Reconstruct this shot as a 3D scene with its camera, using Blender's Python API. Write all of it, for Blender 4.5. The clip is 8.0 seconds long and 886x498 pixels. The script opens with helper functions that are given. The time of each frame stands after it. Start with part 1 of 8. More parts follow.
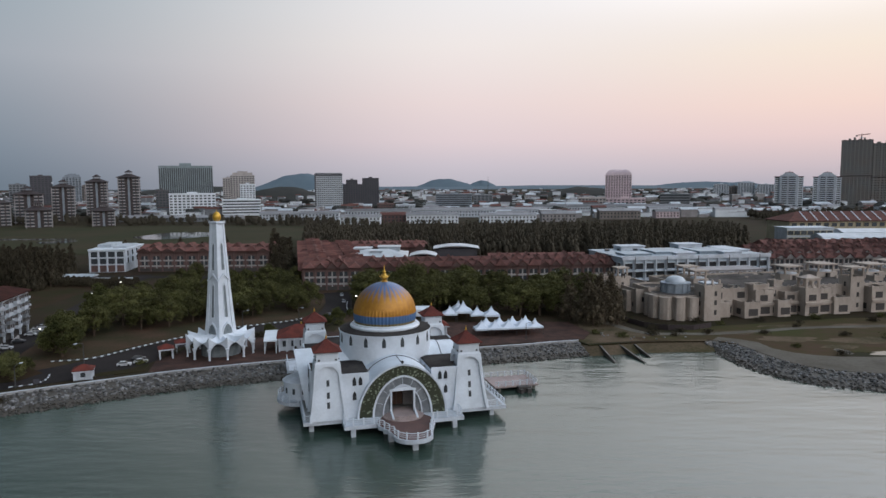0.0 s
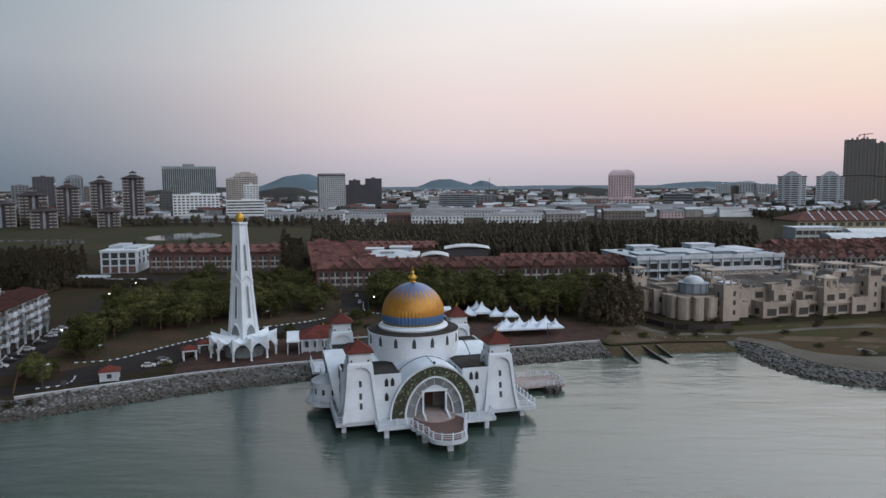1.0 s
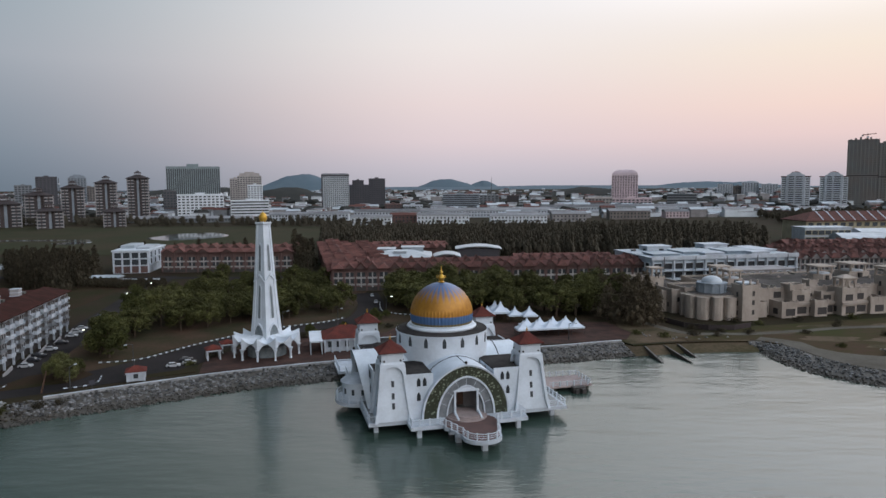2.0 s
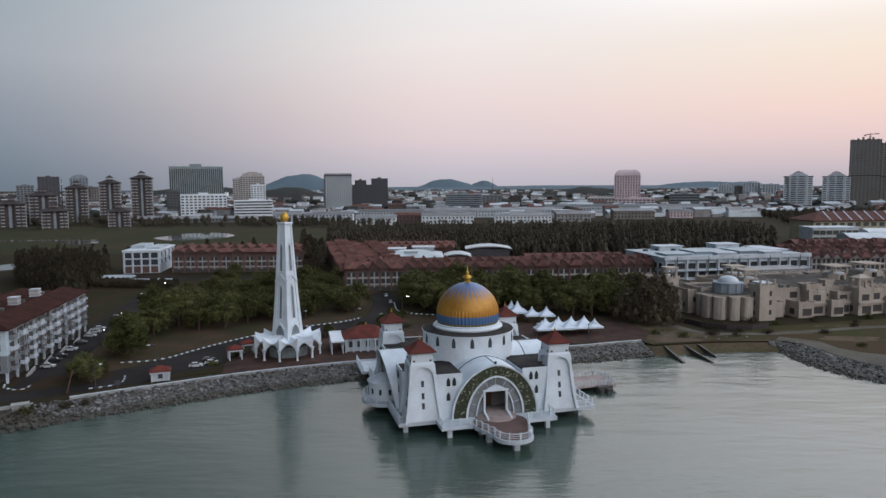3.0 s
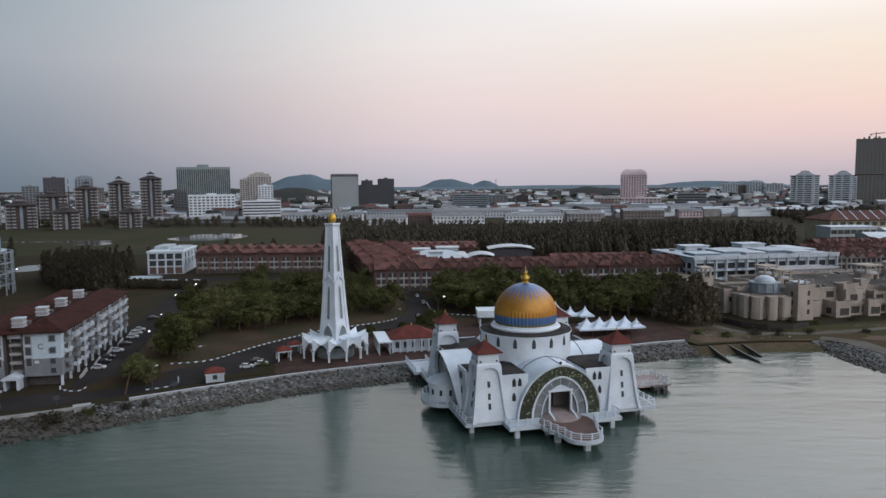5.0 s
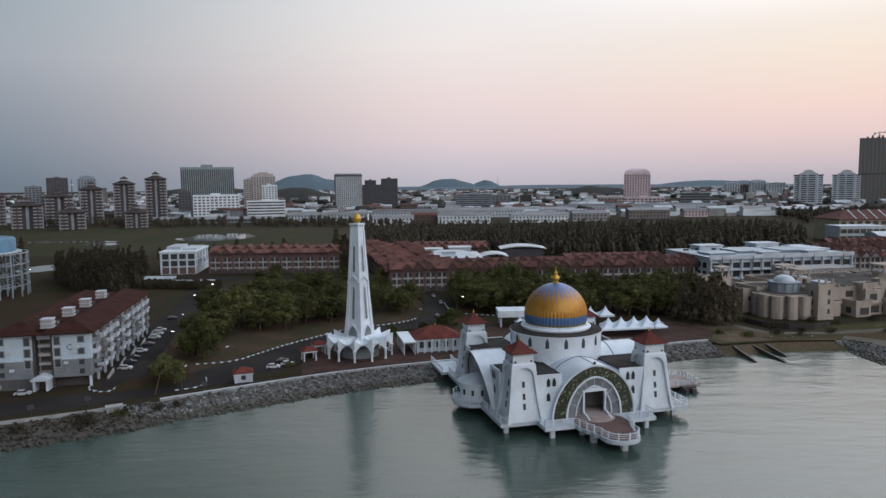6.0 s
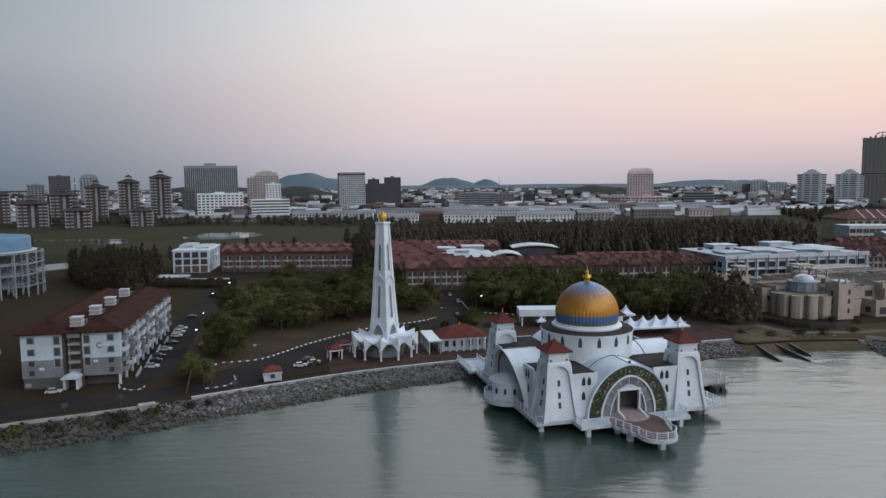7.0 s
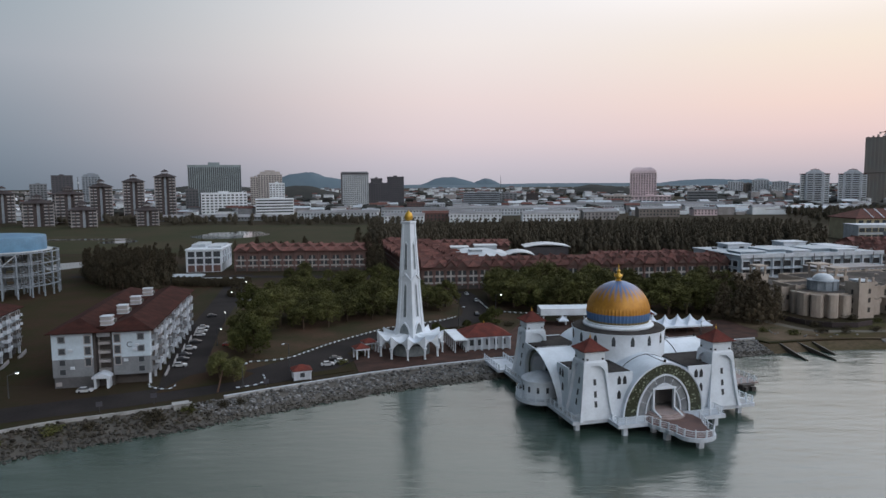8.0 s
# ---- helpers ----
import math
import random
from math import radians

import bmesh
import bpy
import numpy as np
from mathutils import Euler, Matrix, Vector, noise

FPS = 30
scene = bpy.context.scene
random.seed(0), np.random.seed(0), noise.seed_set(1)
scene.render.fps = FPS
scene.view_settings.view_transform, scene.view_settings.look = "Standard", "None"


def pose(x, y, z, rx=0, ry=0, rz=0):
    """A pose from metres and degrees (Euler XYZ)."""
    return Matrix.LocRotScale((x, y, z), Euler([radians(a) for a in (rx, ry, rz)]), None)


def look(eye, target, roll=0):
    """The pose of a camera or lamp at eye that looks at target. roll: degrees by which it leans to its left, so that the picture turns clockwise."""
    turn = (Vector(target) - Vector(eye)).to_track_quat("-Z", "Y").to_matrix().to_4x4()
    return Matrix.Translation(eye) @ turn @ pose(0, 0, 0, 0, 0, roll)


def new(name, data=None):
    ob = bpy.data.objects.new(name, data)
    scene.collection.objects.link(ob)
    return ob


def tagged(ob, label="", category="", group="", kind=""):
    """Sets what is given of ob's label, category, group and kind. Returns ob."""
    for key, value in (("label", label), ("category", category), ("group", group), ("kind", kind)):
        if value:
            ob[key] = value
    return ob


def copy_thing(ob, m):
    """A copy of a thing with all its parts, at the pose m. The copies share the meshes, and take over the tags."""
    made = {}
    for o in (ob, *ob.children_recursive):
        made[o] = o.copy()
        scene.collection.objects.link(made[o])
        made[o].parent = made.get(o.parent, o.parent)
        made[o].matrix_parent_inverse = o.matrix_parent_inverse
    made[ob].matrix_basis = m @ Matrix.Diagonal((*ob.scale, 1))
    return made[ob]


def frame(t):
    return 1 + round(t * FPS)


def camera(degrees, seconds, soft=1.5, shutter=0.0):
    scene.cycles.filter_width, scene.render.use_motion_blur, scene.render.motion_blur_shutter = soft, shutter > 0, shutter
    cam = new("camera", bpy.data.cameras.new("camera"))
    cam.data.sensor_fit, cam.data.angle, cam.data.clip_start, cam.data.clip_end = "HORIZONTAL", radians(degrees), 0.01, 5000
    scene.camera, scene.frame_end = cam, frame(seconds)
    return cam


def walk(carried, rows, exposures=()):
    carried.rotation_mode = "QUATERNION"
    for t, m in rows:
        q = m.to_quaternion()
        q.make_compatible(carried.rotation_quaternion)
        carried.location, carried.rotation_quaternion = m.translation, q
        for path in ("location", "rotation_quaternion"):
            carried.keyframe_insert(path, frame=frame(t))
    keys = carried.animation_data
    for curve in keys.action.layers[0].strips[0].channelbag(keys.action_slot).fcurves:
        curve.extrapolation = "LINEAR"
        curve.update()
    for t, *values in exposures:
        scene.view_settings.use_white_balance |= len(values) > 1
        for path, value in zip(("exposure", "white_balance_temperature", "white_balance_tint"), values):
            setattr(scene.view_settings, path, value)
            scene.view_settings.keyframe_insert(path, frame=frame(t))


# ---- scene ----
cam = camera(65.0, 8.0)
PATH = [
    (0, (-0.458, 0.115, 38.208), (-0.459, 2.107, 38.019), -0.3),
    (0.5, (-3.005, 0.133, 38.24), (-3.006, 2.125, 38.052), -0.4),
    (1, (-5.493, 0.188, 38.279), (-5.493, 2.179, 38.091), -0.4),
    (1.5, (-8.059, 0.181, 38.294), (-8.06, 2.172, 38.106), -0.4),
    (3, (-15.169, 0.131, 38.328), (-15.168, 2.122, 38.14), -0.4),
    (3.5, (-17.678, 0.053, 38.375), (-17.677, 2.044, 38.186), -0.4),
    (4, (-20.162, -0.01, 38.456), (-20.16, 1.981, 38.268), -0.5),
    (4.5, (-22.803, -0.049, 38.5), (-22.801, 1.942, 38.312), -0.5),
    (6, (-30.77, -0.016, 38.689), (-30.768, 1.975, 38.5), -0.6),
    (6.5, (-33.607, -0.039, 38.708), (-33.604, 1.951, 38.518), -0.5),
    (7, (-36.426, -0.076, 38.723), (-36.422, 1.915, 38.531), -0.5),
    (7.5, (-39.336, -0.122, 38.729), (-39.331, 1.869, 38.537), -0.5),
    (8, (-42.143, -0.188, 38.738), (-42.137, 1.803, 38.544), -0.5),
]
walk(cam, [(t, look(eye, target, roll)) for t, eye, target, roll in PATH])
scene.view_settings.exposure = 0.0

# ---- sky and sun ----
world = bpy.data.worlds.new("dusk_sky")
scene.world = world
world.use_nodes = True
wn, wl = world.node_tree.nodes, world.node_tree.links
wn.clear()
out_w = wn.new("ShaderNodeOutputWorld")
bg_sky = wn.new("ShaderNodeBackground")
nishita = wn.new("ShaderNodeTexSky")
nishita.sky_type, nishita.sun_disc = "NISHITA", False
nishita.sun_elevation, nishita.sun_rotation = radians(3), radians(70)
nishita.air_density, nishita.dust_density = 1.2, 2.0
tc = wn.new("ShaderNodeTexCoord")
sep = wn.new("ShaderNodeSeparateXYZ")
wl.new(tc.outputs["Generated"], sep.inputs[0])
# elevation ramps for the cool, middle and warm parts of the dusk sky, as sRGB colours
SKY_COOL = ((0.0, (100, 116, 130)), (0.045, (114, 131, 146)), (0.094, (130, 144, 158)), (0.158, (152, 162, 174)), (0.231, (144, 160, 172)), (0.42, (30, 45, 55)), (1.0, (88, 112, 138)))
SKY_MID = ((0.0, (188, 184, 195)), (0.025, (202, 194, 204)), (0.06, (222, 206, 211)), (0.112, (233, 216, 216)), (0.189, (239, 231, 229)), (0.277, (236, 236, 239)), (0.46, (238, 240, 244)), (1.0, (102, 126, 150)))
SKY_WARM = ((0.0, (182, 176, 187)), (0.02, (203, 189, 196)), (0.06, (232, 206, 205)), (0.097, (243, 216, 207)), (0.165, (246, 231, 217)), (0.235, (244, 238, 236)), (0.42, (226, 229, 238)), (1.0, (124, 144, 166)))


def linear(c):
    return tuple(((v / 255 + 0.055) / 1.055) ** 2.4 for v in c)


def sky_ramp(stops):
    r = wn.new("ShaderNodeValToRGB")
    r.color_ramp.interpolation = "LINEAR"
    while len(r.color_ramp.elements) < len(stops):
        r.color_ramp.elements.new(0.5)
    for e, (p, c) in zip(r.color_ramp.elements, stops):
        e.position, e.color = p, (*linear(c), 1)
    wl.new(sep.outputs["Z"], r.inputs[0])
    return r


def sky_mix(lo, hi, first, second):
    az = wn.new("ShaderNodeMapRange")
    az.interpolation_type = "SMOOTHSTEP"
    az.inputs["From Min"].default_value, az.inputs["From Max"].default_value = lo, hi
    wl.new(sep.outputs["X"], az.inputs["Value"])
    k = wn.new("ShaderNodeMixRGB")
    wl.new(az.outputs[0], k.inputs[0])
    wl.new(first, k.inputs[1])
    wl.new(second, k.inputs[2])
    return k.outputs[0]


side = sky_mix(-0.66, 0.06, sky_ramp(SKY_COOL).outputs[0], sky_ramp(SKY_MID).outputs[0])
both = sky_mix(0.0, 0.58, side, sky_ramp(SKY_WARM).outputs[0])


def sky_range(socket, lo, hi, to):
    k = wn.new("ShaderNodeMapRange")
    k.interpolation_type = "SMOOTHSTEP"
    k.inputs["From Min"].default_value, k.inputs["From Max"].default_value = lo, hi
    k.inputs["To Max"].default_value = to
    wl.new(sep.outputs[socket], k.inputs["Value"])
    return k.outputs[0]


# the brightest part of the dusk glow, high on the warm side
glow = wn.new("ShaderNodeMath")
glow.operation = "MULTIPLY"
wl.new(sky_range("X", -0.05, 0.70, 1.0), glow.inputs[0])
wl.new(sky_range("Z", 0.18, 0.40, 1.5), glow.inputs[1])
high = wn.new("ShaderNodeMath")
high.operation = "MULTIPLY"
wl.new(sky_range("X", -0.40, 0.02, 1.0), high.inputs[0])
wl.new(sky_range("Z", 0.25, 0.42, 0.8), high.inputs[1])
glows = wn.new("ShaderNodeMath")
wl.new(glow.outputs[0], glows.inputs[0])
wl.new(high.outputs[0], glows.inputs[1])
lift = wn.new("ShaderNodeMath")
lift.inputs[1].default_value = 1.0
wl.new(glows.outputs[0], lift.inputs[0])
lifted = wn.new("ShaderNodeVectorMath")
lifted.operation = "SCALE"
wl.new(both, lifted.inputs[0])
wl.new(lift.outputs[0], lifted.inputs["Scale"])
both = lifted.outputs[0]
addn = wn.new("ShaderNodeMixRGB")
addn.blend_type = "ADD"
addn.inputs[0].default_value = 0.006
wl.new(both, addn.inputs[1])
wl.new(nishita.outputs[0], addn.inputs[2])
wl.new(addn.outputs[0], bg_sky.inputs["Color"])
bg_sky.inputs["Strength"].default_value = 1.0
wl.new(bg_sky.outputs[0], out_w.inputs[0])

sun_data = bpy.data.lights.new("sun", "SUN")
sun_data.energy, sun_data.angle, sun_data.color = 0.18, radians(30), (0.90, 0.97, 1.0)
sun = new("sun", sun_data)
sun.matrix_world = look((60, -60, 90), (0, 60, 0))


# ---- materials ----
def mat(name, col, col2=None, rough=0.7, scale=0.6, fine=9.0, bump=0.15, metal=0.0, rnd=0.0, stretch=(1, 1, 1), spec=0.4):
    m = bpy.data.materials.new(name)
    m.use_nodes = True
    n, l = m.node_tree.nodes, m.node_tree.links
    b = n["Principled BSDF"]
    b.inputs["Roughness"].default_value, b.inputs["Metallic"].default_value = rough, metal
    b.inputs["Specular IOR Level"].default_value = 0.06 if rough >= 0.9 else spec
    t = n.new("ShaderNodeTexCoord")
    mp = n.new("ShaderNodeMapping")
    mp.inputs["Scale"].default_value = stretch
    l.new(t.outputs["Object"], mp.inputs[0])
    big, small = n.new("ShaderNodeTexNoise"), n.new("ShaderNodeTexNoise")
    big.inputs["Scale"].default_value, small.inputs["Scale"].default_value = scale, scale * fine
    big.inputs["Detail"].default_value, small.inputs["Detail"].default_value = 4, 5
    for k in (big, small):
        l.new(mp.outputs[0], k.inputs[0])
    add = n.new("ShaderNodeMath")
    add.operation = "MULTIPLY_ADD"
    l.new(small.outputs[0], add.inputs[0])
    add.inputs[1].default_value = 0.45
    l.new(big.outputs[0], add.inputs[2])
    mr = n.new("ShaderNodeMapRange")
    mr.inputs["From Min"].default_value, mr.inputs["From Max"].default_value = 0.54, 0.90
    l.new(add.outputs[0], mr.inputs["Value"])
    mix = n.new("ShaderNodeMixRGB")
    c2 = col2 or tuple(c * 0.78 for c in col)
    mix.inputs[1].default_value, mix.inputs[2].default_value = (*col, 1), (*c2, 1)
    l.new(mr.outputs[0], mix.inputs[0])
    last = mix.outputs[0]
    if rnd:
        oi = n.new("ShaderNodeObjectInfo")
        hv = n.new("ShaderNodeHueSaturation")
        r2 = n.new("ShaderNodeMapRange")
        r2.inputs["To Min"].default_value, r2.inputs["To Max"].default_value = 1 - rnd, 1 + rnd
        l.new(oi.outputs["Random"], r2.inputs["Value"])
        l.new(r2.outputs[0], hv.inputs["Value"])
        l.new(last, hv.inputs["Color"])
        last = hv.outputs[0]
    l.new(last, b.inputs["Base Color"])
    if bump:
        bp = n.new("ShaderNodeBump")
        bp.inputs["Strength"].default_value, bp.inputs["Distance"].default_value = bump, 0.08
        l.new(small.outputs[0], bp.inputs["Height"])
        l.new(bp.outputs[0], b.inputs["Normal"])
    return m


def tile_mat(name, col, col2, pitch=3.0, rnd=0.0):
    """Clay roof tiles: courses as a fine ribbed relief over patchy colour."""
    m = mat(name, col, col2, 0.9, 0.5, 8, 0, rnd=rnd)
    n, l = m.node_tree.nodes, m.node_tree.links
    w = n.new("ShaderNodeTexWave")
    w.bands_direction = "Z"
    w.inputs["Scale"].default_value, w.inputs["Distortion"].default_value = pitch, 0.4
    l.new([k for k in n if k.type == "TEX_COORD"][0].outputs["Object"], w.inputs[0])
    bp = n.new("ShaderNodeBump")
    bp.inputs["Strength"].default_value, bp.inputs["Distance"].default_value = 0.5, 0.06
    l.new(w.outputs["Fac"], bp.inputs["Height"])
    l.new(bp.outputs[0], n["Principled BSDF"].inputs["Normal"])
    return m


def water_mat():
    m = bpy.data.materials.new("strait_water")
    m.use_nodes = True
    n, l = m.node_tree.nodes, m.node_tree.links
    b = n["Principled BSDF"]
    b.inputs["Base Color"].default_value = (0.036, 0.058, 0.046, 1)
    b.inputs["Roughness"].default_value, b.inputs["IOR"].default_value = 0.20, 1.56
    t = n.new("ShaderNodeTexCoord")
    calm = n.new("ShaderNodeTexNoise")
    calm.inputs["Scale"].default_value, calm.inputs["Detail"].default_value = 1.0, 3
    cm = n.new("ShaderNodeMapping")
    cm.inputs["Scale"].default_value = (0.012, 0.035, 1)
    l.new(t.outputs["Object"], cm.inputs[0])
    l.new(cm.outputs[0], calm.inputs[0])
    chop = n.new("ShaderNodeMapRange")
    chop.inputs["From Min"].default_value, chop.inputs["From Max"].default_value = 0.35, 0.65
    chop.inputs["To Min"].default_value, chop.inputs["To Max"].default_value = 0.12, 0.46
    l.new(calm.outputs[0], chop.inputs["Value"])
    last = None
    for sc, st, dist, rot in (((0.30, 0.75, 1), 0.35, 0.30, 8), ((0.05, 0.16, 1), 0.30, 0.7, -6), ((1.4, 2.6, 1), 0.25, 0.06, 15)):
        mp = n.new("ShaderNodeMapping")
        mp.inputs["Scale"].default_value = sc
        mp.inputs["Rotation"].default_value = (0, 0, radians(rot))
        l.new(t.outputs["Object"], mp.inputs[0])
        k = n.new("ShaderNodeTexNoise")
        k.inputs["Scale"].default_value, k.inputs["Detail"].default_value = 1.0, 3
        l.new(mp.outputs[0], k.inputs[0])
        bp = n.new("ShaderNodeBump")
        bp.inputs["Strength"].default_value, bp.inputs["Distance"].default_value = st, dist
        l.new(k.outputs[0], bp.inputs["Height"])
        if sc[0] > 0.1:
            l.new(chop.outputs[0], bp.inputs["Strength"])
        if last:
            l.new(last, bp.inputs["Normal"])
        last = bp.outputs[0]
    l.new(last, b.inputs["Normal"])
    return m


def dome_mat():
    """Gilded dome with a blue band at the foot and blue rays at the crown."""
    m = bpy.data.materials.new("dome_gold_blue")
    m.use_nodes = True
    n, l = m.node_tree.nodes, m.node_tree.links
    b = n["Principled BSDF"]
    b.inputs["Metallic"].default_value, b.inputs["Roughness"].default_value = 0.35, 0.42
    t = n.new("ShaderNodeTexCoord")
    s = n.new("ShaderNodeSeparateXYZ")
    l.new(t.outputs["Object"], s.inputs[0])
    at = n.new("ShaderNodeMath")
    at.operation = "ARCTAN2"
    l.new(s.outputs["Y"], at.inputs[0])
    l.new(s.outputs["X"], at.inputs[1])
    ray = n.new("ShaderNodeMath")
    ray.operation = "MULTIPLY"
    ray.inputs[1].default_value = 28
    l.new(at.outputs[0], ray.inputs[0])
    sn = n.new("ShaderNodeMath")
    sn.operation = "SINE"
    l.new(ray.outputs[0], sn.inputs[0])
    hz = n.new("ShaderNodeMath")
    hz.operation = "MULTIPLY_ADD"
    hz.inputs[1].default_value = 0.7
    l.new(sn.outputs[0], hz.inputs[0])
    l.new(s.outputs["Z"], hz.inputs[2])
    noi = n.new("ShaderNodeTexNoise")
    noi.inputs["Scale"].default_value = 1.3
    l.new(t.outputs["Object"], noi.inputs[0])
    gold = n.new("ShaderNodeMixRGB")
    gold.inputs[1].default_value, gold.inputs[2].default_value = (0.50, 0.235, 0.026, 1), (0.27, 0.115, 0.016, 1)
    l.new(noi.outputs[0], gold.inputs[0])
    blue = n.new("ShaderNodeRGB")
    blue.outputs[0].default_value = (0.075, 0.150, 0.300, 1)
    top = n.new("ShaderNodeMapRange")
    top.interpolation_type = "SMOOTHSTEP"
    top.inputs["From Min"].default_value, top.inputs["From Max"].default_value = 4.3, 7.0
    l.new(hz.outputs[0], top.inputs["Value"])
    m1 = n.new("ShaderNodeMixRGB")
    l.new(top.outputs[0], m1.inputs[0])
    l.new(gold.outputs[0], m1.inputs[1])
    l.new(blue.outputs[0], m1.inputs[2])
    b1 = n.new("ShaderNodeMapRange")
    b1.inputs["From Min"].default_value, b1.inputs["From Max"].default_value = 1.85, 1.7
    l.new(s.outputs["Z"], b1.inputs["Value"])
    m2 = n.new("ShaderNodeMixRGB")
    l.new(b1.outputs[0], m2.inputs[0])
    l.new(m1.outputs[0], m2.inputs[1])
    l.new(blue.outputs[0], m2.inputs[2])
    b0 = n.new("ShaderNodeMapRange")
    b0.inputs["From Min"].default_value, b0.inputs["From Max"].default_value = 0.55, 0.45
    l.new(s.outputs["Z"], b0.inputs["Value"])
    m3 = n.new("ShaderNodeMixRGB")
    m3.inputs[2].default_value = (0.19, 0.15, 0.07, 1)
    l.new(b0.outputs[0], m3.inputs[0])
    l.new(m2.outputs[0], m3.inputs[1])
    l.new(m3.outputs[0], b.inputs["Base Color"])
    return m


def screen_mat():
    """Dark stained glass with pale floral tracery."""
    m = mat("stained_glass", (0.012, 0.020, 0.014), (0.03, 0.05, 0.03), 0.25, 0.8, 6, 0)
    n, l = m.node_tree.nodes, m.node_tree.links
    t = [k for k in n if k.type == "TEX_COORD"][0]
    v = n.new("ShaderNodeTexVoronoi")
    v.inputs["Scale"].default_value = 2.6
    l.new(t.outputs["Object"], v.inputs[0])
    r = n.new("ShaderNodeValToRGB")
    r.color_ramp.elements[0].position, r.color_ramp.elements[0].color = 0.18, (0.24, 0.27, 0.19, 1)
    r.color_ramp.elements[1].position, r.color_ramp.elements[1].color = 0.50, (0.034, 0.038, 0.022, 1)
    mask = n.new("ShaderNodeTexNoise")
    mask.inputs["Scale"].default_value, mask.inputs["Detail"].default_value = 0.75, 2
    l.new(t.outputs["Object"], mask.inputs[0])
    push = n.new("ShaderNodeMapRange")
    push.inputs["From Min"].default_value, push.inputs["From Max"].default_value = 0.40, 0.60
    push.inputs["To Min"].default_value, push.inputs["To Max"].default_value = -0.02, 0.24
    l.new(mask.outputs[0], push.inputs["Value"])
    both_d = n.new("ShaderNodeMath")
    l.new(v.outputs["Distance"], both_d.inputs[0])
    l.new(push.outputs[0], both_d.inputs[1])
    l.new(both_d.outputs[0], r.inputs[0])
    l.new(r.outputs[0], n["Principled BSDF"].inputs["Base Color"])
    return m


M = {}
M["water"] = water_mat()
M["white"] = mat("white_paint", (0.60, 0.65, 0.705), (0.49, 0.535, 0.58), 0.55, 0.35, 7, 0.05)
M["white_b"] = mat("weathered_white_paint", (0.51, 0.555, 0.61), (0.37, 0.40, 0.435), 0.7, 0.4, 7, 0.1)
M["cream"] = mat("cream_render", (0.43, 0.372, 0.322), (0.315, 0.268, 0.23), 0.9, 0.3, 7, 0.15, stretch=(1, 1, 0.5))
M["cream_roof"] = mat("stained_concrete_roof", (0.105, 0.093, 0.086), (0.038, 0.034, 0.031), 0.92, 0.12, 9, 0.3)
M["flat"] = mat("dark_roof_felt", (0.022, 0.020, 0.020), (0.052, 0.047, 0.044), 0.9, 0.35, 6, 0.2)
M["tile"] = tile_mat("red_clay_tile", (0.150, 0.042, 0.032), (0.085, 0.030, 0.026))
M["tile_old"] = tile_mat("old_clay_tile", (0.148, 0.066, 0.056), (0.092, 0.050, 0.044), rnd=0.35)
M["tile_dk"] = tile_mat("dark_red_tile", (0.056, 0.021, 0.017), (0.027, 0.013, 0.011))
M["pond"] = mat("still_pond_water", (0.03, 0.04, 0.035), None, 0.06, 0.1, 5, 0.01)
M["pond"].node_tree.nodes["Principled BSDF"].inputs["IOR"].default_value = 1.6
M["dome"] = dome_mat()
M["gold"] = mat("gilding", (0.60, 0.36, 0.05), (0.40, 0.22, 0.03), 0.35, 1.5, 5, 0.05, metal=0.5)
M["glass"] = mat("dark_glass", (0.040, 0.046, 0.052), (0.06, 0.066, 0.072), 0.15, 0.8, 5, 0)
M["grey_glass_and_recess"] = mat("grey_glass_and_recess", (0.20, 0.23, 0.24), (0.12, 0.14, 0.15), 0.2, 0.8, 5, 0)
M["screen"] = screen_mat()
# near-black for painted shade in openings, also for fenders and a door
M["dark"] = mat("interior_shade_and_dark", (0.060, 0.053, 0.050), None, 0.8)
M["wood"] = mat("brown_wood", (0.12, 0.065, 0.040), (0.07, 0.04, 0.028), 0.6, 0.8, 8, 0.2)
M["concrete"] = mat("concrete", (0.32, 0.32, 0.315), (0.21, 0.21, 0.205), 0.85, 0.5, 9, 0.2)
M["conc_dk"] = mat("dark_concrete", (0.14, 0.135, 0.12), (0.07, 0.07, 0.06), 0.8, 0.5, 9, 0.2)
M["paving"] = mat("red_brown_paving", (0.078, 0.044, 0.036), (0.042, 0.028, 0.024), 0.9, 0.4, 12, 0.2)
M["prow"] = mat("red_brown_deck", (0.135, 0.075, 0.064), (0.09, 0.055, 0.05), 0.8, 0.4, 12, 0.2)
M["asphalt"] = mat("asphalt", (0.019, 0.0165, 0.0165), (0.030, 0.026, 0.025), 0.92, 0.10, 20, 0.15)
M["ground"] = mat("rough_ground", (0.023, 0.024, 0.011), (0.036, 0.024, 0.016), 0.95, 0.05, 14, 0.5)
M["dry"] = mat("dry_brown_grass", (0.070, 0.043, 0.029), (0.034, 0.032, 0.017), 0.95, 0.10, 14, 0.5)
M["lawn"] = mat("grass", (0.022, 0.023, 0.009), (0.040, 0.023, 0.015), 0.95, 0.07, 16, 0.5)
M["sand"] = mat("sandy_soil", (0.130, 0.119, 0.100), (0.085, 0.076, 0.062), 0.95, 0.10, 16, 0.3)
M["rock"] = mat("grey_granite", (0.21, 0.21, 0.212), (0.095, 0.092, 0.088), 0.9, 0.9, 8, 0.4, rnd=0.35)
# dark for wet stones, and for painted shade in the gaps of the bed
M["rock_wet_gap"] = mat("wet_and_gap_dark_rock", (0.062, 0.054, 0.044), (0.036, 0.032, 0.026), 0.6, 0.9, 8, 0.4, rnd=0.3)
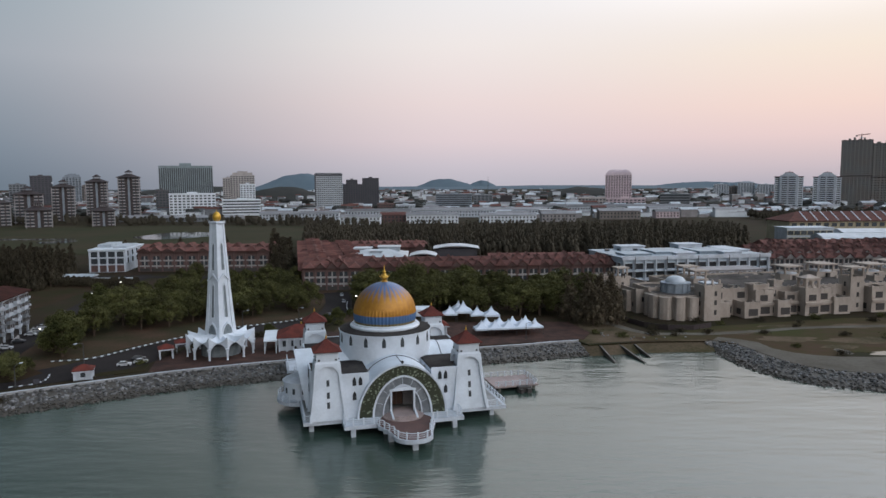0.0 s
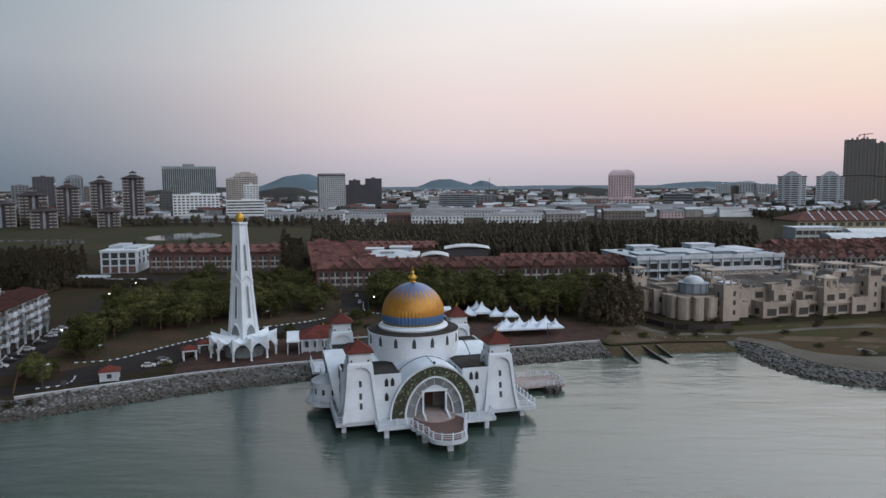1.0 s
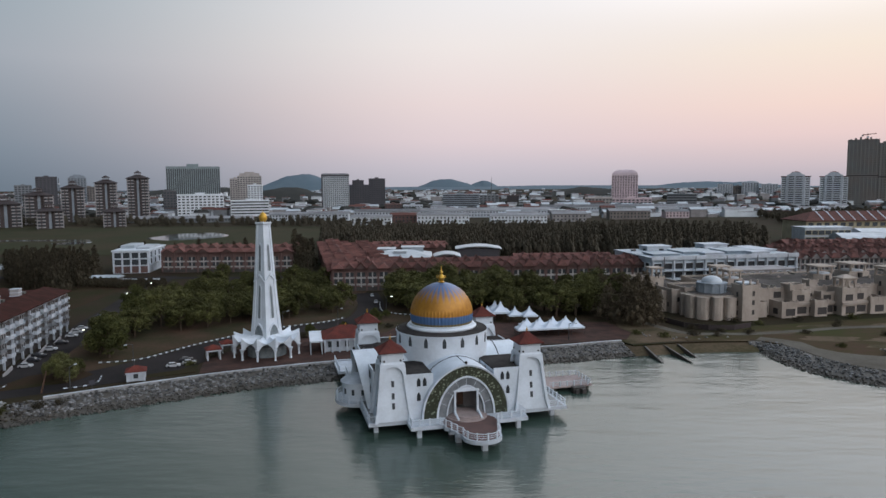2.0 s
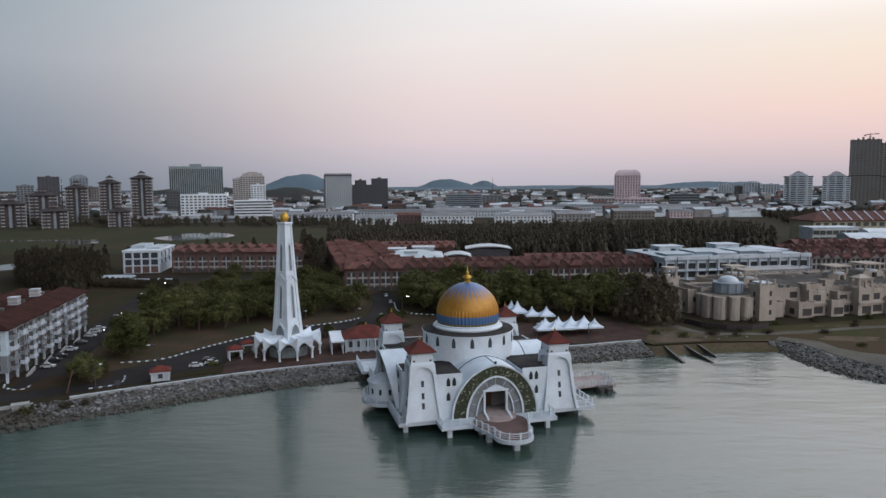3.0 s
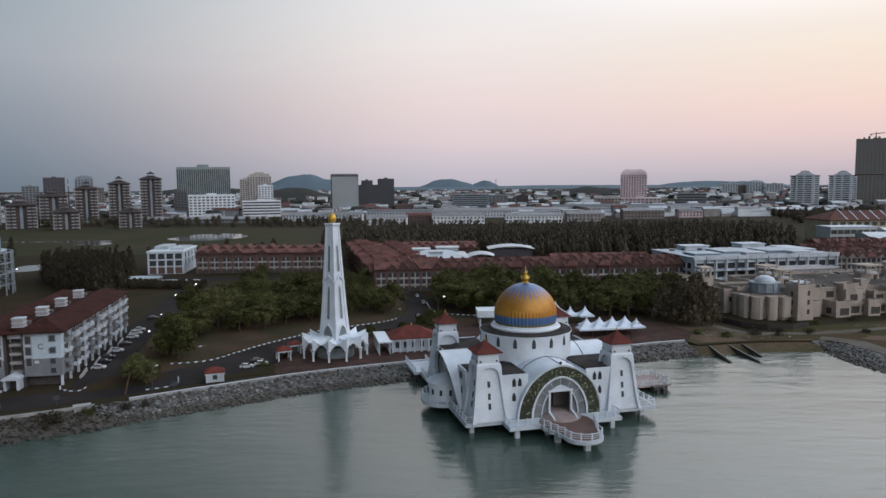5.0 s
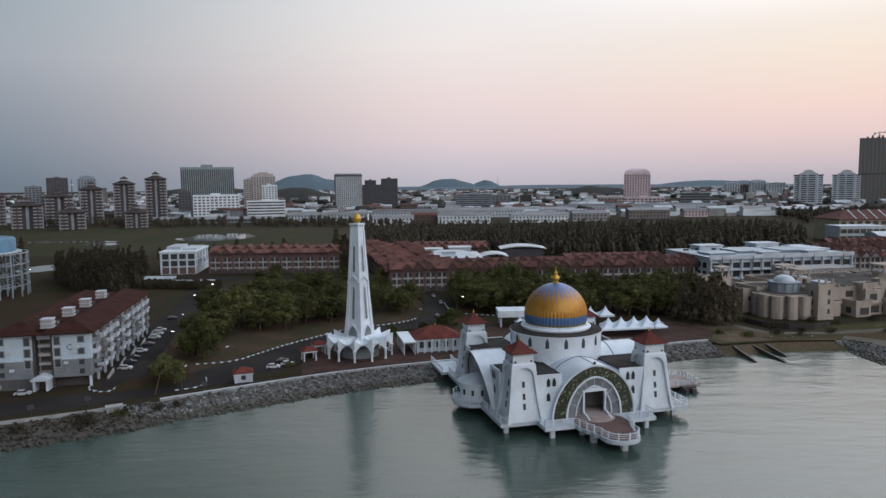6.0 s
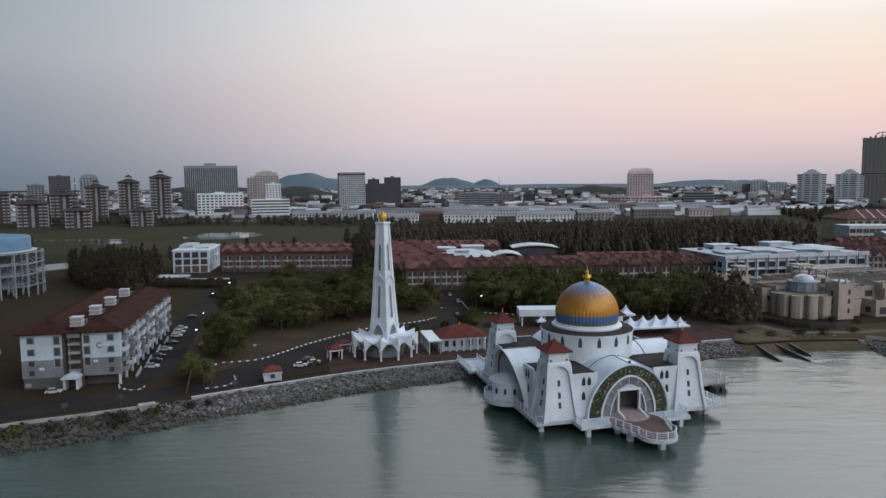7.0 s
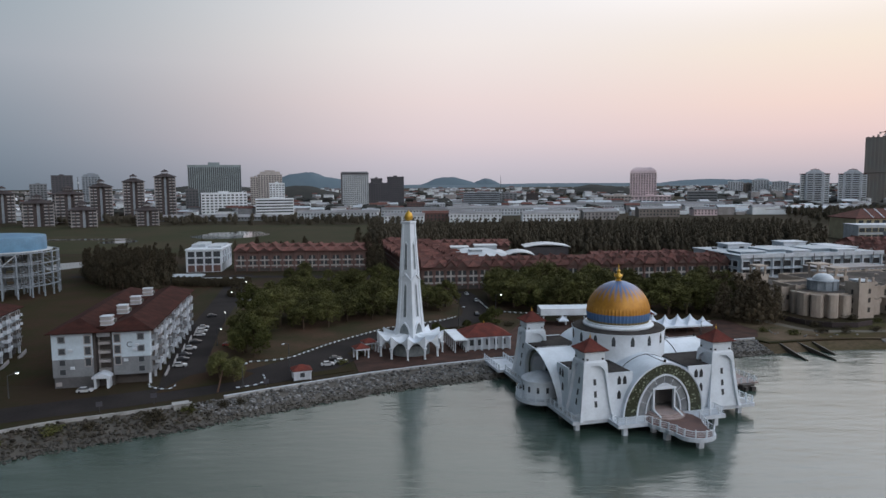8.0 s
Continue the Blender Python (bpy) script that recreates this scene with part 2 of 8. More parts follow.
M["bark"] = mat("bark", (0.085, 0.062, 0.046), (0.05, 0.038, 0.03), 0.95, 1.5, 8, 0.4)
M["leaf"] = mat("broad_leaves", (0.050, 0.050, 0.022), (0.104, 0.106, 0.038), 0.92, 0.16, 5, 0, rnd=0.35)
M["leaf_dk"] = mat("needle_leaves", (0.046, 0.040, 0.028), (0.064, 0.054, 0.036), 0.92, 0.2, 6, 0, rnd=0.3)
M["leaf_br"] = mat("fresh_leaves", (0.042, 0.046, 0.018), (0.084, 0.088, 0.030), 0.92, 0.25, 6, 0, rnd=0.2)
# olive brown, with the haze's lift of the darks mixed into it
M["leaf_ol"] = mat("hazed_olive_leaves", (0.056, 0.046, 0.032), (0.082, 0.066, 0.044), 0.92, 0.2, 6, 0, rnd=0.3)
M["tent"] = mat("white_canvas", (0.60, 0.66, 0.74), (0.48, 0.54, 0.61), 0.7, 0.4, 6, 0.05)
M["metal"] = mat("pale_metal_roof", (0.42, 0.46, 0.50), (0.29, 0.33, 0.36), 0.45, 0.15, 10, 0.05)
M["blue"] = mat("blue_painted_steel", (0.095, 0.205, 0.31), (0.07, 0.15, 0.23), 0.5, 0.3, 8, 0.05)
M["grey"] = mat("grey_paint", (0.19, 0.205, 0.22), (0.135, 0.145, 0.155), 0.7, 0.3, 8, 0.1)
# brick red paled towards pink by haze put into the paint
M["redwall"] = mat("hazed_brick_red_wall", (0.135, 0.080, 0.072), (0.092, 0.058, 0.053), 0.85, 0.3, 9, 0.15)
M["steel"] = mat("dark_steel", (0.06, 0.062, 0.065), None, 0.5, metal=0.3)
M["tyre"] = mat("tyre_rubber", (0.02, 0.02, 0.02), None, 0.9)
M["yellow"] = mat("pale_yellow_wall", (0.42, 0.375, 0.25), (0.33, 0.29, 0.20), 0.8, 0.2, 8, 0.1)
M["pink"] = mat("pink_render", (0.60, 0.48, 0.50), (0.46, 0.37, 0.39), 0.8, 0.1, 9, 0.1)
M["beige"] = mat("beige_render", (0.21, 0.185, 0.172), (0.14, 0.125, 0.115), 0.8, 0.1, 9, 0.1)
M["brown"] = mat("brown_render", (0.058, 0.044, 0.043), (0.040, 0.033, 0.033), 0.8, 0.1, 9, 0.1)
M["slate"] = mat("dark_cladding", (0.040, 0.040, 0.050), (0.060, 0.058, 0.066), 0.5, 0.1, 9, 0.05)
M["bluegrey"] = mat("blue_grey_cladding", (0.22, 0.255, 0.29), (0.15, 0.175, 0.20), 0.5, 0.1, 9, 0.05)
# dark netting paled to grey, distance haze included in the colour
M["netting"] = mat("hazed_scaffold_netting", (0.23, 0.245, 0.24), (0.25, 0.225, 0.205), 0.9, 0.05, 12, 0.2)
M["roofs"] = mat("town_roofs", (0.165, 0.165, 0.17), (0.26, 0.26, 0.27), 0.9, 0.01, 12, 0.1, rnd=0.3)
M["spit_grass"] = mat("patchy_shore_grass", (0.043, 0.044, 0.015), (0.066, 0.041, 0.026), 0.95, 0.05, 9, 0.5)
M["earth"] = mat("brown_earth", (0.120, 0.086, 0.060), (0.050, 0.044, 0.022), 0.95, 0.14, 12, 0.4)
M["wet_earth"] = mat("wet_brown_concrete", (0.065, 0.052, 0.042), (0.04, 0.034, 0.028), 0.6, 0.5, 9, 0.2)
M["dusty_blue"] = mat("stained_pale_blue_render", (0.30, 0.34, 0.38), (0.19, 0.22, 0.25), 0.85, 0.3, 8, 0.1)
M["grey_dk"] = mat("dull_grey_wall", (0.095, 0.095, 0.10), (0.065, 0.065, 0.068), 0.85, 0.3, 8, 0.1)
M["roof_dk"] = mat("dark_brown_roof", (0.042, 0.030, 0.030), (0.030, 0.024, 0.024), 0.8, 0.2, 9, 0.1)
M["prow_pale"] = mat("faded_pink_deck", (0.34, 0.27, 0.255), (0.24, 0.19, 0.18), 0.85, 0.4, 9, 0.1)
M["bright"] = mat("bright_white_cladding", (0.66, 0.70, 0.74), (0.56, 0.60, 0.63), 0.6, 0.1, 9, 0.03)
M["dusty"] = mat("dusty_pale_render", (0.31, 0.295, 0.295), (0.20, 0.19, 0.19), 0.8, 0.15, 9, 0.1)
M["meadow"] = mat("meadow_grass", (0.031, 0.035, 0.017), (0.046, 0.038, 0.023), 0.95, 0.02, 14, 0.5)
M["pale_blue"] = mat("pale_blue_white_paint", (0.45, 0.535, 0.60), (0.36, 0.425, 0.48), 0.7, 0.3, 8, 0.1)
# needle leaf colour lightened to carry the haze over the far trees
M["leaf_far"] = mat("hazed_casuarina_leaves", (0.058, 0.052, 0.040), (0.080, 0.070, 0.052), 0.95, 0.05, 8, 0)
M["dark_pane"] = mat("unlit_window_pane", (0.010, 0.012, 0.015), (0.016, 0.018, 0.021), 0.5, 0.8, 5, 0)
M["mall_roof"] = mat("blue_grey_sheet_roof", (0.31, 0.37, 0.42), (0.22, 0.27, 0.31), 0.55, 0.15, 10, 0.05)
M["pale_glass"] = mat("dim_pale_glass", (0.20, 0.215, 0.225), (0.12, 0.13, 0.14), 0.25, 0.8, 5, 0)
M["pale_beige"] = mat("pale_beige_render", (0.40, 0.365, 0.345), (0.30, 0.275, 0.26), 0.8, 0.1, 9, 0.1)
M["pale_grey"] = mat("pale_grey_cladding", (0.42, 0.45, 0.47), (0.33, 0.36, 0.38), 0.6, 0.1, 9, 0.05)
M["teal_grey"] = mat("teal_grey_cladding", (0.215, 0.265, 0.275), (0.155, 0.19, 0.20), 0.5, 0.1, 9, 0.05)
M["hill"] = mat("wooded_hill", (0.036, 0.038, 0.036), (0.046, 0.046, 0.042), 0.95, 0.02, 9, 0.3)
# pale blue-grey is distance haze painted into the wooded hills
M["farhill"] = mat("hazed_far_hill", (0.115, 0.150, 0.175), (0.10, 0.135, 0.16), 1.0, 0.004, 9, 0.0)


def lamp_mat(name, col, strength):
    m = bpy.data.materials.new(name)
    m.use_nodes = True
    b = m.node_tree.nodes["Principled BSDF"]
    b.inputs["Emission Color"].default_value = (*col, 1)
    b.inputs["Emission Strength"].default_value = strength
    return m


M["lamp"] = lamp_mat("lamp_glow", (1.0, 0.93, 0.82), 9.0)


# ---- mesh helpers ----
class G:
    """Collects vertices and faces for one mesh."""

    def __init__(self):
        self.v, self.f, self.k = [], [], []
        self.slot = 0

    def add(self, vs, fs):
        o = len(self.v)
        self.v += [tuple(p) for p in vs]
        self.f += [tuple(i + o for i in q) for q in fs]
        self.k += [self.slot] * len(fs)
        return self

    def box(self, x0, x1, y0, y1, z0, z1):
        return self.add([(x0, y0, z0), (x1, y0, z0), (x1, y1, z0), (x0, y1, z0), (x0, y0, z1), (x1, y0, z1), (x1, y1, z1), (x0, y1, z1)],
                        [(3, 2, 1, 0), (4, 5, 6, 7), (0, 1, 5, 4), (1, 2, 6, 5), (2, 3, 7, 6), (3, 0, 4, 7)])

    def prism(self, poly, z0, z1):
        n = len(poly)
        return self.add([(*p, z0) for p in poly] + [(*p, z1) for p in poly],
                        [tuple(range(n))[::-1], tuple(range(n, 2 * n))] + [(i, (i + 1) % n, n + (i + 1) % n, n + i) for i in range(n)])

    def rings(self, rs, closed=True, caps=True):
        """Skins a row of rings with equal counts of points."""
        n = len(rs[0])
        fs = []
        for j in range(len(rs) - 1):
            for i in range(n if closed else n - 1):
                a, b = j * n + i, j * n + (i + 1) % n
                fs.append((a, b, b + n, a + n))
        if caps and closed:
            fs += [tuple(range(n))[::-1], tuple(range((len(rs) - 1) * n, len(rs) * n))]
        return self.add([p for r in rs for p in r], fs)

    def lathe(self, prof, n=24, cx=0.0, cy=0.0, turn=0.0, caps=True):
        return self.rings([[(cx + r * math.cos(turn + math.tau * i / n), cy + r * math.sin(turn + math.tau * i / n), z) for i in range(n)] for r, z in prof], True, caps)

    def square(self, prof, cx=0.0, cy=0.0):
        """Stacked rectangles (half x, half y, z)."""
        return self.rings([[(cx - a, cy - b, z), (cx + a, cy - b, z), (cx + a, cy + b, z), (cx - a, cy + b, z)] for a, b, z in prof])

    def beam(self, p, q, w, h=None):
        p, q, h = Vector(p), Vector(q), h or w
        d = (q - p).normalized()
        s = d.cross(Vector((0, 0, 1)))
        s = s.normalized() if s.length > 1e-4 else Vector((1, 0, 0))
        u = s.cross(d)
        return self.rings([[c + s * a * w / 2 + u * b * h / 2 for a, b in ((-1, -1), (1, -1), (1, 1), (-1, 1))] for c in (p, q)])

    def tube(self, pts, rads, n=6):
        rs = []
        for i, p in enumerate(pts):
            d = (Vector(pts[min(i + 1, len(pts) - 1)]) - Vector(pts[max(i - 1, 0)])).normalized()
            s = d.orthogonal().normalized()
            u = d.cross(s)
            rs.append([Vector(p) + (s * math.cos(math.tau * k / n) + u * math.sin(math.tau * k / n)) * rads[i] for k in range(n)])
        return self.rings(rs)

    def hip(self, x0, x1, y0, y1, z, h, over=0.5, th=0.15, ridge=None):
        """A hipped roof with overhang and thickness."""
        x0, x1, y0, y1 = x0 - over, x1 + over, y0 - over, y1 + over
        r = min(x1 - x0, y1 - y0) / 2 if ridge is None else ridge
        if x1 - x0 >= y1 - y0:
            my = (y0 + y1) / 2
            top = [(x0 + r, my, z + h), (x1 - r + 0.01, my, z + h)]
            fs = [(4, 5, 9, 8), (6, 7, 8, 9), (5, 6, 9), (7, 4, 8)]
        else:
            mx = (x0 + x1) / 2
            top = [(mx, y0 + r, z + h), (mx, y1 - r + 0.01, z + h)]
            fs = [(4, 5, 8), (5, 6, 9, 8), (6, 7, 9), (7, 4, 8, 9)]
        base = [(x0, y0), (x1, y0), (x1, y1), (x0, y1)]
        return self.add([(*p, z - th) for p in base] + [(*p, z) for p in base] + top,
                        [(3, 2, 1, 0)] + [(i, (i + 1) % 4, 4 + (i + 1) % 4, 4 + i) for i in range(4)] + fs)

    def gable(self, x0, x1, y0, y1, z, h, along="y"):
        """A gabled prism whose ridge runs along x or y."""
        if along == "y":
            m = (x0 + x1) / 2
            vs = [(x0, y0, z), (x1, y0, z), (m, y0, z + h), (x0, y1, z), (x1, y1, z), (m, y1, z + h)]
        else:
            m = (y0 + y1) / 2
            vs = [(x0, y0, z), (x0, y1, z), (x0, m, z + h), (x1, y0, z), (x1, y1, z), (x1, m, z + h)]
        return self.add(vs, [(0, 1, 2), (5, 4, 3), (0, 2, 5, 3), (1, 4, 5, 2), (0, 3, 4, 1)])

    def turned(self, a, x=0.0, y=0.0, z=0.0):
        c, s = math.cos(a), math.sin(a)
        self.v = [(p[0] * c - p[1] * s + x, p[0] * s + p[1] * c + y, p[2] + z) for p in self.v]
        return self

    def mesh(self, name, mats, smooth=None, weld=False):
        me = bpy.data.meshes.new(name)
        me.from_pydata(self.v, [], self.f)
        for m in (mats if isinstance(mats, (list, tuple)) else [mats]):
            me.materials.append(m)
        if any(self.k):
            me.polygons.foreach_set("material_index", self.k)
        b = bmesh.new()
        b.from_mesh(me)
        if weld:
            bmesh.ops.remove_doubles(b, verts=b.verts, dist=1e-4)
        bmesh.ops.recalc_face_normals(b, faces=b.faces)
        b.to_mesh(me)
        b.free()
        if smooth:
            me.polygons.foreach_set("use_smooth", [True] * len(me.polygons))
            me.set_sharp_from_angle(angle=radians(smooth))
        return me


def thing(name, label, category, x=0.0, y=0.0, z=0.0, turn=0.0, group=""):
    ob = new(name)
    ob.empty_display_size = 0.3
    ob.matrix_basis = pose(x, y, z, 0, 0, turn)
    return tagged(ob, label, category, group)


def part(name, g, material, parent, label="", smooth=None, at=None, kind=""):
    """One mesh under a thing or a part; g is a G, or a mesh to share."""
    me = g.mesh(name, material, smooth) if isinstance(g, G) else g
    ob = new(name, me)
    ob.parent = parent
    if at is not None:
        ob.matrix_basis = at
    return tagged(ob, label, kind=kind)


def setting(name, g, material, label, smooth=None, category="ground"):
    return tagged(new(name, g.mesh(name, material, smooth)), label, category, kind="structure")


def lone(name, g, material, label, category, at=None, group="", smooth=None, kind=""):
    ob = new(name, g.mesh(name, material, smooth) if isinstance(g, G) else g)
    if at is not None:
        ob.matrix_basis = at
    return tagged(ob, label, category, group, kind)


def ribbon(pts, w, z, th=0.0):
    """A flat strip along a line of ground points; w is one width or a (left, right) pair."""
    g = G()
    a, b = (w if isinstance(w, tuple) else (w / 2, w / 2))
    rows = []
    for i, p in enumerate(pts):
        d = Vector((*pts[min(i + 1, len(pts) - 1)], 0)) - Vector((*pts[max(i - 1, 0)], 0))
        s = Vector((-d.y, d.x, 0)).normalized()
        c = Vector((*p, z))
        l0, r0 = c + s * a, c - s * b
        rows.append([l0, r0, r0 - Vector((0, 0, th)), l0 - Vector((0, 0, th))] if th else [l0, r0])
    return g.rings(rows, closed=bool(th))


def smooth_line(pts, n=6):
    """Catmull-Rom through ground points."""
    q = [pts[0], *pts, pts[-1]]
    res = []
    for i in range(1, len(q) - 2):
        p0, p1, p2, p3 = (Vector(k) for k in q[i - 1:i + 3])
        for j in range(n):
            t = j / n
            res.append(tuple(0.5 * (2 * p1 + (p2 - p0) * t + (2 * p0 - 5 * p1 + 4 * p2 - p3) * t * t + (3 * p1 - p0 - 3 * p2 + p3) * t ** 3)))
    return res + [tuple(pts[-1])]


def along(pts, step):
    """Points at even steps along a line, with the direction in radians."""
    res, carry = [], 0.0
    for a, b in zip(pts, pts[1:]):
        a, b = Vector(a), Vector(b)
        l = (b - a).length
        if l < 1e-6:
            continue
        d = (b - a) / l
        s = carry
        while s < l:
            res.append(((a + d * s)[0], (a + d * s)[1], math.atan2(d[1], d[0])))
            s += step
        carry = s - l
    return res


GZ, SEA = 1.5, -0.2
rng = random.Random(7)

# ---- ground and sea ----
COAST = smooth_line([(-109, 101.9), (-103.4, 105.7), (-95.3, 109.3), (-86.1, 113.9), (-80.2, 118.1), (-65.7, 126.7), (-51.3, 134.5), (-30.5, 142.4), (-8.9, 148.1), (14.4, 153.7), (23.5, 156.7), (30.7, 158.6)], 4)
BEACH = [(32.5, 155.2), (39.4, 156.7), (46.2, 157.9), (54, 158.4), (59.8, 158.3)]
SPIT = smooth_line([(61.6, 158.6), (64.9, 157.0), (66.7, 151.3), (67.8, 145.6), (69.2, 140.3), (71.3, 136.2), (75.3, 132.6), (84, 130.0), (99, 127.0), (121, 121.5), (163.8, 108)], 4)
FAR_L = [(-4500, -1689), (-900, -405.4), (-300, -28.1), (-151.7, 72.1)]
FAR_R = [(400, 45), (1200, -112.6), (4500, -788.2)]
edge = FAR_L + COAST + BEACH + SPIT + FAR_R
ground = G()
poly = edge + [(4500, 5292.2), (-4500, 5292.2)]
ground.prism(poly, -4.0, GZ)
setting("ground", ground, M["ground"], "dark rough coastal ground with patchy dry grass")
setting("water", G().add([(-4500, -3000, SEA), (4500, -3000, SEA), (4500, 400, SEA), (-4500, 400, SEA)], [(0, 1, 2, 3)]), M["water"],
        "calm grey-green sea water with soft ripples", category="water")

# ground surfaces, each laid a little above the last
bl = [(31.0, 158.6)] + BEACH + [(61.5, 158.6)]
shore = G().rings([[(x + 0.3, y + 5.0, GZ + 0.03), (x, y + 1.2, GZ + 0.02), (x - 0.2, y - 1.2, GZ * 0.55), (x - 0.4, y - 4.2, SEA - 0.15), (x - 0.5, y - 7.0, SEA - 1.2)] for x, y in bl], closed=False)
setting("beach", shore, M["earth"], "sloping sandy beach at the water's edge", 50, "beach")
bare = G().prism([(31.6, 159.1), (46.2, 158.8), (60.7, 158.5), (59.7, 166.1), (48.1, 168.5), (45.1, 177.2), (42, 194.7), (36.2, 197), (34.4, 177.5)], GZ - 0.2, GZ + 0.026)
setting("bare_earth", bare, M["earth"], "bare brown earth track behind the beach")
lawn_r = G().prism([(63.7, 157.4), (69.5, 150.2), (77.4, 142), (88.8, 147.2), (120.6, 136.9), (163.3, 129.8), (162.5, 183.4), (107.6, 184.6), (77, 176.6), (59.7, 172.7), (57.8, 162.9)], GZ - 0.2, GZ + 0.03)
setting("waste_lawn", lawn_r, M["spit_grass"], "uneven green and brown grass on reclaimed land")
SAND_IN = [(64.6, 162.4), (68.1, 160.1), (71.5, 156.8), (72.0, 150.8), (74.6, 147.0), (77.9, 144.7), (82.3, 143.2), (92.0, 142.7), (118, 139), (163.8, 126)]
setting("sand_track", G().prism([(x + 0.3, y + 0.2) for x, y in SPIT] + SAND_IN[::-1], GZ - 0.2, GZ + 0.04), M["sand"], "pale sandy track along the top of the rocks", category="track")
setting("earth_track", ribbon(smooth_line([(39.4, 187.3), (44.2, 174.8), (49.1, 166.8), (57, 166), (65, 165.8), (78.5, 169), (95.3, 172.8), (134.5, 174.7)], 4), 2.4, GZ + 0.05), M["sand"], "thin worn earth path over the grass", category="path")
setting("shore_grass", G().prism([(43.8, 162.2), (57, 165.2), (63.2, 163.4), (60.4, 159.6), (46.5, 158.7)], GZ - 0.2, GZ + 0.045), M["spit_grass"], "olive grass strip above the beach", category="grass")
for px, py, rx, ry in ((85.9, 147.5, 1.5, 2.6), (99.0, 145.4, 8.6, 2.5)):
    setting("puddle", G().prism([(px + rx * math.cos(a * 0.35) * (1 + 0.18 * math.sin(a * 2.1)), py + ry * math.sin(a * 0.35)) for a in range(18)], GZ, GZ + 0.06), M["pond"],
            "shallow rain pool reflecting the sky", category="puddle")
dry = G().prism([(-92.6, 126.8), (-80.5, 133.3), (-72.6, 153.3), (-58.6, 173), (-40.7, 185.4), (-36.8, 191.9), (-36.9, 238.8), (-110.8, 249.3), (-104.7, 191.6), (-95.7, 149.2)], GZ - 0.2, GZ + 0.02)
setting("dry_slope", dry, M["dry"], "brown dry grass under the trees")
park = G().prism([(-27.8, 167.6), (-1.2, 167.1), (34.4, 166.6), (40.1, 194.8), (41.7, 247.6), (-27, 249.3)], GZ - 0.2, GZ + 0.02)
setting("shaded_ground", park, M["dry"], "brown shaded ground under the grove")
field = G().prism([(-151.6, 125.2), (-118.9, 127.1), (-122.9, 225.2), (-125.9, 264.1), (-166.5, 276.4), (-233.4, 272.9), (-234.5, 137.6)], GZ - 0.2, GZ + 0.026)
setting("field", field, M["lawn"], "dull green and brown grass field behind the flats")
for k, (px, py, rx, ry) in enumerate(((-213, 318, 10, 16), (-193, 500, 25, 36), (-151.1, 336.6, 7, 4), (-250, 448, 12, 12), (-286, 470, 40, 6))):
    setting("pond", G().prism([(px + rx * math.cos(a * 0.314) * (1 + 0.12 * math.sin(a * 1.7 + k)), py + ry * math.sin(a * 0.314)) for a in range(20)], GZ, GZ + 0.05), M["pond"],
            "still pale pond reflecting the sky", category="pond")
setting("meadow", G().prism([(-434.4, 382.3), (-120.8, 368), (-60.8, 437.8), (-60.9, 604.6), (-429.2, 639.2)], GZ - 0.2, GZ + 0.02), M["meadow"], "flat dull brown-green meadow beyond the shophouses")

rp = random.Random(17)
for px, py, rx, ry in ((80, 160, 7, 3), (97, 158, 10, 3.5), (118, 152, 12, 4), (70, 167, 6, 2.2), (108, 174, 14, 3), (88, 152, 5, 2), (132, 162, 12, 4), (86, 174, 7, 2)):
    setting("bare_patch", G().prism([(px + rx * math.cos(a * 0.314) * rp.uniform(0.7, 1.15), py + ry * math.sin(a * 0.314) * rp.uniform(0.7, 1.15)) for a in range(20)], GZ, GZ + 0.035), M["earth"], "worn brown earth patch in the grass", category="earth")

shore_road = smooth_line([(-151.7, 84.6), (-122, 104.7), (-108.8, 111.8), (-97.7, 117), (-88.6, 121.8), (-80.5, 126.6)], 5)
setting("shore_road", ribbon(shore_road, 8.5, GZ + 0.06), M["asphalt"], "grey asphalt road along the sea wall", category="road")
drive = smooth_line([(-84.6, 125.6), (-77.5, 133.8), (-70.5, 143.2), (-64.1, 154.8), (-57.6, 165.2), (-48.6, 174), (-38.7, 180.4), (-32.8, 189.6), (-32.3, 207.1), (-35.4, 226.1), (-37.0, 232.6)], 6)
setting("mosque_drive", ribbon(drive, 8.0, GZ + 0.07), M["asphalt"], "curving asphalt drive round the minaret", category="road")
setting("car_park", G().prism([(-82.5, 121.6), (-64.5, 131.5), (-60.5, 143.1), (-64.6, 153.2), (-73.5, 137.7), (-80.5, 128.9)], GZ, GZ + 0.075), M["asphalt"], "small asphalt car park by the sea wall", category="road")
setting("flats_road", ribbon(smooth_line([(-89.6, 123.4), (-94.1, 138), (-98.2, 154.7), (-103.8, 180.5), (-109.8, 213.9), (-116.8, 249.5), (-122.9, 280.6)], 5), 8.0, GZ + 0.065), M["asphalt"],
        "asphalt road with parking beside the flats", category="road")
setting("cross_road", ribbon([(-192.1, 279), (-120.9, 275), (-68, 272)], 6.0, GZ + 0.055), M["asphalt"], "narrow asphalt road before the shophouses", category="road")
setting("grove_lane", ribbon(smooth_line([(-110.8, 222.7), (-90.7, 214.6), (-70.7, 211.9), (-52.7, 211.9)], 5), 2.6, GZ + 0.05), M["concrete"], "narrow pale concrete lane through the grove", category="road")
plaza = G().prism([(-58.5, 133.6), (-50.5, 136.8), (-29.7, 144.8), (-10.9, 149.8), (-11, 163), (-24.8, 169.8), (-38.7, 171.1), (-46.6, 165.8), (-57.6, 154.1), (-60.5, 142)], GZ - 0.2, GZ + 0.09)
setting("plaza", plaza, M["paving"], "red-brown paved plaza round the minaret", category="pavement")
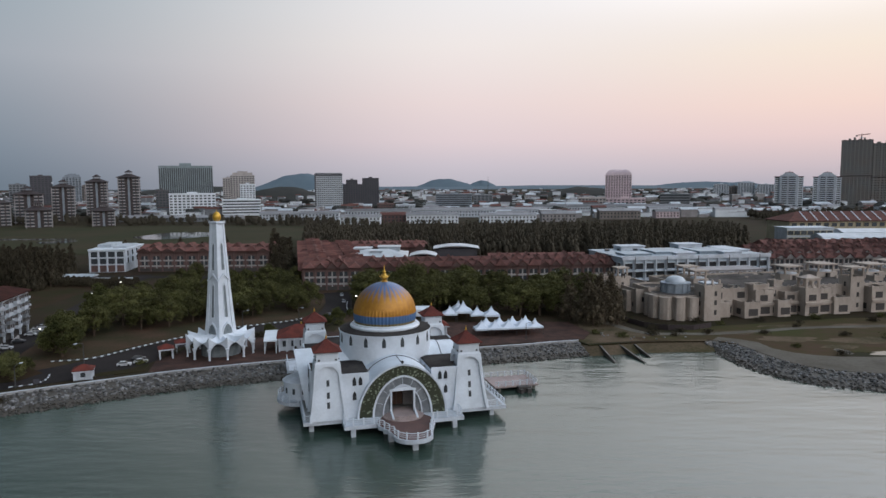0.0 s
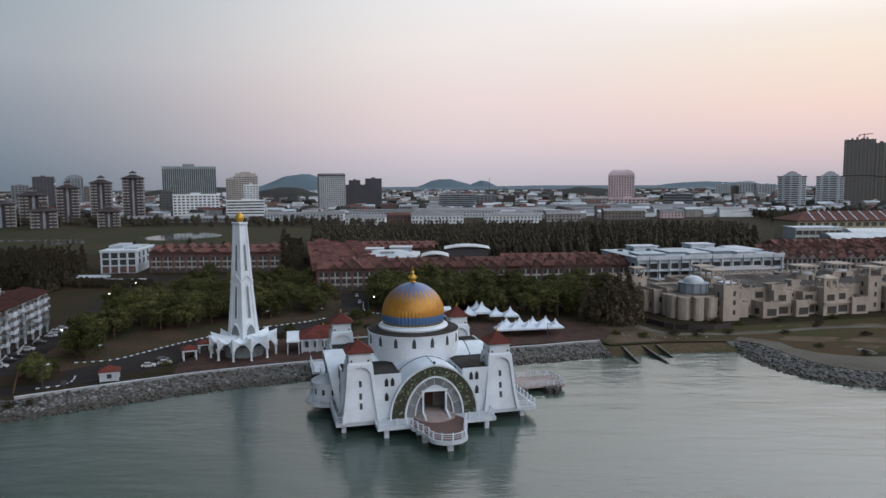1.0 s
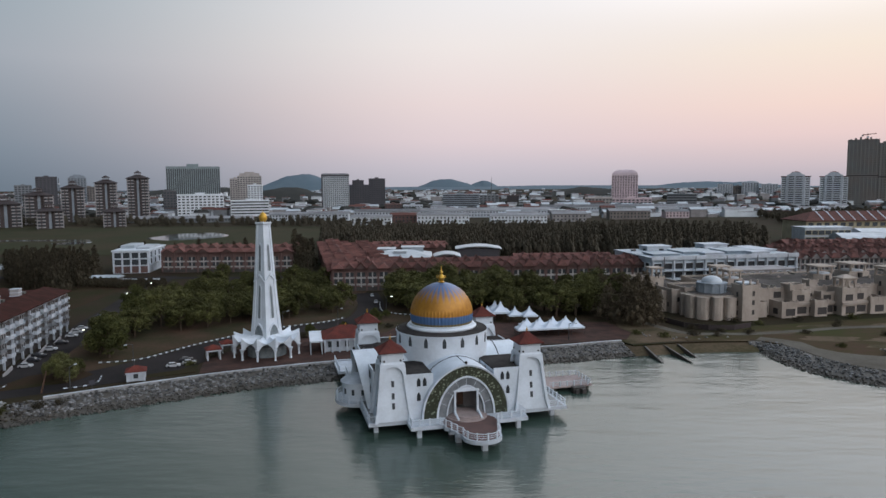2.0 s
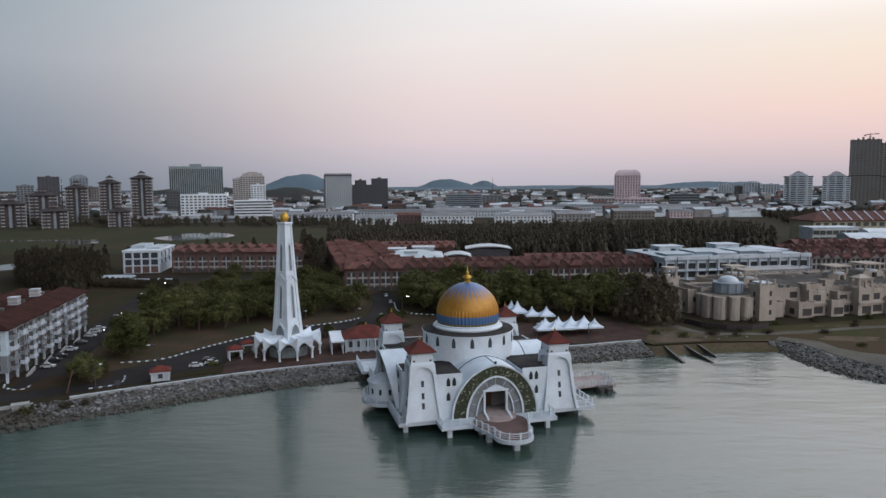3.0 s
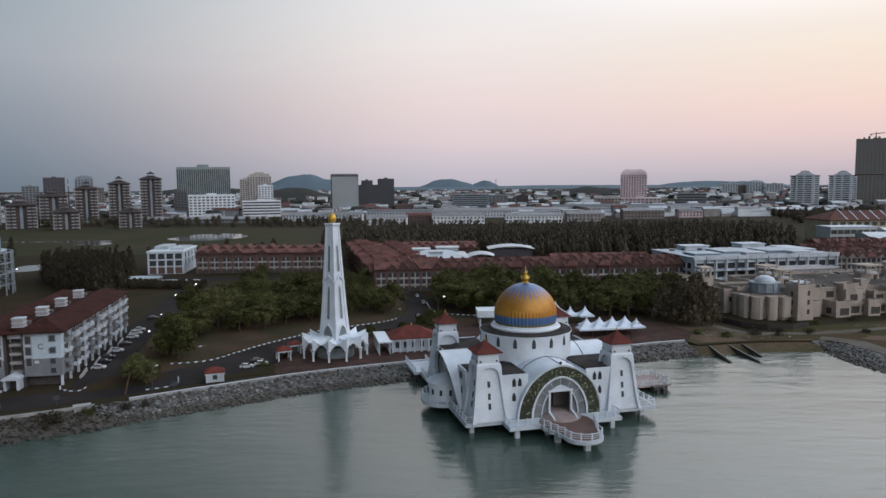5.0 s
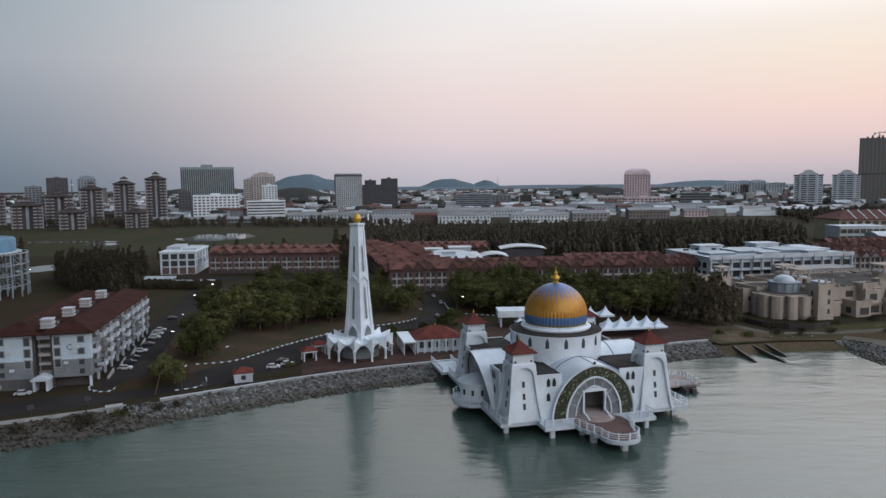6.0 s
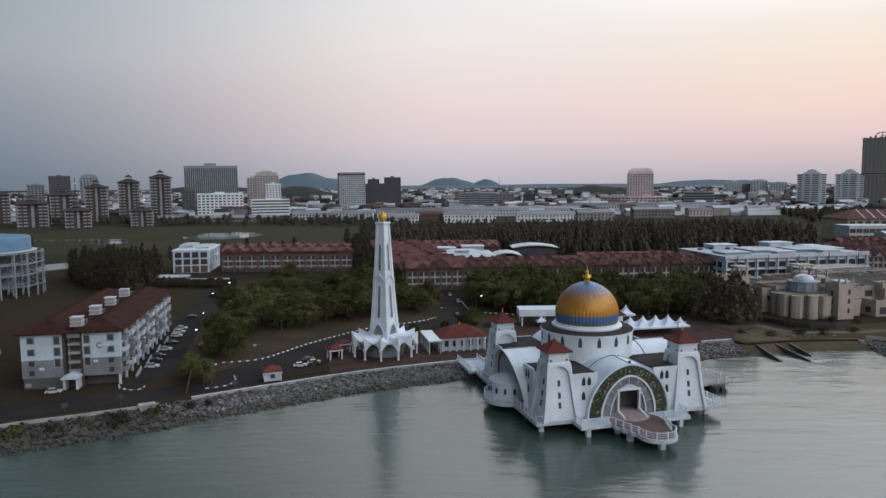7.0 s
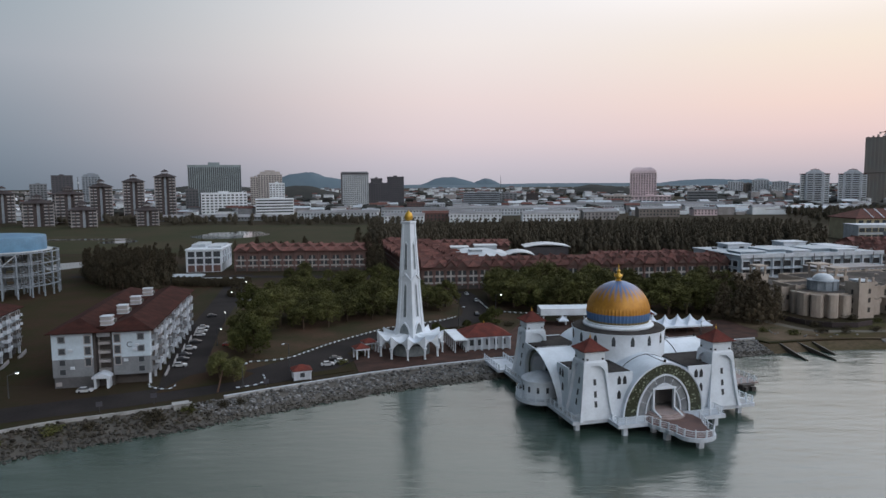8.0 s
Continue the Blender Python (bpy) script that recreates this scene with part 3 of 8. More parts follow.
setting("forecourt", G().prism([(-10.9, 150.4), (32.5, 160.7), (35.4, 167.7), (32.4, 180.8), (-20.9, 181.7), (-24.8, 169.8)], GZ - 0.2, GZ + 0.10), M["paving"], "red-brown paved forecourt behind the sea wall", category="pavement")
setting("verge", G().prism([(-69.5, 129.3), (-59.5, 134.5), (-61, 140.3), (-63.5, 135.9), (-68, 133.2)], GZ, GZ + 0.12), M["lawn"], "small green lawn by the sea wall", category="lawn")
setting("corner_lawn", G().prism([(-93.6, 120.7), (-80.5, 128), (-79, 133.3), (-84.6, 137.8), (-91.1, 132.4)], GZ, GZ + 0.10), M["lawn"], "rounded green lawn at the road fork", category="lawn")


# ---- sea wall and rock slope ----
ICO = [(-0.53, 0, 0.85), (0.53, 0, 0.85), (-0.53, 0, -0.85), (0.53, 0, -0.85), (0, 0.85, 0.53), (0, 0.85, -0.53), (0, -0.85, 0.53), (0, -0.85, -0.53), (0.85, 0.53, 0), (-0.85, 0.53, 0), (0.85, -0.53, 0), (-0.85, -0.53, 0)]
ICO_F = [(0, 4, 1), (0, 9, 4), (9, 5, 4), (4, 5, 8), (4, 8, 1), (8, 10, 1), (8, 3, 10), (5, 3, 8), (5, 2, 3), (2, 7, 3), (7, 10, 3), (7, 6, 10), (7, 11, 6), (11, 0, 6), (0, 1, 6), (6, 1, 10), (9, 0, 11), (9, 11, 2), (9, 2, 5), (7, 2, 11)]


def stone_points(r, sx, sy, sz):
    return [(x * sx * r.uniform(0.72, 1.25), y * sy * r.uniform(0.72, 1.25), z * sz * r.uniform(0.72, 1.25)) for x, y, z in ICO]


STONES = []
for i in range(8):
    STONES.append((G().add(stone_points(rng, 0.58, 0.46, 0.36), ICO_F)).mesh("stone", M["rock"]))
WET = [s.copy() for s in STONES]
for s in WET:
    s.materials.clear()
    s.materials.append(M["rock_wet_gap"])


def rock_slope(name, label, line, width, top, density, size, near, stone="rock_isl"):
    """Riprap from the top line (land on its left) down to the water; the stones of the near stretch are parts."""
    th = thing(name, label, "rock slope", line[0][0], line[0][1], SEA)
    ox, oy = line[0]
    bed = G()
    rows = []
    for i, p in enumerate(line):
        d = Vector(line[min(i + 1, len(line) - 1)]) - Vector(line[max(i - 1, 0)])
        s = Vector((d.y, -d.x)).normalized()
        w = width(i / (len(line) - 1))
        rows.append((Vector(p), s, w))
    bed.rings([[(p.x - ox, p.y - oy, top - 0.15 - SEA), (p.x + s.x * w * 0.5 - ox, p.y + s.y * w * 0.5 - oy, (top - 0.2) * 0.55 - SEA - 0.2),
                (p.x + s.x * w - ox, p.y + s.y * w - oy, -0.35), (p.x + s.x * (w + 3) - ox, p.y + s.y * (w + 3) - oy, -2.5)] for p, s, w in rows], closed=False)
    # bed is dark all the way up to paint shade between the stones
    part("bed", bed, M["rock_wet_gap"], th, "dark bed with the shade between the stones in its colour")
    r = random.Random(len(line) * 7 + 3)
    joined, wet, picked = G(), G(), 0
    for (p, s, w), (q, s2, w2) in zip(rows, rows[1:]):
        n = int((q - p).length * (w + w2) / 2 * density)
        for _ in range(n):
            t, k = r.random(), r.random() ** 0.95
            ss = s.lerp(s2, t)
            c = p.lerp(q, t) + ss * (k * ((1 - t) * w + t * w2) + r.uniform(-0.2, 0.3))
            z = (top - 0.1) + (SEA - 0.15 - top) * k + r.uniform(-0.08, 0.18)
            f = size * r.choice((0.55, 0.7, 0.8, 1.0, 1.0, 1.25, 1.5))
            is_wet = k > 0.63 + r.uniform(-0.06, 0.06)
            if picked < 300 and near(c) and r.random() < 0.34:
                m = pose(c.x - ox, c.y - oy, z - SEA, r.uniform(-30, 30), r.uniform(-30, 30), r.uniform(0, 360)) @ Matrix.Scale(f, 4)
                part("stone", r.choice(WET if is_wet else STONES), None, th, at=m)
                picked += 1
            else:
                m = Matrix.Rotation(r.uniform(0, 6.28), 3, "Z")
                pts = [m @ Vector(v) for v in stone_points(r, 0.58 * f, 0.46 * f, 0.36 * f)]
                (wet if is_wet else joined).add([(v.x + c.x - ox, v.y + c.y - oy, v.z + z - SEA) for v in pts], ICO_F)
    part("rubble", joined, M[stone], th, "tumbled boulders", kind="stuff")
    part("wet_rubble", wet, M["rock_wet_gap"], th, "dark wet boulders at the waterline", kind="stuff")
    return th


def island_rock(name, c, c2):
    m = mat(name, c, c2, 0.9, 0.9, 8, 0.4)
    n, l = m.node_tree.nodes, m.node_tree.links
    b = n["Principled BSDF"]
    src = b.inputs["Base Color"].links[0].from_socket
    geo, hv, mr = n.new("ShaderNodeNewGeometry"), n.new("ShaderNodeHueSaturation"), n.new("ShaderNodeMapRange")
    mr.inputs["To Min"].default_value, mr.inputs["To Max"].default_value = 0.35, 1.35
    l.new(geo.outputs["Random Per Island"], mr.inputs["Value"])
    l.new(mr.outputs[0], hv.inputs["Value"])
    l.new(src, hv.inputs["Color"])
    l.new(hv.outputs[0], b.inputs["Base Color"])
    return m


M["rock_isl"] = island_rock("grey_granite_rubble", (0.20, 0.20, 0.203), (0.085, 0.082, 0.078))
M["rock_br"] = island_rock("brown_overgrown_rubble", (0.078, 0.068, 0.060), (0.032, 0.029, 0.019))
left_line = [(-151.7, 72.1), (-129.1, 87.8)] + COAST
split = next(k for k, p in enumerate(left_line) if p[0] > -86)
rock_slope("rock_revetment", "sloping sea defence of grey boulders, wet at the foot", left_line[split:], lambda t: 8.4 - 0.2 * t, 1.55, 4.2, 0.50, lambda c: -75 < c.x < -30)
rock_slope("rock_revetment", "darker overgrown stretch of the boulder sea defence", left_line[:split + 3], lambda t: 9.8 - 1.4 * t, 1.55, 3.2, 0.56, lambda c: False, "rock_br")
rock_slope("rock_spit", "curved breakwater of grey boulders running into the water", [(59.8, 158.1)] + SPIT, lambda t: 2.6 + 4.6 * min(1, t * 4.0), 1.65, 4.6, 0.48, lambda c: 62 < c.x < 92)


def coping(name, line, label, m):
    th = thing(name, label, "sea wall", line[0][0], line[0][1], GZ)
    ox, oy = line[0]
    part("wall", ribbon([(x - ox, y - oy) for x, y in line], 0.28, 0.32, 0.62), M["concrete"], th)
    part("coping", ribbon([(x - ox, y - oy) for x, y in line], 0.36, 0.40, 0.078), m, th, "lighter weathered coping")


coping("sea_wall", [(x, y) for x, y in left_line if x < -84.5], "low grey concrete sea wall with a pale coping", M["concrete"])
coping("sea_wall", [(x, y) for x, y in left_line if x > -82], "low whitewashed sea wall with a pale coping", M["white_b"])
lone("outfall_box", G().box(-1.2, 1.2, -0.7, 0.7, -0.6, 0.55).box(-1.35, 1.35, -0.85, 0.85, 0.55, 0.68), M["concrete"], "square concrete outfall box in the sea wall", "drain box", pose(-86, 113.5, GZ, 0, 0, 28))
# two slipways running into the water
for sx, sy, a, ln in ((36.2, 145.6, 96.0, 10.0), (42.4, 145.4, 102.0, 13.0), (45.0, 150.0, 104.0, 7.0)):
    th = thing("slipway", "dark brown concrete boat slipway sloping into the water", "slipway", sx, sy, SEA, a - 90)
    part("ramp", G().add([(-0.28, 0, -0.6), (0.28, 0, -0.6), (0.28, 0, 0.10), (-0.28, 0, 0.14), (-0.28, ln, 0.2), (0.28, ln, 0.2), (0.28, ln, 1.42), (-0.28, ln, 1.48)],
                         [(0, 1, 2, 3), (4, 5, 6, 7), (0, 1, 5, 4), (1, 2, 6, 5), (2, 3, 7, 6), (3, 0, 4, 7)]), M["wet_earth"], th)
    part("kerb", G().beam((-0.24, 0, 0.18), (-0.24, ln, 1.52), 0.10), M["conc_dk"], th)

# ---- mosque ----
MX, MY, MA, DZ = -10.85, 121.3, 14.7, 1.7
mosque = thing("mosque", "white domed mosque with four flared corner towers on a sea platform", "mosque", MX, MY, DZ, MA)
TU, TV, TR = 11.4, 11.85, 12.2


def arch_pts(hw, h, n=12):
    """A pointed arch from the right foot over the crown to the left foot."""
    R = (hw * hw + h * h) / (2 * hw)
    c = hw - R
    a1 = math.atan2(h, -c)
    right = [(c + R * math.cos(a1 * i / n), R * math.sin(a1 * i / n)) for i in range(n + 1)]
    right[-1] = (0.0, h)
    return right + [(-x, z) for x, z in right[-2::-1]]


def arch_band(outer, inner, v0, v1):
    """A solid arched band between two arch outlines, v0 to v1 deep."""
    g = G()
    return g.rings([[(o[0], v0, o[1]), (o[0], v1, o[1]), (i[0], v1, i[1]), (i[0], v0, i[1])] for o, i in zip(outer, inner)])


def arch_plate(outer, v0, v1):
    n = len(outer)
    g = G()
    g.add([(x, v0, z) for x, z in outer] + [(x, v1, z) for x, z in outer],
          [tuple(range(n)), tuple(range(n, 2 * n))[::-1]] + [(i, (i + 1) % n, n + (i + 1) % n, n + i) for i in range(n)])
    return g


def round_arch(hw, h, n=14):
    """A wide round arch with a faint point, from the right foot over the crown to the left foot."""
    pts = []
    for i in range(2 * n + 1):
        a = math.pi * i / (2 * n)
        pts.append((hw * math.cos(a), h * math.sin(a) * (0.975 + 0.025 * (1 - abs(math.cos(a))) ** 2)))
    return pts


def tilted(g, front, k):
    """Leans an arch forward with height."""
    g.v = [(x, y - k * z, z) if y < -front + 1.5 else (x, y, z) for x, y, z in g.v]
    return g


VW, VH = 7.15, 8.3
for k in range(4):
    VF, LEAN = (14.65, 0.04) if k % 2 == 0 else (14.3, 0.19)
    R = pose(0, 0, 0, 0, 0, 90 * k) @ pose(0.15 if k == 0 else 0, 0, 0)
    vo, vi = round_arch(VW, VH), round_arch(VW - 0.25, VH - 0.25)
    part("vault_roof", tilted(arch_band(vo, vi, -VF, -4.0), VF, LEAN), M["white"], mosque, smooth=40, at=R)
    part("arch_frame", tilted(arch_band(round_arch(VW + 0.04, VH + 0.04), round_arch(VW - 0.14, VH - 0.15), -VF - 0.08, -VF + 0.20), VF, LEAN), M["white"], mosque, smooth=40, at=R)
    # lead seams: a hoop across the vault and two running to its crown
    part("roof_seam", G().tube([(x, -9.2, z + 0.02) for x, z in round_arch(VW, VH)[3:-3]], [0.07] * 23, 5), M["flat"], mosque, "thin dark lead seam", at=R)
    part("roof_seam", G().tube([(0, -9.2, VH + 0.02), (0, -11.5, VH + 0.02), (0, -VF - LEAN * VH, VH + 0.03)], [0.06] * 3, 5), M["flat"], mosque, at=R)
    part("keystone_lamp", G().lathe([(0.05, 0), (0.22, 0.1), (0.2, 0.35), (0.04, 0.45)], 8), M["flat"], mosque, "small dark lamp on the arch crown", at=R @ pose(0, -VF - LEAN * VH + 0.3, VH + 0.05))
    if k in (0, 1, 2):
        part("glass_screen", tilted(arch_band(round_arch(VW - 0.12, VH - 0.13), round_arch(4.5, 6.2), -VF + 0.10, -VF + 0.23), VF, LEAN), M["screen"], mosque, "dark stained glass with pale floral tracery", at=R)
        part("inner_arch", tilted(arch_band(round_arch(4.82, 6.5), round_arch(4.52, 6.22), -VF - 0.05, -VF + 0.45), VF, LEAN), M["white"], mosque, smooth=40, at=R)
        second = part("glazing", tilted(arch_band(round_arch(4.56, 6.25), round_arch(3.15, 4.95), -VF + 0.20, -VF + 0.32), VF, LEAN), M["pale_glass"], mosque, "pale grey glass", at=R)
        for a in range(1, 8):
            p, q = round_arch(4.54, 6.23, 4)[a], round_arch(3.15, 4.95, 4)[a]
            part("mullion", tilted(G().beam((p[0], -VF + 0.18, p[1]), (q[0], -VF + 0.18, q[1]), 0.05), VF, LEAN), M["white_b"], second)
        part("portal_arch", tilted(arch_band(round_arch(3.2, 5.0), round_arch(3.02, 4.8), -VF + 0.05, -VF + 0.45), VF, LEAN), M["white"], mosque, smooth=40, at=R)
        if k == 0:
            for sx in (-1, 1):
                part("side_glass", G().box(min(sx * 1.95, sx * 2.9), max(sx * 1.95, sx * 2.9), -VF + 0.42, -VF + 0.5, 0.3, 2.6), M["pale_glass"], mosque, "pale grey side light", at=R)
    else:
        # greyer white here puts the arch's shade into the wall colour
        part("inner_wall", arch_plate(round_arch(VW - 0.4, VH - 0.45), -VF + 2.3, -VF + 2.45), M["white_b"], mosque, "white wall inside the open arch, shade in its greyer paint", at=R)
        part("inner_glass", arch_plate(round_arch(4.6, 6.6), -VF + 2.18, -VF + 2.26), M["glass"], mosque, "dark glass behind the round bay", at=R)
        part("inner_arch", arch_band(round_arch(4.9, 6.9), round_arch(4.45, 6.45), -VF + 1.9, -VF + 2.35), M["white"], mosque, smooth=40, at=R)
        part("inner_screen", tilted(arch_band(round_arch(VW - 0.3, VH - 0.34), round_arch(VW - 0.75, VH - 0.9), -VF + 0.5, -VF + 0.6), VF, LEAN), M["screen"], mosque, "narrow dark glass edging", at=R)
VF = 14.65
# portal in the front arch
FP = pose(0.15, 0, 0)
for s in (-1, 1):
    part("portal_post", G().box(s * 1.85 - 0.14, s * 1.85 + 0.14, -VF - 0.15, -VF + 0.35, 0, 4.0), M["white"], mosque, at=FP)
part("portal_lintel", G().box(-2.1, 2.1, -VF - 0.2, -VF + 0.4, 4.0, 4.22), M["white"], mosque, at=FP)
part("portal_gable", G().gable(-2.1, 2.1, -VF - 0.2, -VF + 0.4, 4.22, 0.5), M["white"], mosque, at=FP)
part("door_leaf", G().box(-1.0, -0.02, -9.9, -9.8, 0.3, 3.6).box(0.02, 1.0, -9.9, -9.8, 0.3, 3.6), M["wood"], mosque, "dark brown wooden double door")
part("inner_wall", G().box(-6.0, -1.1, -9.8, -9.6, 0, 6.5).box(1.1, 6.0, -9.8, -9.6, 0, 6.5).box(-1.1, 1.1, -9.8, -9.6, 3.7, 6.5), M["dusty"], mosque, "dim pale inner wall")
part("entrance_steps", G().lathe([(3.3, 0.0), (3.3, 0.16), (2.9, 0.17), (2.9, 0.33), (2.5, 0.34), (2.5, 0.5)], 32), M["prow_pale"], mosque, "pale rounded stone steps", at=pose(0.15, -VF + 0.1, 0))
for s in (-1, 1):
    part("stair_cheek", G().add([(s * 1.75, -VF - 2.3, 0), (s * 2.05, -VF - 2.3, 0), (s * 2.05, -VF, 0), (s * 1.75, -VF, 0), (s * 1.75, -VF - 2.3, 0.35), (s * 2.05, -VF - 2.3, 0.35), (s * 2.05, -VF, 1.0), (s * 1.75, -VF, 1.0)],
                                [(0, 1, 2, 3), (4, 5, 6, 7), (0, 1, 5, 4), (1, 2, 6, 5), (2, 3, 7, 6), (3, 0, 4, 7)]), M["white"], mosque, at=FP)

# corner blocks between the vaults, with flat roofs
WIN = G()
WIN.slot = 0
WIN.add([(x * 0.29, -0.06, z * 0.85) for x, z in ((-1, 0), (1, 0), (1, 0.95), (0.62, 1.3), (0, 1.62), (-0.62, 1.3), (-1, 0.95))] + [(x * 0.29, 0.10, z * 0.85) for x, z in ((-1, 0), (1, 0), (1, 0.95), (0.62, 1.3), (0, 1.62), (-0.62, 1.3), (-1, 0.95))],
        [(0, 1, 2, 3, 4, 5, 6)] + [(i, (i + 1) % 7, 7 + (i + 1) % 7, 7 + i) for i in range(7)])
WIN.slot = 1
WIN.box(-0.40, 0.40, -0.10, 0.05, -0.10, 0.0)
WIN_ME = WIN.mesh("window", [M["dark_pane"], M["white"]])
for su in (-1, 1):
    for sv in (-1, 1):
        c0, c1 = sorted((su * 5.0, su * 9.3))
        d0, d1 = sorted((sv * 5.0, sv * 9.3))
        blk = part("wall", G().prism([(su * 5, sv * 5), (su * 13.9, sv * 5), (su * 13.9, sv * 9.3), (su * 11, sv * 9.3), (su * 9.3, sv * 11), (su * 9.3, sv * 13.9), (su * 5, sv * 13.9)], 0, 6.75), M["white"], mosque)
        part("flat_roof", G().prism([(su * 5, sv * 5), (su * 13.68, sv * 5), (su * 13.68, sv * 9.3), (su * 11, sv * 9.3), (su * 9.3, sv * 11), (su * 9.3, sv * 13.68), (su * 5, sv * 13.68)], 6.754, 6.95), M["flat"], mosque, "dark grey flat roof with stains")
        lip = G().box(c0, c1, *sorted((sv * 13.684, sv * 13.9)), 6.754, 7.06).box(*sorted((su * 13.684, su * 13.9)), d0, d1, 6.754, 7.06)
        part("parapet", lip, M["white"], mosque, "thin white roof edge")
        for pu, dz in ((6.4, 5.15), (7.35, 5.15), (7.35, 2.85)):
            part("window", WIN_ME, None, blk, "small pointed dark window", at=pose(su * pu, sv * 13.91, dz, 0, 0, 0 if sv < 0 else 180))
            part("window", WIN_ME, None, blk, at=pose(su * 13.91, sv * pu, dz, 0, 0, -90 if su < 0 else 90))

# flared corner towers
T_PROF = ((0, 3.05), (0.8, 2.86), (1.8, 2.70), (3, 2.54), (4.4, 2.38), (5.8, 2.23), (7.0, 2.11), (8.2, 2.02), (8.85, 1.95), (9.15, 1.72), (10.3, 1.68))


def t_half(z):
    for (z0, a), (z1, b) in zip(T_PROF, T_PROF[1:]):
        if z <= z1:
            return a + (b - a) * (z - z0) / (z1 - z0)
    return T_PROF[-1][1]


def a_half(z):
    """Half width of the arched recess in a tower face."""
    if z >= 8.5:
        return 0.0
    w = t_half(min(z, 6.7)) - 0.46
    return w * math.sqrt(max(0.0, 1 - ((z - 6.7) / 1.8) ** 2)) if z > 6.7 else w


zs = [0, 0.8, 1.8, 3, 4.4, 5.8, 6.7, 7.2, 7.7, 8.1, 8.35, 8.5, 8.85, 9.15, 10.3]
plate = G()
for k in range(4):
    a = math.pi / 2 * k
    one = G()
    for s in (-1, 1):
        rings = []
        for z in zs:
            h, w = t_half(z), a_half(z)
            rings.append([(s * h, -h, z), (s * w, -h, z), (s * w * 0.98, -h + 0.42, z), (s * (h - 0.42), -h + 0.42, z)])
        one.rings(rings)
    plate.add(one.turned(a).v, one.f)
PLATE_ME = plate.mesh("shell", M["white"], 30, True)


def c_half(z):
    """The recessed panels flare less than the shell."""
    return 1.30 + (2.55 - 1.30) * (1 - z / 10.3) ** 1.25


core = G().square([(c_half(z), c_half(z), z) for z in zs])
CORE_ME = core.mesh("core", M["white"], 30)
cap = G().square([(1.68, 1.68, 10.3), (1.78, 1.78, 10.38), (1.78, 1.78, 10.62), (1.6, 1.6, 10.7)])
CAP_ME = cap.mesh("cornice", M["white"])
rf = G().square([(2.18, 2.18, 10.62), (2.2, 2.2, 10.76), (1.6, 1.6, 11.15), (1.0, 1.0, 11.6), (0.4, 0.4, 12.1), (0.12, 0.12, 12.4)])
RF_ME = rf.mesh("tile_roof", M["tile"])
FIN_ME = G().lathe([(0.06, 12.35), (0.14, 12.5), (0.16, 12.62), (0.08, 12.78), (0.03, 13.0), (0.01, 13.25)], 8).mesh("finial", M["gold"], 40)
SLIT_ME = G().box(-0.22, 0.22, -0.09, 0.2, 0, 0.95).mesh("window", M["glass"])
DOT_ME = G().lathe([(0.16, 0), (0.16, 0.1), (0.05, 0.14)], 10).mesh("vent", M["flat"])
for su in (-1, 1):
    for sv in (-1, 1):
        P = pose(su * TU, -TV if sv < 0 else TR, 0)
        tw = part("tower", PLATE_ME, None, mosque, "white tower shell flaring towards its foot", at=P)
        for nm, me, lb in (("core", CORE_ME, ""), ("cornice", CAP_ME, ""), ("tile_roof", RF_ME, "small hipped roof of red clay tiles"), ("finial", FIN_ME, "gilded finial")):
            part(nm, me, None, tw, lb)
        for k in range(4):
            for z in (1.88, 3.40, 5.27):
                part("window", SLIT_ME, None, tw, "dark slit window", at=pose(0, 0, 0, 0, 0, 90 * k) @ pose(0, -c_half(z + 0.4) - 0.02, z, -8))
        for k in range(4):
            for s in (-1, 1):
                part("vent", DOT_ME, None, tw, "small round dark vent", at=pose(0, 0, 0, 0, 0, 90 * k) @ pose(s * 1.3, -1.74, 9.4, 90))

# drum and dome
drum = part("drum", G().lathe([(7.95, 5.5), (7.95, 11.0), (8.08, 11.05), (8.08, 11.25), (7.7, 11.27)], 64, caps=False), M["white"], mosque, "round white drum", smooth=30)
part("drum_roof", G().lathe([(8.02, 11.26), (7.9, 11.36), (6.0, 11.55)], 64, caps=False), M["flat"], mosque, "dark ledge round the dome's foot", smooth=30)
part("dome_ring", G().lathe([(5.95, 11.3), (6.0, 11.55), (6.12, 11.7), (6.12, 11.85), (5.98, 12.0), (5.7, 12.1), (5.65, 12.3), (5.3, 12.34)], 64, caps=False), M["white"], mosque, "rounded white ring", smooth=50)
DW = G()
DW.add([(x * 0.32, -0.10, z * 0.76) for x, z in ((-1, 0), (1, 0), (1, 1.25), (0.68, 1.75), (0, 2.25), (-0.68, 1.75), (-1, 1.25))] + [(x * 0.32, 0.2, z * 0.76) for x, z in ((-1, 0), (1, 0), (1, 1.25), (0.68, 1.75), (0, 2.25), (-0.68, 1.75), (-1, 1.25))],
       [(0, 1, 2, 3, 4, 5, 6)] + [(i, (i + 1) % 7, 7 + (i + 1) % 7, 7 + i) for i in range(7)])
DW_ME = DW.mesh("window", M["glass"])
for k in range(16):
    part("window", DW_ME, None, drum, "tall pointed dark window", at=pose(0, 0, 0, 0, 0, 11.25 + 22.5 * k) @ pose(0, -7.9, 9.30))
dome_rows = []
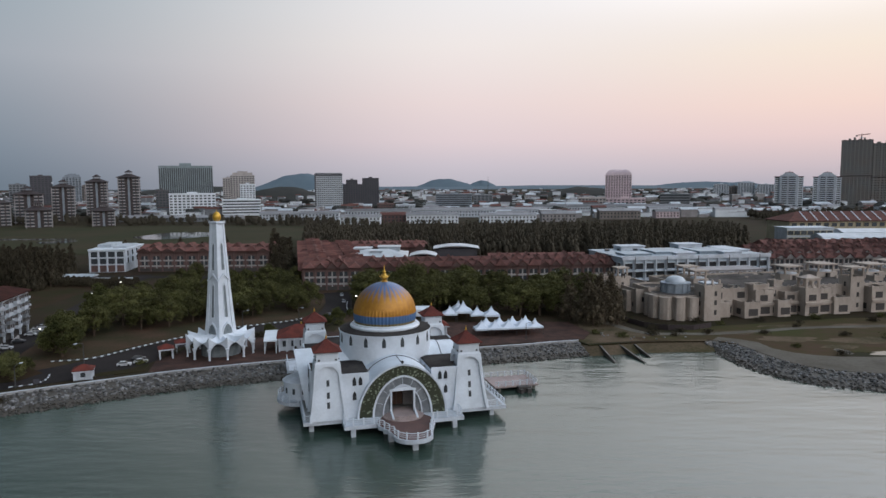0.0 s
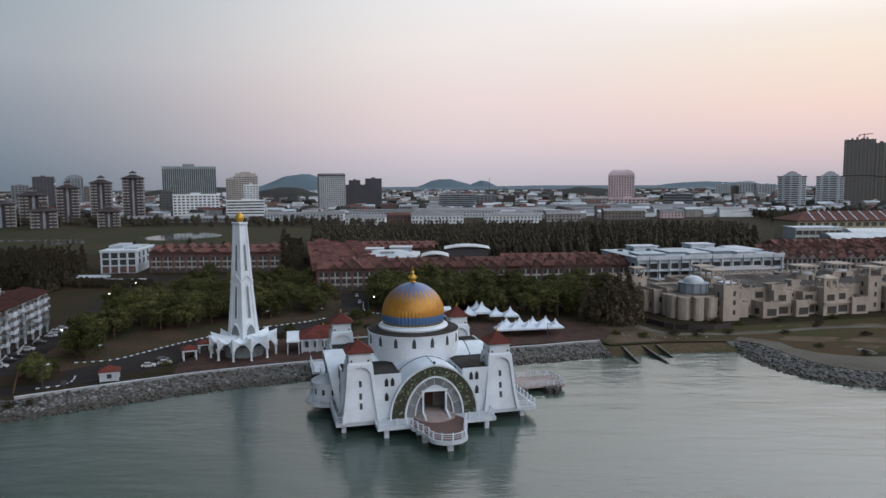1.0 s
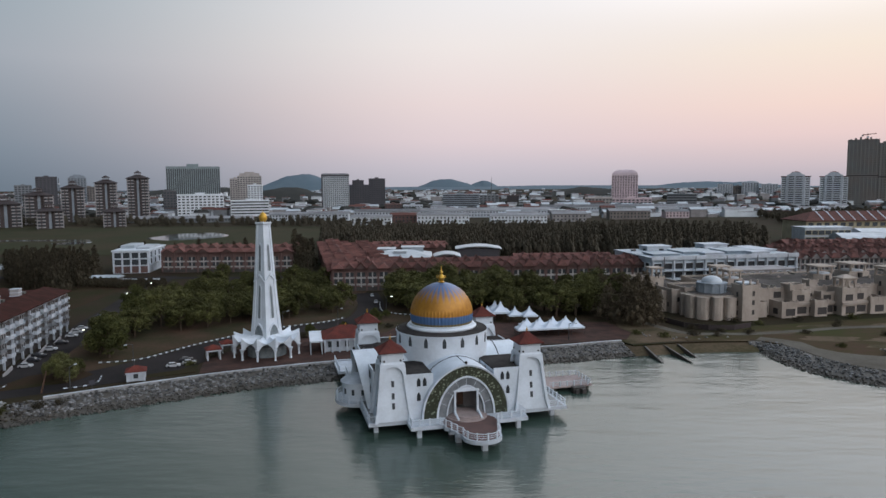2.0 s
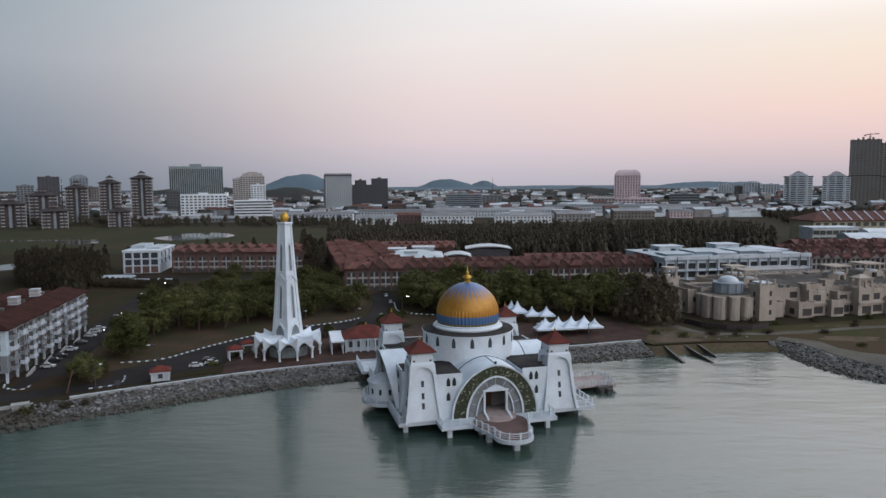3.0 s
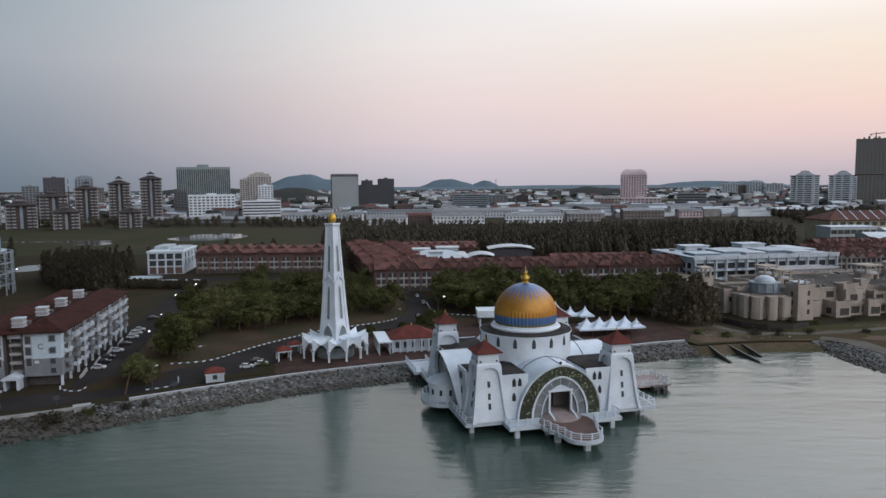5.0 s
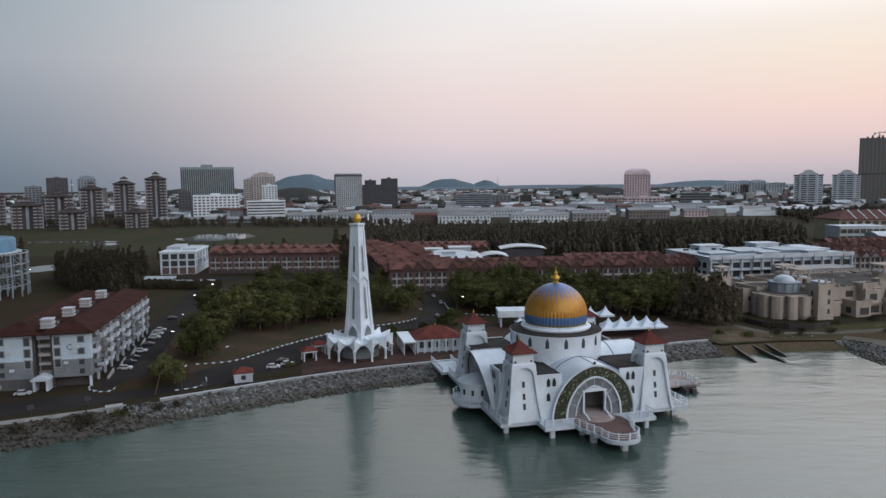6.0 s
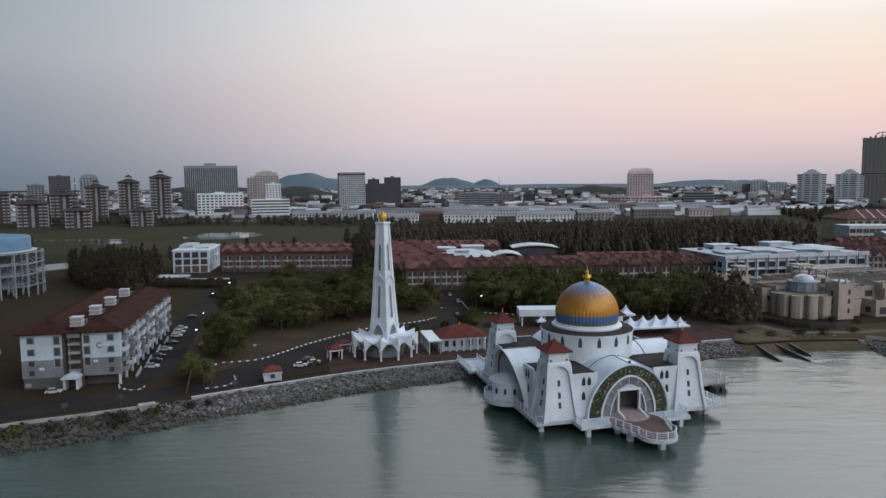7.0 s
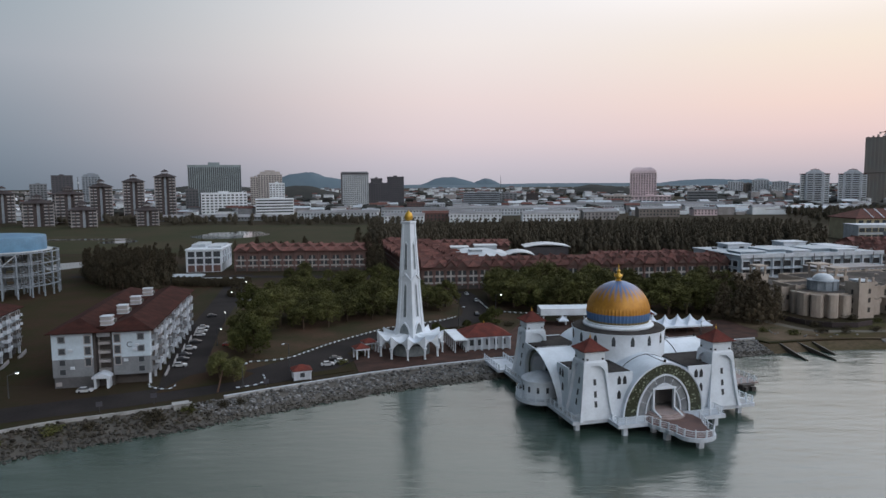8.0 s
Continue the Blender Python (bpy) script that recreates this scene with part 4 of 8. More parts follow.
for r, z in ((5.22, 0.0), (5.32, 0.5), (5.40, 1.1), (5.42, 1.75), (5.38, 2.3), (5.25, 3.0), (4.98, 3.75), (4.58, 4.5), (4.02, 5.25), (3.32, 5.9), (2.5, 6.45), (1.6, 6.85), (0.7, 7.08), (0.25, 7.15)):
    dome_rows.append([(r * (1 + 0.016 * math.cos(i * math.pi)) * math.cos(math.tau * i / 112), r * (1 + 0.016 * math.cos(i * math.pi)) * math.sin(math.tau * i / 112), z) for i in range(112)])
part("dome", G().rings(dome_rows), M["dome"], mosque, "ribbed golden dome with a blue band and blue crown", smooth=60, at=pose(0, 0, 12.2))
fin = part("dome_finial", G().lathe([(0.55, 0), (0.62, 0.12), (0.35, 0.3), (0.5, 0.55), (0.72, 0.85), (0.62, 1.15), (0.30, 1.35), (0.22, 1.6), (0.34, 1.8), (0.2, 2.0), (0.08, 2.2), (0.05, 2.9), (0.02, 3.0)], 16), M["gold"], mosque, "gilded bulbous finial", smooth=50, at=pose(0, 0, 19.25))
for k in range(6):
    part("spike", G().tube([(0.5, 0, 0.7), (0.8, 0, 1.0), (0.85, 0, 1.35)], [0.10, 0.07, 0.02], 5), M["gold"], fin, at=pose(0, 0, 0, 0, 0, 60 * k))

# round bay in the side arch
bay = part("round_bay", G().lathe([(3.1, 0), (3.1, 2.7), (3.3, 2.75), (3.3, 2.95)], 32), M["white"], mosque, "half-round white bay", smooth=30, at=pose(-14.6, 0.3, 0))
part("bay_roof", G().lathe([(3.35, 2.954), (3.0, 3.2), (1.5, 3.85), (0.1, 4.2)], 32), M["white_b"], bay, "shallow pale conical roof", smooth=30)
for k in range(7):
    part("window", SLIT_ME, None, bay, at=pose(0, 0, 0, 0, 0, -180 + 30 * k) @ pose(0, -3.08, 1.0))
    
# platform on piles
platform = thing("sea_platform", "white concrete deck on piles carrying the mosque", "platform", MX, MY, SEA, MA)
DK = DZ - SEA
PR = [(-9.4, -17.6), (-4.4, -17.6), (-4.4, -18.7), (-3.9, -19.2), (-3.9, -20.2), (-3.4, -20.7), (-3.4, -21.7), (-2.9, -22.2), (-2.9, -23.3)]
TIP = [(-2.9 * math.cos(math.radians(a)), -23.4 - 2.5 * math.sin(math.radians(a))) for a in range(0, 181, 18)]
DL, DR, DF, DB = -15.3, 17.6, -14.2, 16.8
HALF_BAY = [(DL - 3.6 * math.sin(math.radians(a)), 0.3 + 4.4 * math.cos(math.radians(a))) for a in range(0, 181, 15)]
OUT = [(DL, DB)] + HALF_BAY + [(DL, DF), (-9.4, DF)] + PR + TIP + [(-x, y) for x, y in PR[::-1]] + [(9.4, DF), (DR, DF), (DR, DB)]
part("deck", G().prism(OUT[::-1], DK - 0.62, DK - 0.02), M["white_b"], platform)
part("deck_floor", G().prism([(DL + 0.5, DB - 0.5), (DL + 0.5, DF + 0.4), (DR - 0.5, DF + 0.4), (DR - 0.5, DB - 0.5)][::-1], DK - 0.1, DK), M["concrete"], platform, "pale grey concrete walk")
part("prow_floor", G().prism([(-2.8, -14.0), (-4.2, -16.4), (-4.2, -18.5), (-3.2, -20.6), (-2.7, -23.0)] + [(-2.6 * math.cos(math.radians(a)), -23.3 - 2.3 * math.sin(math.radians(a))) for a in range(0, 181, 20)] + [(2.7, -23.0), (3.2, -20.6), (4.2, -18.5), (4.2, -16.4), (2.8, -14.0)], DK - 0.1, DK + 0.012), M["prow"], platform, "red-brown paved prow")
for pu in (-14.0, -8.0, -3.0, 3.0, 8.0, 15.5):
    for pv in (-16.9 if abs(pu) < 10 else -12.8, -7, 0, 7, 15.0):
        # rows behind the front one take the darker concrete
        part("pillar", G().box(pu - 0.35, pu + 0.35, pv - 0.35, pv + 0.35, -2.5, DK - 0.6), M["conc_dk"] if pv > -10 else M["white_b"], platform)
for pu, pv in ((-2.8, -20.3), (2.8, -20.3), (0.0, -24.4)):
    part("pillar", G().box(pu - 0.4, pu + 0.4, pv - 0.4, pv + 0.4, -2.5, DK - 0.6), M["white_b"], platform)


def railing(parent, line, z, step=1.6, h=1.0, m=None):
    m = m or M["white"]
    for k in (h, h * 0.66, h * 0.36):
        part("rail", ribbon(line, 0.05 if k < h else 0.10, z + k, 0.055 if k < h else 0.10), m, parent)
    post = G().box(-0.09, 0.09, -0.09, 0.09, 0, h + 0.12).mesh("post", m)
    for x, y, a in along(line, step):
        part("post", post, None, parent, at=pose(x, y, z, 0, 0, math.degrees(a)))


guard = thing("deck_railing", "white railing with square posts round the sea platform", "railing", MX, MY, DZ, MA)
SIDE = [(-9.2, DF + 0.2), (-9.2, -17.4)] + [(x + 0.2, y + 0.1) for x, y in PR[1:]]
RAIL = [(DL + 0.2, DB - 0.2)] + [(x + 0.2, y) for x, y in HALF_BAY] + [(DL + 0.2, DF + 0.2)] + SIDE + [(x * 0.93, y + 0.15) for x, y in TIP] + [(-x, y) for x, y in SIDE[::-1]] + [(DR - 0.2, DF + 0.2), (DR - 0.2, DB - 0.2)]
railing(guard, RAIL, 0.0)
bridge = thing("foot_bridge", "white railed foot bridge from the plaza to the mosque", "bridge", MX, MY, SEA, MA)
part("deck", G().box(-16.6, -11.8, 16.9, 26.5, DK - 0.5, DK), M["white_b"], bridge)
for u in (-16.3, -12.1):
    railing(bridge, [(u, 17.0), (u, 26.5)], DK, 1.5)
for u in (-15.9, -12.5):
    for v in (19, 24):
        part("pillar", G().box(u - 0.3, u + 0.3, v - 0.3, v + 0.3, -2.5, DK - 0.5), M["conc_dk"], bridge)

# landing stage beside the mosque
jetty = thing("landing_stage", "low white railed landing stage on dark piles", "jetty", 12, 128.9, SEA, MA)
part("deck", G().box(-4.0, 4.5, -3.2, 3.6, 0.75, 1.0), M["prow_pale"], jetty, "faded pinkish deck")
railing(jetty, [(-4.0, 3.5), (4.3, 3.5), (4.3, -3.0), (-4.0, -3.0)], 1.0, 1.4, 0.9, M["white_b"])
for u in (-3, 1.2, 3.8):
    for v in (-2.6, 2.8):
        part("pillar", G().lathe([(0.3, -2), (0.3, 0.75)], 10, u, v), M["conc_dk"], jetty)
part("fender", G().box(0.2, 2.6, -4.4, -3.2, -0.2, 1.0).box(0.4, 0.9, -5.0, -4.4, -0.3, 0.7).box(1.6, 2.4, -5.2, -4.4, -0.3, 0.8), M["dark"], jetty, "dark tyre-hung fender piles")

# ---- minaret ----
MNX, MNY, MNA = -49.0, 149.1, 58.0
minaret = thing("minaret", "slender white tapering minaret with a gilded bulb on top", "minaret", MNX, MNY, GZ, MNA)
MZ = ((0, 2.6), (4.5, 2.35), (9, 2.02), (14, 1.72), (19, 1.48), (24, 1.24), (28.2, 1.06))


def m_half(z):
    for (z0, a), (z1, b) in zip(MZ, MZ[1:]):
        if z <= z1:
            return a + (b - a) * (z - z0) / (z1 - z0)
    return MZ[-1][1]


part("shaft", G().square([(m_half(z) - 0.16, m_half(z) - 0.16, z) for z, _ in MZ]), M["white"], minaret)
for k in range(4):
    R = pose(0, 0, 0, 0, 0, 90 * k)
    rib = G()
    for s in (-1, 1):
        rib.rings([[(s * m_half(z), -m_half(z), z), (s * (m_half(z) * 0.62), -m_half(z), z), (s * (m_half(z) * 0.62), -m_half(z) + 0.2, z), (s * (m_half(z) - 0.2), -m_half(z) + 0.2, z)] for z, _ in MZ])
    face = part("face_rib", rib, M["white"], minaret, at=R)
    for z0, z1 in ((8.2, 15.4), (18.4, 24.3)):
        w0, w1 = 0.38, 0.30
        slot = G().rings([[(-w, -m_half(z) + 0.10, z), (w, -m_half(z) + 0.10, z), (w, -m_half(z) + 0.3, z), (-w, -m_half(z) + 0.3, z)] for z, w in ((z0, w0), (z1 - 0.7, w1), (z1 - 0.3, w1 * 0.7), (z1, 0.02))])
        part("slot", slot, M["grey_glass_and_recess"], face, "narrow grey recessed slot")
        sfr = G()
        for s in (-1, 1):
            sfr.beam((s * 0.46, -m_half(z0) + 0.06, z0), (s * 0.37, -m_half(z1) + 0.06, z1 - 0.6), 0.12)
        sfr.beam((-0.37, -m_half(z1) + 0.07, z1 - 0.6), (0, -m_half(z1) + 0.07, z1 + 0.15), 0.12).beam((0.37, -m_half(z1) + 0.07, z1 - 0.6), (0, -m_half(z1) + 0.07, z1 + 0.15), 0.12)
        part("slot_frame", sfr, M["white"], face)
    gb = G()
    for s in (-1, 1):
        gb.beam((s * m_half(16.4), -m_half(16.4) - 0.04, 16.0), (0, -m_half(17.4) - 0.06, 17.6), 0.30)
    part("gablet", gb, M["white"], face)
    part("foot_arch", arch_band(arch_pts(1.55, 2.6, 8), arch_pts(1.25, 2.25, 8), -m_half(5.5) - 0.05, -m_half(5.5) + 0.35).turned(0, 0, 0, 4.6), M["white"], face)
    # grey plate paints the shade of the arched recess
    part("foot_shade_panel", arch_plate(arch_pts(1.3, 2.3, 8), -m_half(4.6) + 0.12, -m_half(4.6) + 0.2).turned(0, 0, 0, 4.6), M["grey_glass_and_recess"], face, "grey panel with the recess's shade in its colour")
    part("crown_fin", G().add([(-1.06, -1.06, 28.2), (-0.7, -1.10, 28.2), (-0.98, -1.16, 29.2), (-1.06, -0.7, 28.2)], [(0, 1, 2), (0, 2, 3), (1, 3, 2), (0, 3, 1)]), M["white"], minaret, at=R)
part("crown", G().square([(1.02, 1.02, 28.2), (1.22, 1.22, 28.5), (1.22, 1.22, 28.75), (0.7, 0.7, 28.8)]), M["white"], minaret)
part("gilded_bulb", G().lathe([(0.35, 28.8), (0.56, 28.92), (0.82, 29.3), (0.90, 29.75), (0.80, 30.25), (0.52, 30.65), (0.20, 30.85), (0.06, 31.0), (0.02, 31.5)], 20), M["gold"], minaret, "gilded onion bulb", smooth=50)
# scalloped canopy round the foot
NC, can = 12, G()
NA = NC * 8
TOPS, BOTS, rows = [], [], []
for i in range(NA):
    a = math.tau * i / NA
    ph = abs(((i / 8) % 1) - 0.5) * 2
    r = 6.55 + 0.75 * ph ** 3
    TOPS.append((r, a, 3.65 + 1.35 * ph ** 2.2))
    BOTS.append((r - 0.12, a, 3.45 - 1.55 * ph ** 2.0))
for j in range(9):
    t = j / 8
    rows.append([((2.0 + (r - 2.0) * t) * math.cos(a), (2.0 + (r - 2.0) * t) * math.sin(a), 4.6 * (1 - t) ** 1.6 + z * (1 - (1 - t) ** 1.6) - 0.55 * math.sin(math.pi * t)) for r, a, z in TOPS])
low_edge = [(r * math.cos(a), r * math.sin(a), z) for r, a, z in BOTS]
soffit = [[(x, y, z - 0.2) for x, y, z in r] for r in rows[:-1]]
can.rings(rows + [low_edge] + [[(x * 0.96, y * 0.96, z) for x, y, z in low_edge]] + soffit[::-1], caps=False)
part("canopy", can, M["white"], minaret, "scalloped white shell canopy with upturned points", smooth=35)
COL_ME = G().square([(0.40, 0.40, 2.4), (0.22, 0.22, 1.9), (0.16, 0.16, 1.3), (0.16, 0.16, 0.25), (0.25, 0.25, 0.0)]).mesh("column", M["white"])
for k in range(NC):
    a = math.tau * k / NC
    part("column", COL_ME, None, minaret, at=pose(7.0 * math.cos(a), 7.0 * math.sin(a), 0.05, 0, 0, math.degrees(a)))
part("base_wall", G().lathe([(4.2, 0), (4.2, 2.3), (2.4, 3.2)], 24), M["grey_glass_and_recess"], minaret, "grey glazed room inside the canopy")

# ---- building helpers ----
def pane_boxes(g, w, h, nx, nz, y, fill=0.6, tall=0.55, z0=1.2, side=1):
    """Thin window boxes on the wall plane y of a block w wide and h high."""
    dx, dz = w / nx, (h - z0 - 0.8) / nz
    for i in range(nx):
        for j in range(nz):
            cx, cz = -w / 2 + (i + 0.5) * dx, z0 + (j + 0.5) * dz
            g.box(cx - dx * fill / 2, cx + dx * fill / 2, y - 0.12, y + 0.12, cz - dz * tall / 2, cz + dz * tall / 2)
    return g


def window_mesh(w, h, frame_m, glass_m, deep=0.12):
    """Meshes of a window's frame and its set-back pane, foot at z = 0, facing -y."""
    o = [(-w / 2 - 0.06, -0.06), (w / 2 + 0.06, -0.06), (w / 2 + 0.06, h + 0.06), (-w / 2 - 0.06, h + 0.06)]
    n = [(-w / 2 + 0.10, 0.10), (w / 2 - 0.10, 0.10), (w / 2 - 0.10, h - 0.10), (-w / 2 + 0.10, h - 0.10)]
    f = G()
    f.rings([[(x, y, z) for x, z in ring] for ring, y in ((o, 0.02), (o, -deep), (n, -deep), (n, 0.02))], caps=False)
    return f.mesh("window", frame_m), G().box(-w / 2 + 0.10, w / 2 - 0.10, -deep * 0.3, 0.02, 0.10, h - 0.10).mesh("pane", glass_m)


def window(kind, parent, at, label=""):
    ob = part("window", kind[0], None, parent, label, at=at)
    part("pane", kind[1], None, ob)


def block(name, label, x, y, w, d, h, wall, nx, nz, style, group="skyline"):
    """A far building: body, storey bands or window grid on the sides in view, roofline."""
    az = math.atan2(x + 17.6, y)
    th = thing(name, label, "building", x + math.sin(az) * d / 2, y + math.cos(az) * d / 2, GZ, -math.degrees(az), group)
    m = M[wall]
    if style == "round":
        prof = [(w / 2, d / 2, 0), (w / 2, d / 2, h * 0.86), (w / 2 * 0.93, d / 2 * 0.93, h * 0.92), (w / 2 * 0.78, d / 2 * 0.78, h * 0.97), (w / 2 * 0.6, d / 2 * 0.6, h)]
        part("wall", G().square(prof), m, th)
        hh = h * 0.86
    elif style == "step":
        part("wall", G().box(-w / 2, w / 2, -d / 2, d / 2, 0, h * 0.9).box(-w * 0.4, w * 0.42, -d * 0.4, d * 0.4, h * 0.9, h * 0.965).box(-w * 0.2, w * 0.22, -d * 0.2, d * 0.2, h * 0.965, h), m, th)
        hh = h * 0.9
    else:
        part("wall", G().box(-w / 2, w / 2, -d / 2, d / 2, 0, h - 1.0), m, th)
        hh = h - 1.0
    g = G()
    if style in ("flat", "step", "round", "box", "crown", "rough"):
        pane_boxes(g, w, hh, nx, nz, -d / 2, 0.62 if style != "rough" else 0.4, 0.5)
        for s in (-1, 1):
            o = pane_boxes(G(), d, hh, max(3, int(nx * d / w)), nz, -w / 2, 0.6, 0.5).turned(s * math.pi / 2)
            g.add(o.v, o.f)
    elif style == "band":
        dz = (hh - 1.5) / nz
        for j in range(nz):
            g.box(-w / 2 + 0.6, w / 2 - 0.6, -d / 2 - 0.15, d / 2 - 0.6, 1.5 + j * dz + dz * 0.35, 1.5 + j * dz + dz * 0.8)
            g.box(-w / 2 - 0.15, w / 2 + 0.15, -d / 2 + 0.6, d / 2 - 0.6, 1.5 + j * dz + dz * 0.35, 1.5 + j * dz + dz * 0.8)
    elif style == "rib":
        dx = w / nx
        for i in range(nx):
            cx = -w / 2 + (i + 0.5) * dx
            g.box(cx - dx * 0.28, cx + dx * 0.28, -d / 2 - 0.1, -d / 2 + 0.2, 2, hh - 2.5)
    part("window", g, M["dark"] if style == "rough" else M["glass"], th, "dark windows in regular rows", kind="stuff")
    if style == "crown":
        part("crown", G().box(-w / 2 - 0.3, w / 2 + 0.3, -d / 2 - 0.3, d / 2 + 0.3, hh - 3.2, hh - 0.6).box(-w / 2 + 1, w / 2 - 1, -d / 2 + 1, d / 2 - 1, hh - 0.6, hh + 1.0), M["slate"], th, "dark louvred crown")
        part("fin_wall", G().box(-w / 2 - 0.4, -w / 2 + 1.2, -d / 2 - 0.4, d / 2, 0, hh), M["slate"], th)
    elif style in ("flat", "box", "band", "rib"):
        part("parapet", G().box(-w / 2 - 0.25, w / 2 + 0.25, -d / 2 - 0.25, d / 2 + 0.25, hh - 0.4, hh + 0.5), m, th)
        part("lift_house", G().box(-w * 0.12, w * 0.1, -d * 0.2, d * 0.25, hh + 0.5, hh + (4.0 if style == "rib" else 2.2)), m, th)
    elif style == "rough":
        part("slab_edge", G().box(-w / 2 - 0.4, w / 2 + 0.4, -d / 2 - 0.4, d / 2 + 0.4, h * 0.44, h * 0.455), M["brown"], th)
        part("roof_slab", G().box(-w / 2 - 0.3, w / 2 + 0.3, -d / 2 - 0.3, d / 2 + 0.3, hh - 0.2, hh + 0.4), M["brown"], th)
        for k in range(6):
            part("lift_shaft", G().box(-w * 0.45 + k * w * 0.16, -w * 0.45 + k * w * 0.16 + w * 0.07, -d * 0.3, d * 0.2, hh + 0.404, hh + 1.5 + (k * 7 % 5) * 0.8), M["netting"], th)
        pole = G().box(-0.2, 0.2, -0.35, 0, 0, hh).mesh("scaffold_pole", M["steel"])
        for i in range(9):
            part("scaffold_pole", pole, None, th, at=pose(-w / 2 + w * i / 8, -d / 2, 0))
    return th


def condo(x, y, hw, h):
    """A point block: brown core, pale window strips at the corners, wide hipped roof and an open turret."""
    th = thing("condominium", "brown and cream condominium tower with a turreted hipped roof", "building", x + math.sin(math.atan2(x, y)) * hw, y + hw, GZ, -math.degrees(math.atan2(x, y)) + rng.uniform(-4, 4), "condominiums")
    hw *= 0.87
    hb = h - 8.2
    part("core", G().box(-hw * 0.5, hw * 0.5, -hw * 0.86, hw * 0.86, 0, hb + 1), M["brown"], th)
    for sx in (-1, 1):
        for sy in (-1, 1):
            part("wing", G().box(min(sx * hw * 0.28, sx * hw), max(sx * hw * 0.28, sx * hw), min(sy * hw * 0.2, sy * hw), max(sy * hw * 0.2, sy * hw), 0, hb), M["brown"], th)
    part("slot", G().box(-hw * 0.10, hw * 0.10, -hw * 0.86 - 0.15, -hw * 0.86, 0, hb), M["bluegrey"], th, "grey vertical slot")
    g, b = G(), G()
    n = max(5, int(hb / 3.0))
    dz = (hb - 1) / n
    for j in range(n):
        z = 1.0 + j * dz
        for sx in (-1, 1):
            for c0, c1 in ((0.36, 0.62), (0.70, 0.96)):
                a0, a1 = sorted((sx * hw * c0, sx * hw * c1))
                b.box(a0, a1, -hw - 0.5, -hw, z, z + dz * 0.34)
                g.box(a0 + 0.15, a1 - 0.15, -hw - 0.08, -hw + 0.1, z + dz * 0.42, z + dz * 0.9)
            for sy in (-0.72, -0.38, 0.38, 0.72):
                g.box(sx * hw - 0.1, sx * hw + 0.1, sy * hw - hw * 0.12, sy * hw + hw * 0.12, z + dz * 0.4, z + dz * 0.85)
                b.box(sx * hw - 0.35, sx * hw + 0.35, sy * hw - hw * 0.13, sy * hw + hw * 0.13, z, z + dz * 0.3)
    part("window", g, M["glass"], th, "dark window rows", kind="stuff")
    part("balcony", b, M["dusty"], th, "pale balcony fronts", kind="stuff")
    part("corner_strip", G().box(-hw - 0.15, -hw + 0.6, -hw - 0.15, -hw + 0.6, 0, hb), M["dusty"], th, "pale corner strip")
    part("corner_strip", G().box(hw - 0.6, hw + 0.15, -hw - 0.15, -hw + 0.6, 0, hb), M["dusty"], th, "pale corner strip")
    part("roof", G().hip(-hw, hw, -hw, hw, hb, 3.2, 1.4, 0.4, ridge=hw * 0.78), M["roof_dk"], th, "dark hipped roof")
    tur = part("turret", G().box(-hw * 0.3, hw * 0.3, -hw * 0.3, hw * 0.3, hb + 2.6, hb + 3.5), M["brown"], th)
    for sx in (-1, -0.33, 0.33, 1):
        for sy in (-1, 1):
            part("post", G().box(sx * hw * 0.26 - 0.3, sx * hw * 0.26 + 0.3, sy * hw * 0.26 - 0.3, sy * hw * 0.26 + 0.3, hb + 3.5, hb + 5.6), M["dusty"], tur)
    part("turret_roof", G().hip(-hw * 0.3, hw * 0.3, -hw * 0.3, hw * 0.3, hb + 5.6, 2.4, 0.8, 0.3), M["roof_dk"], tur)
    return th


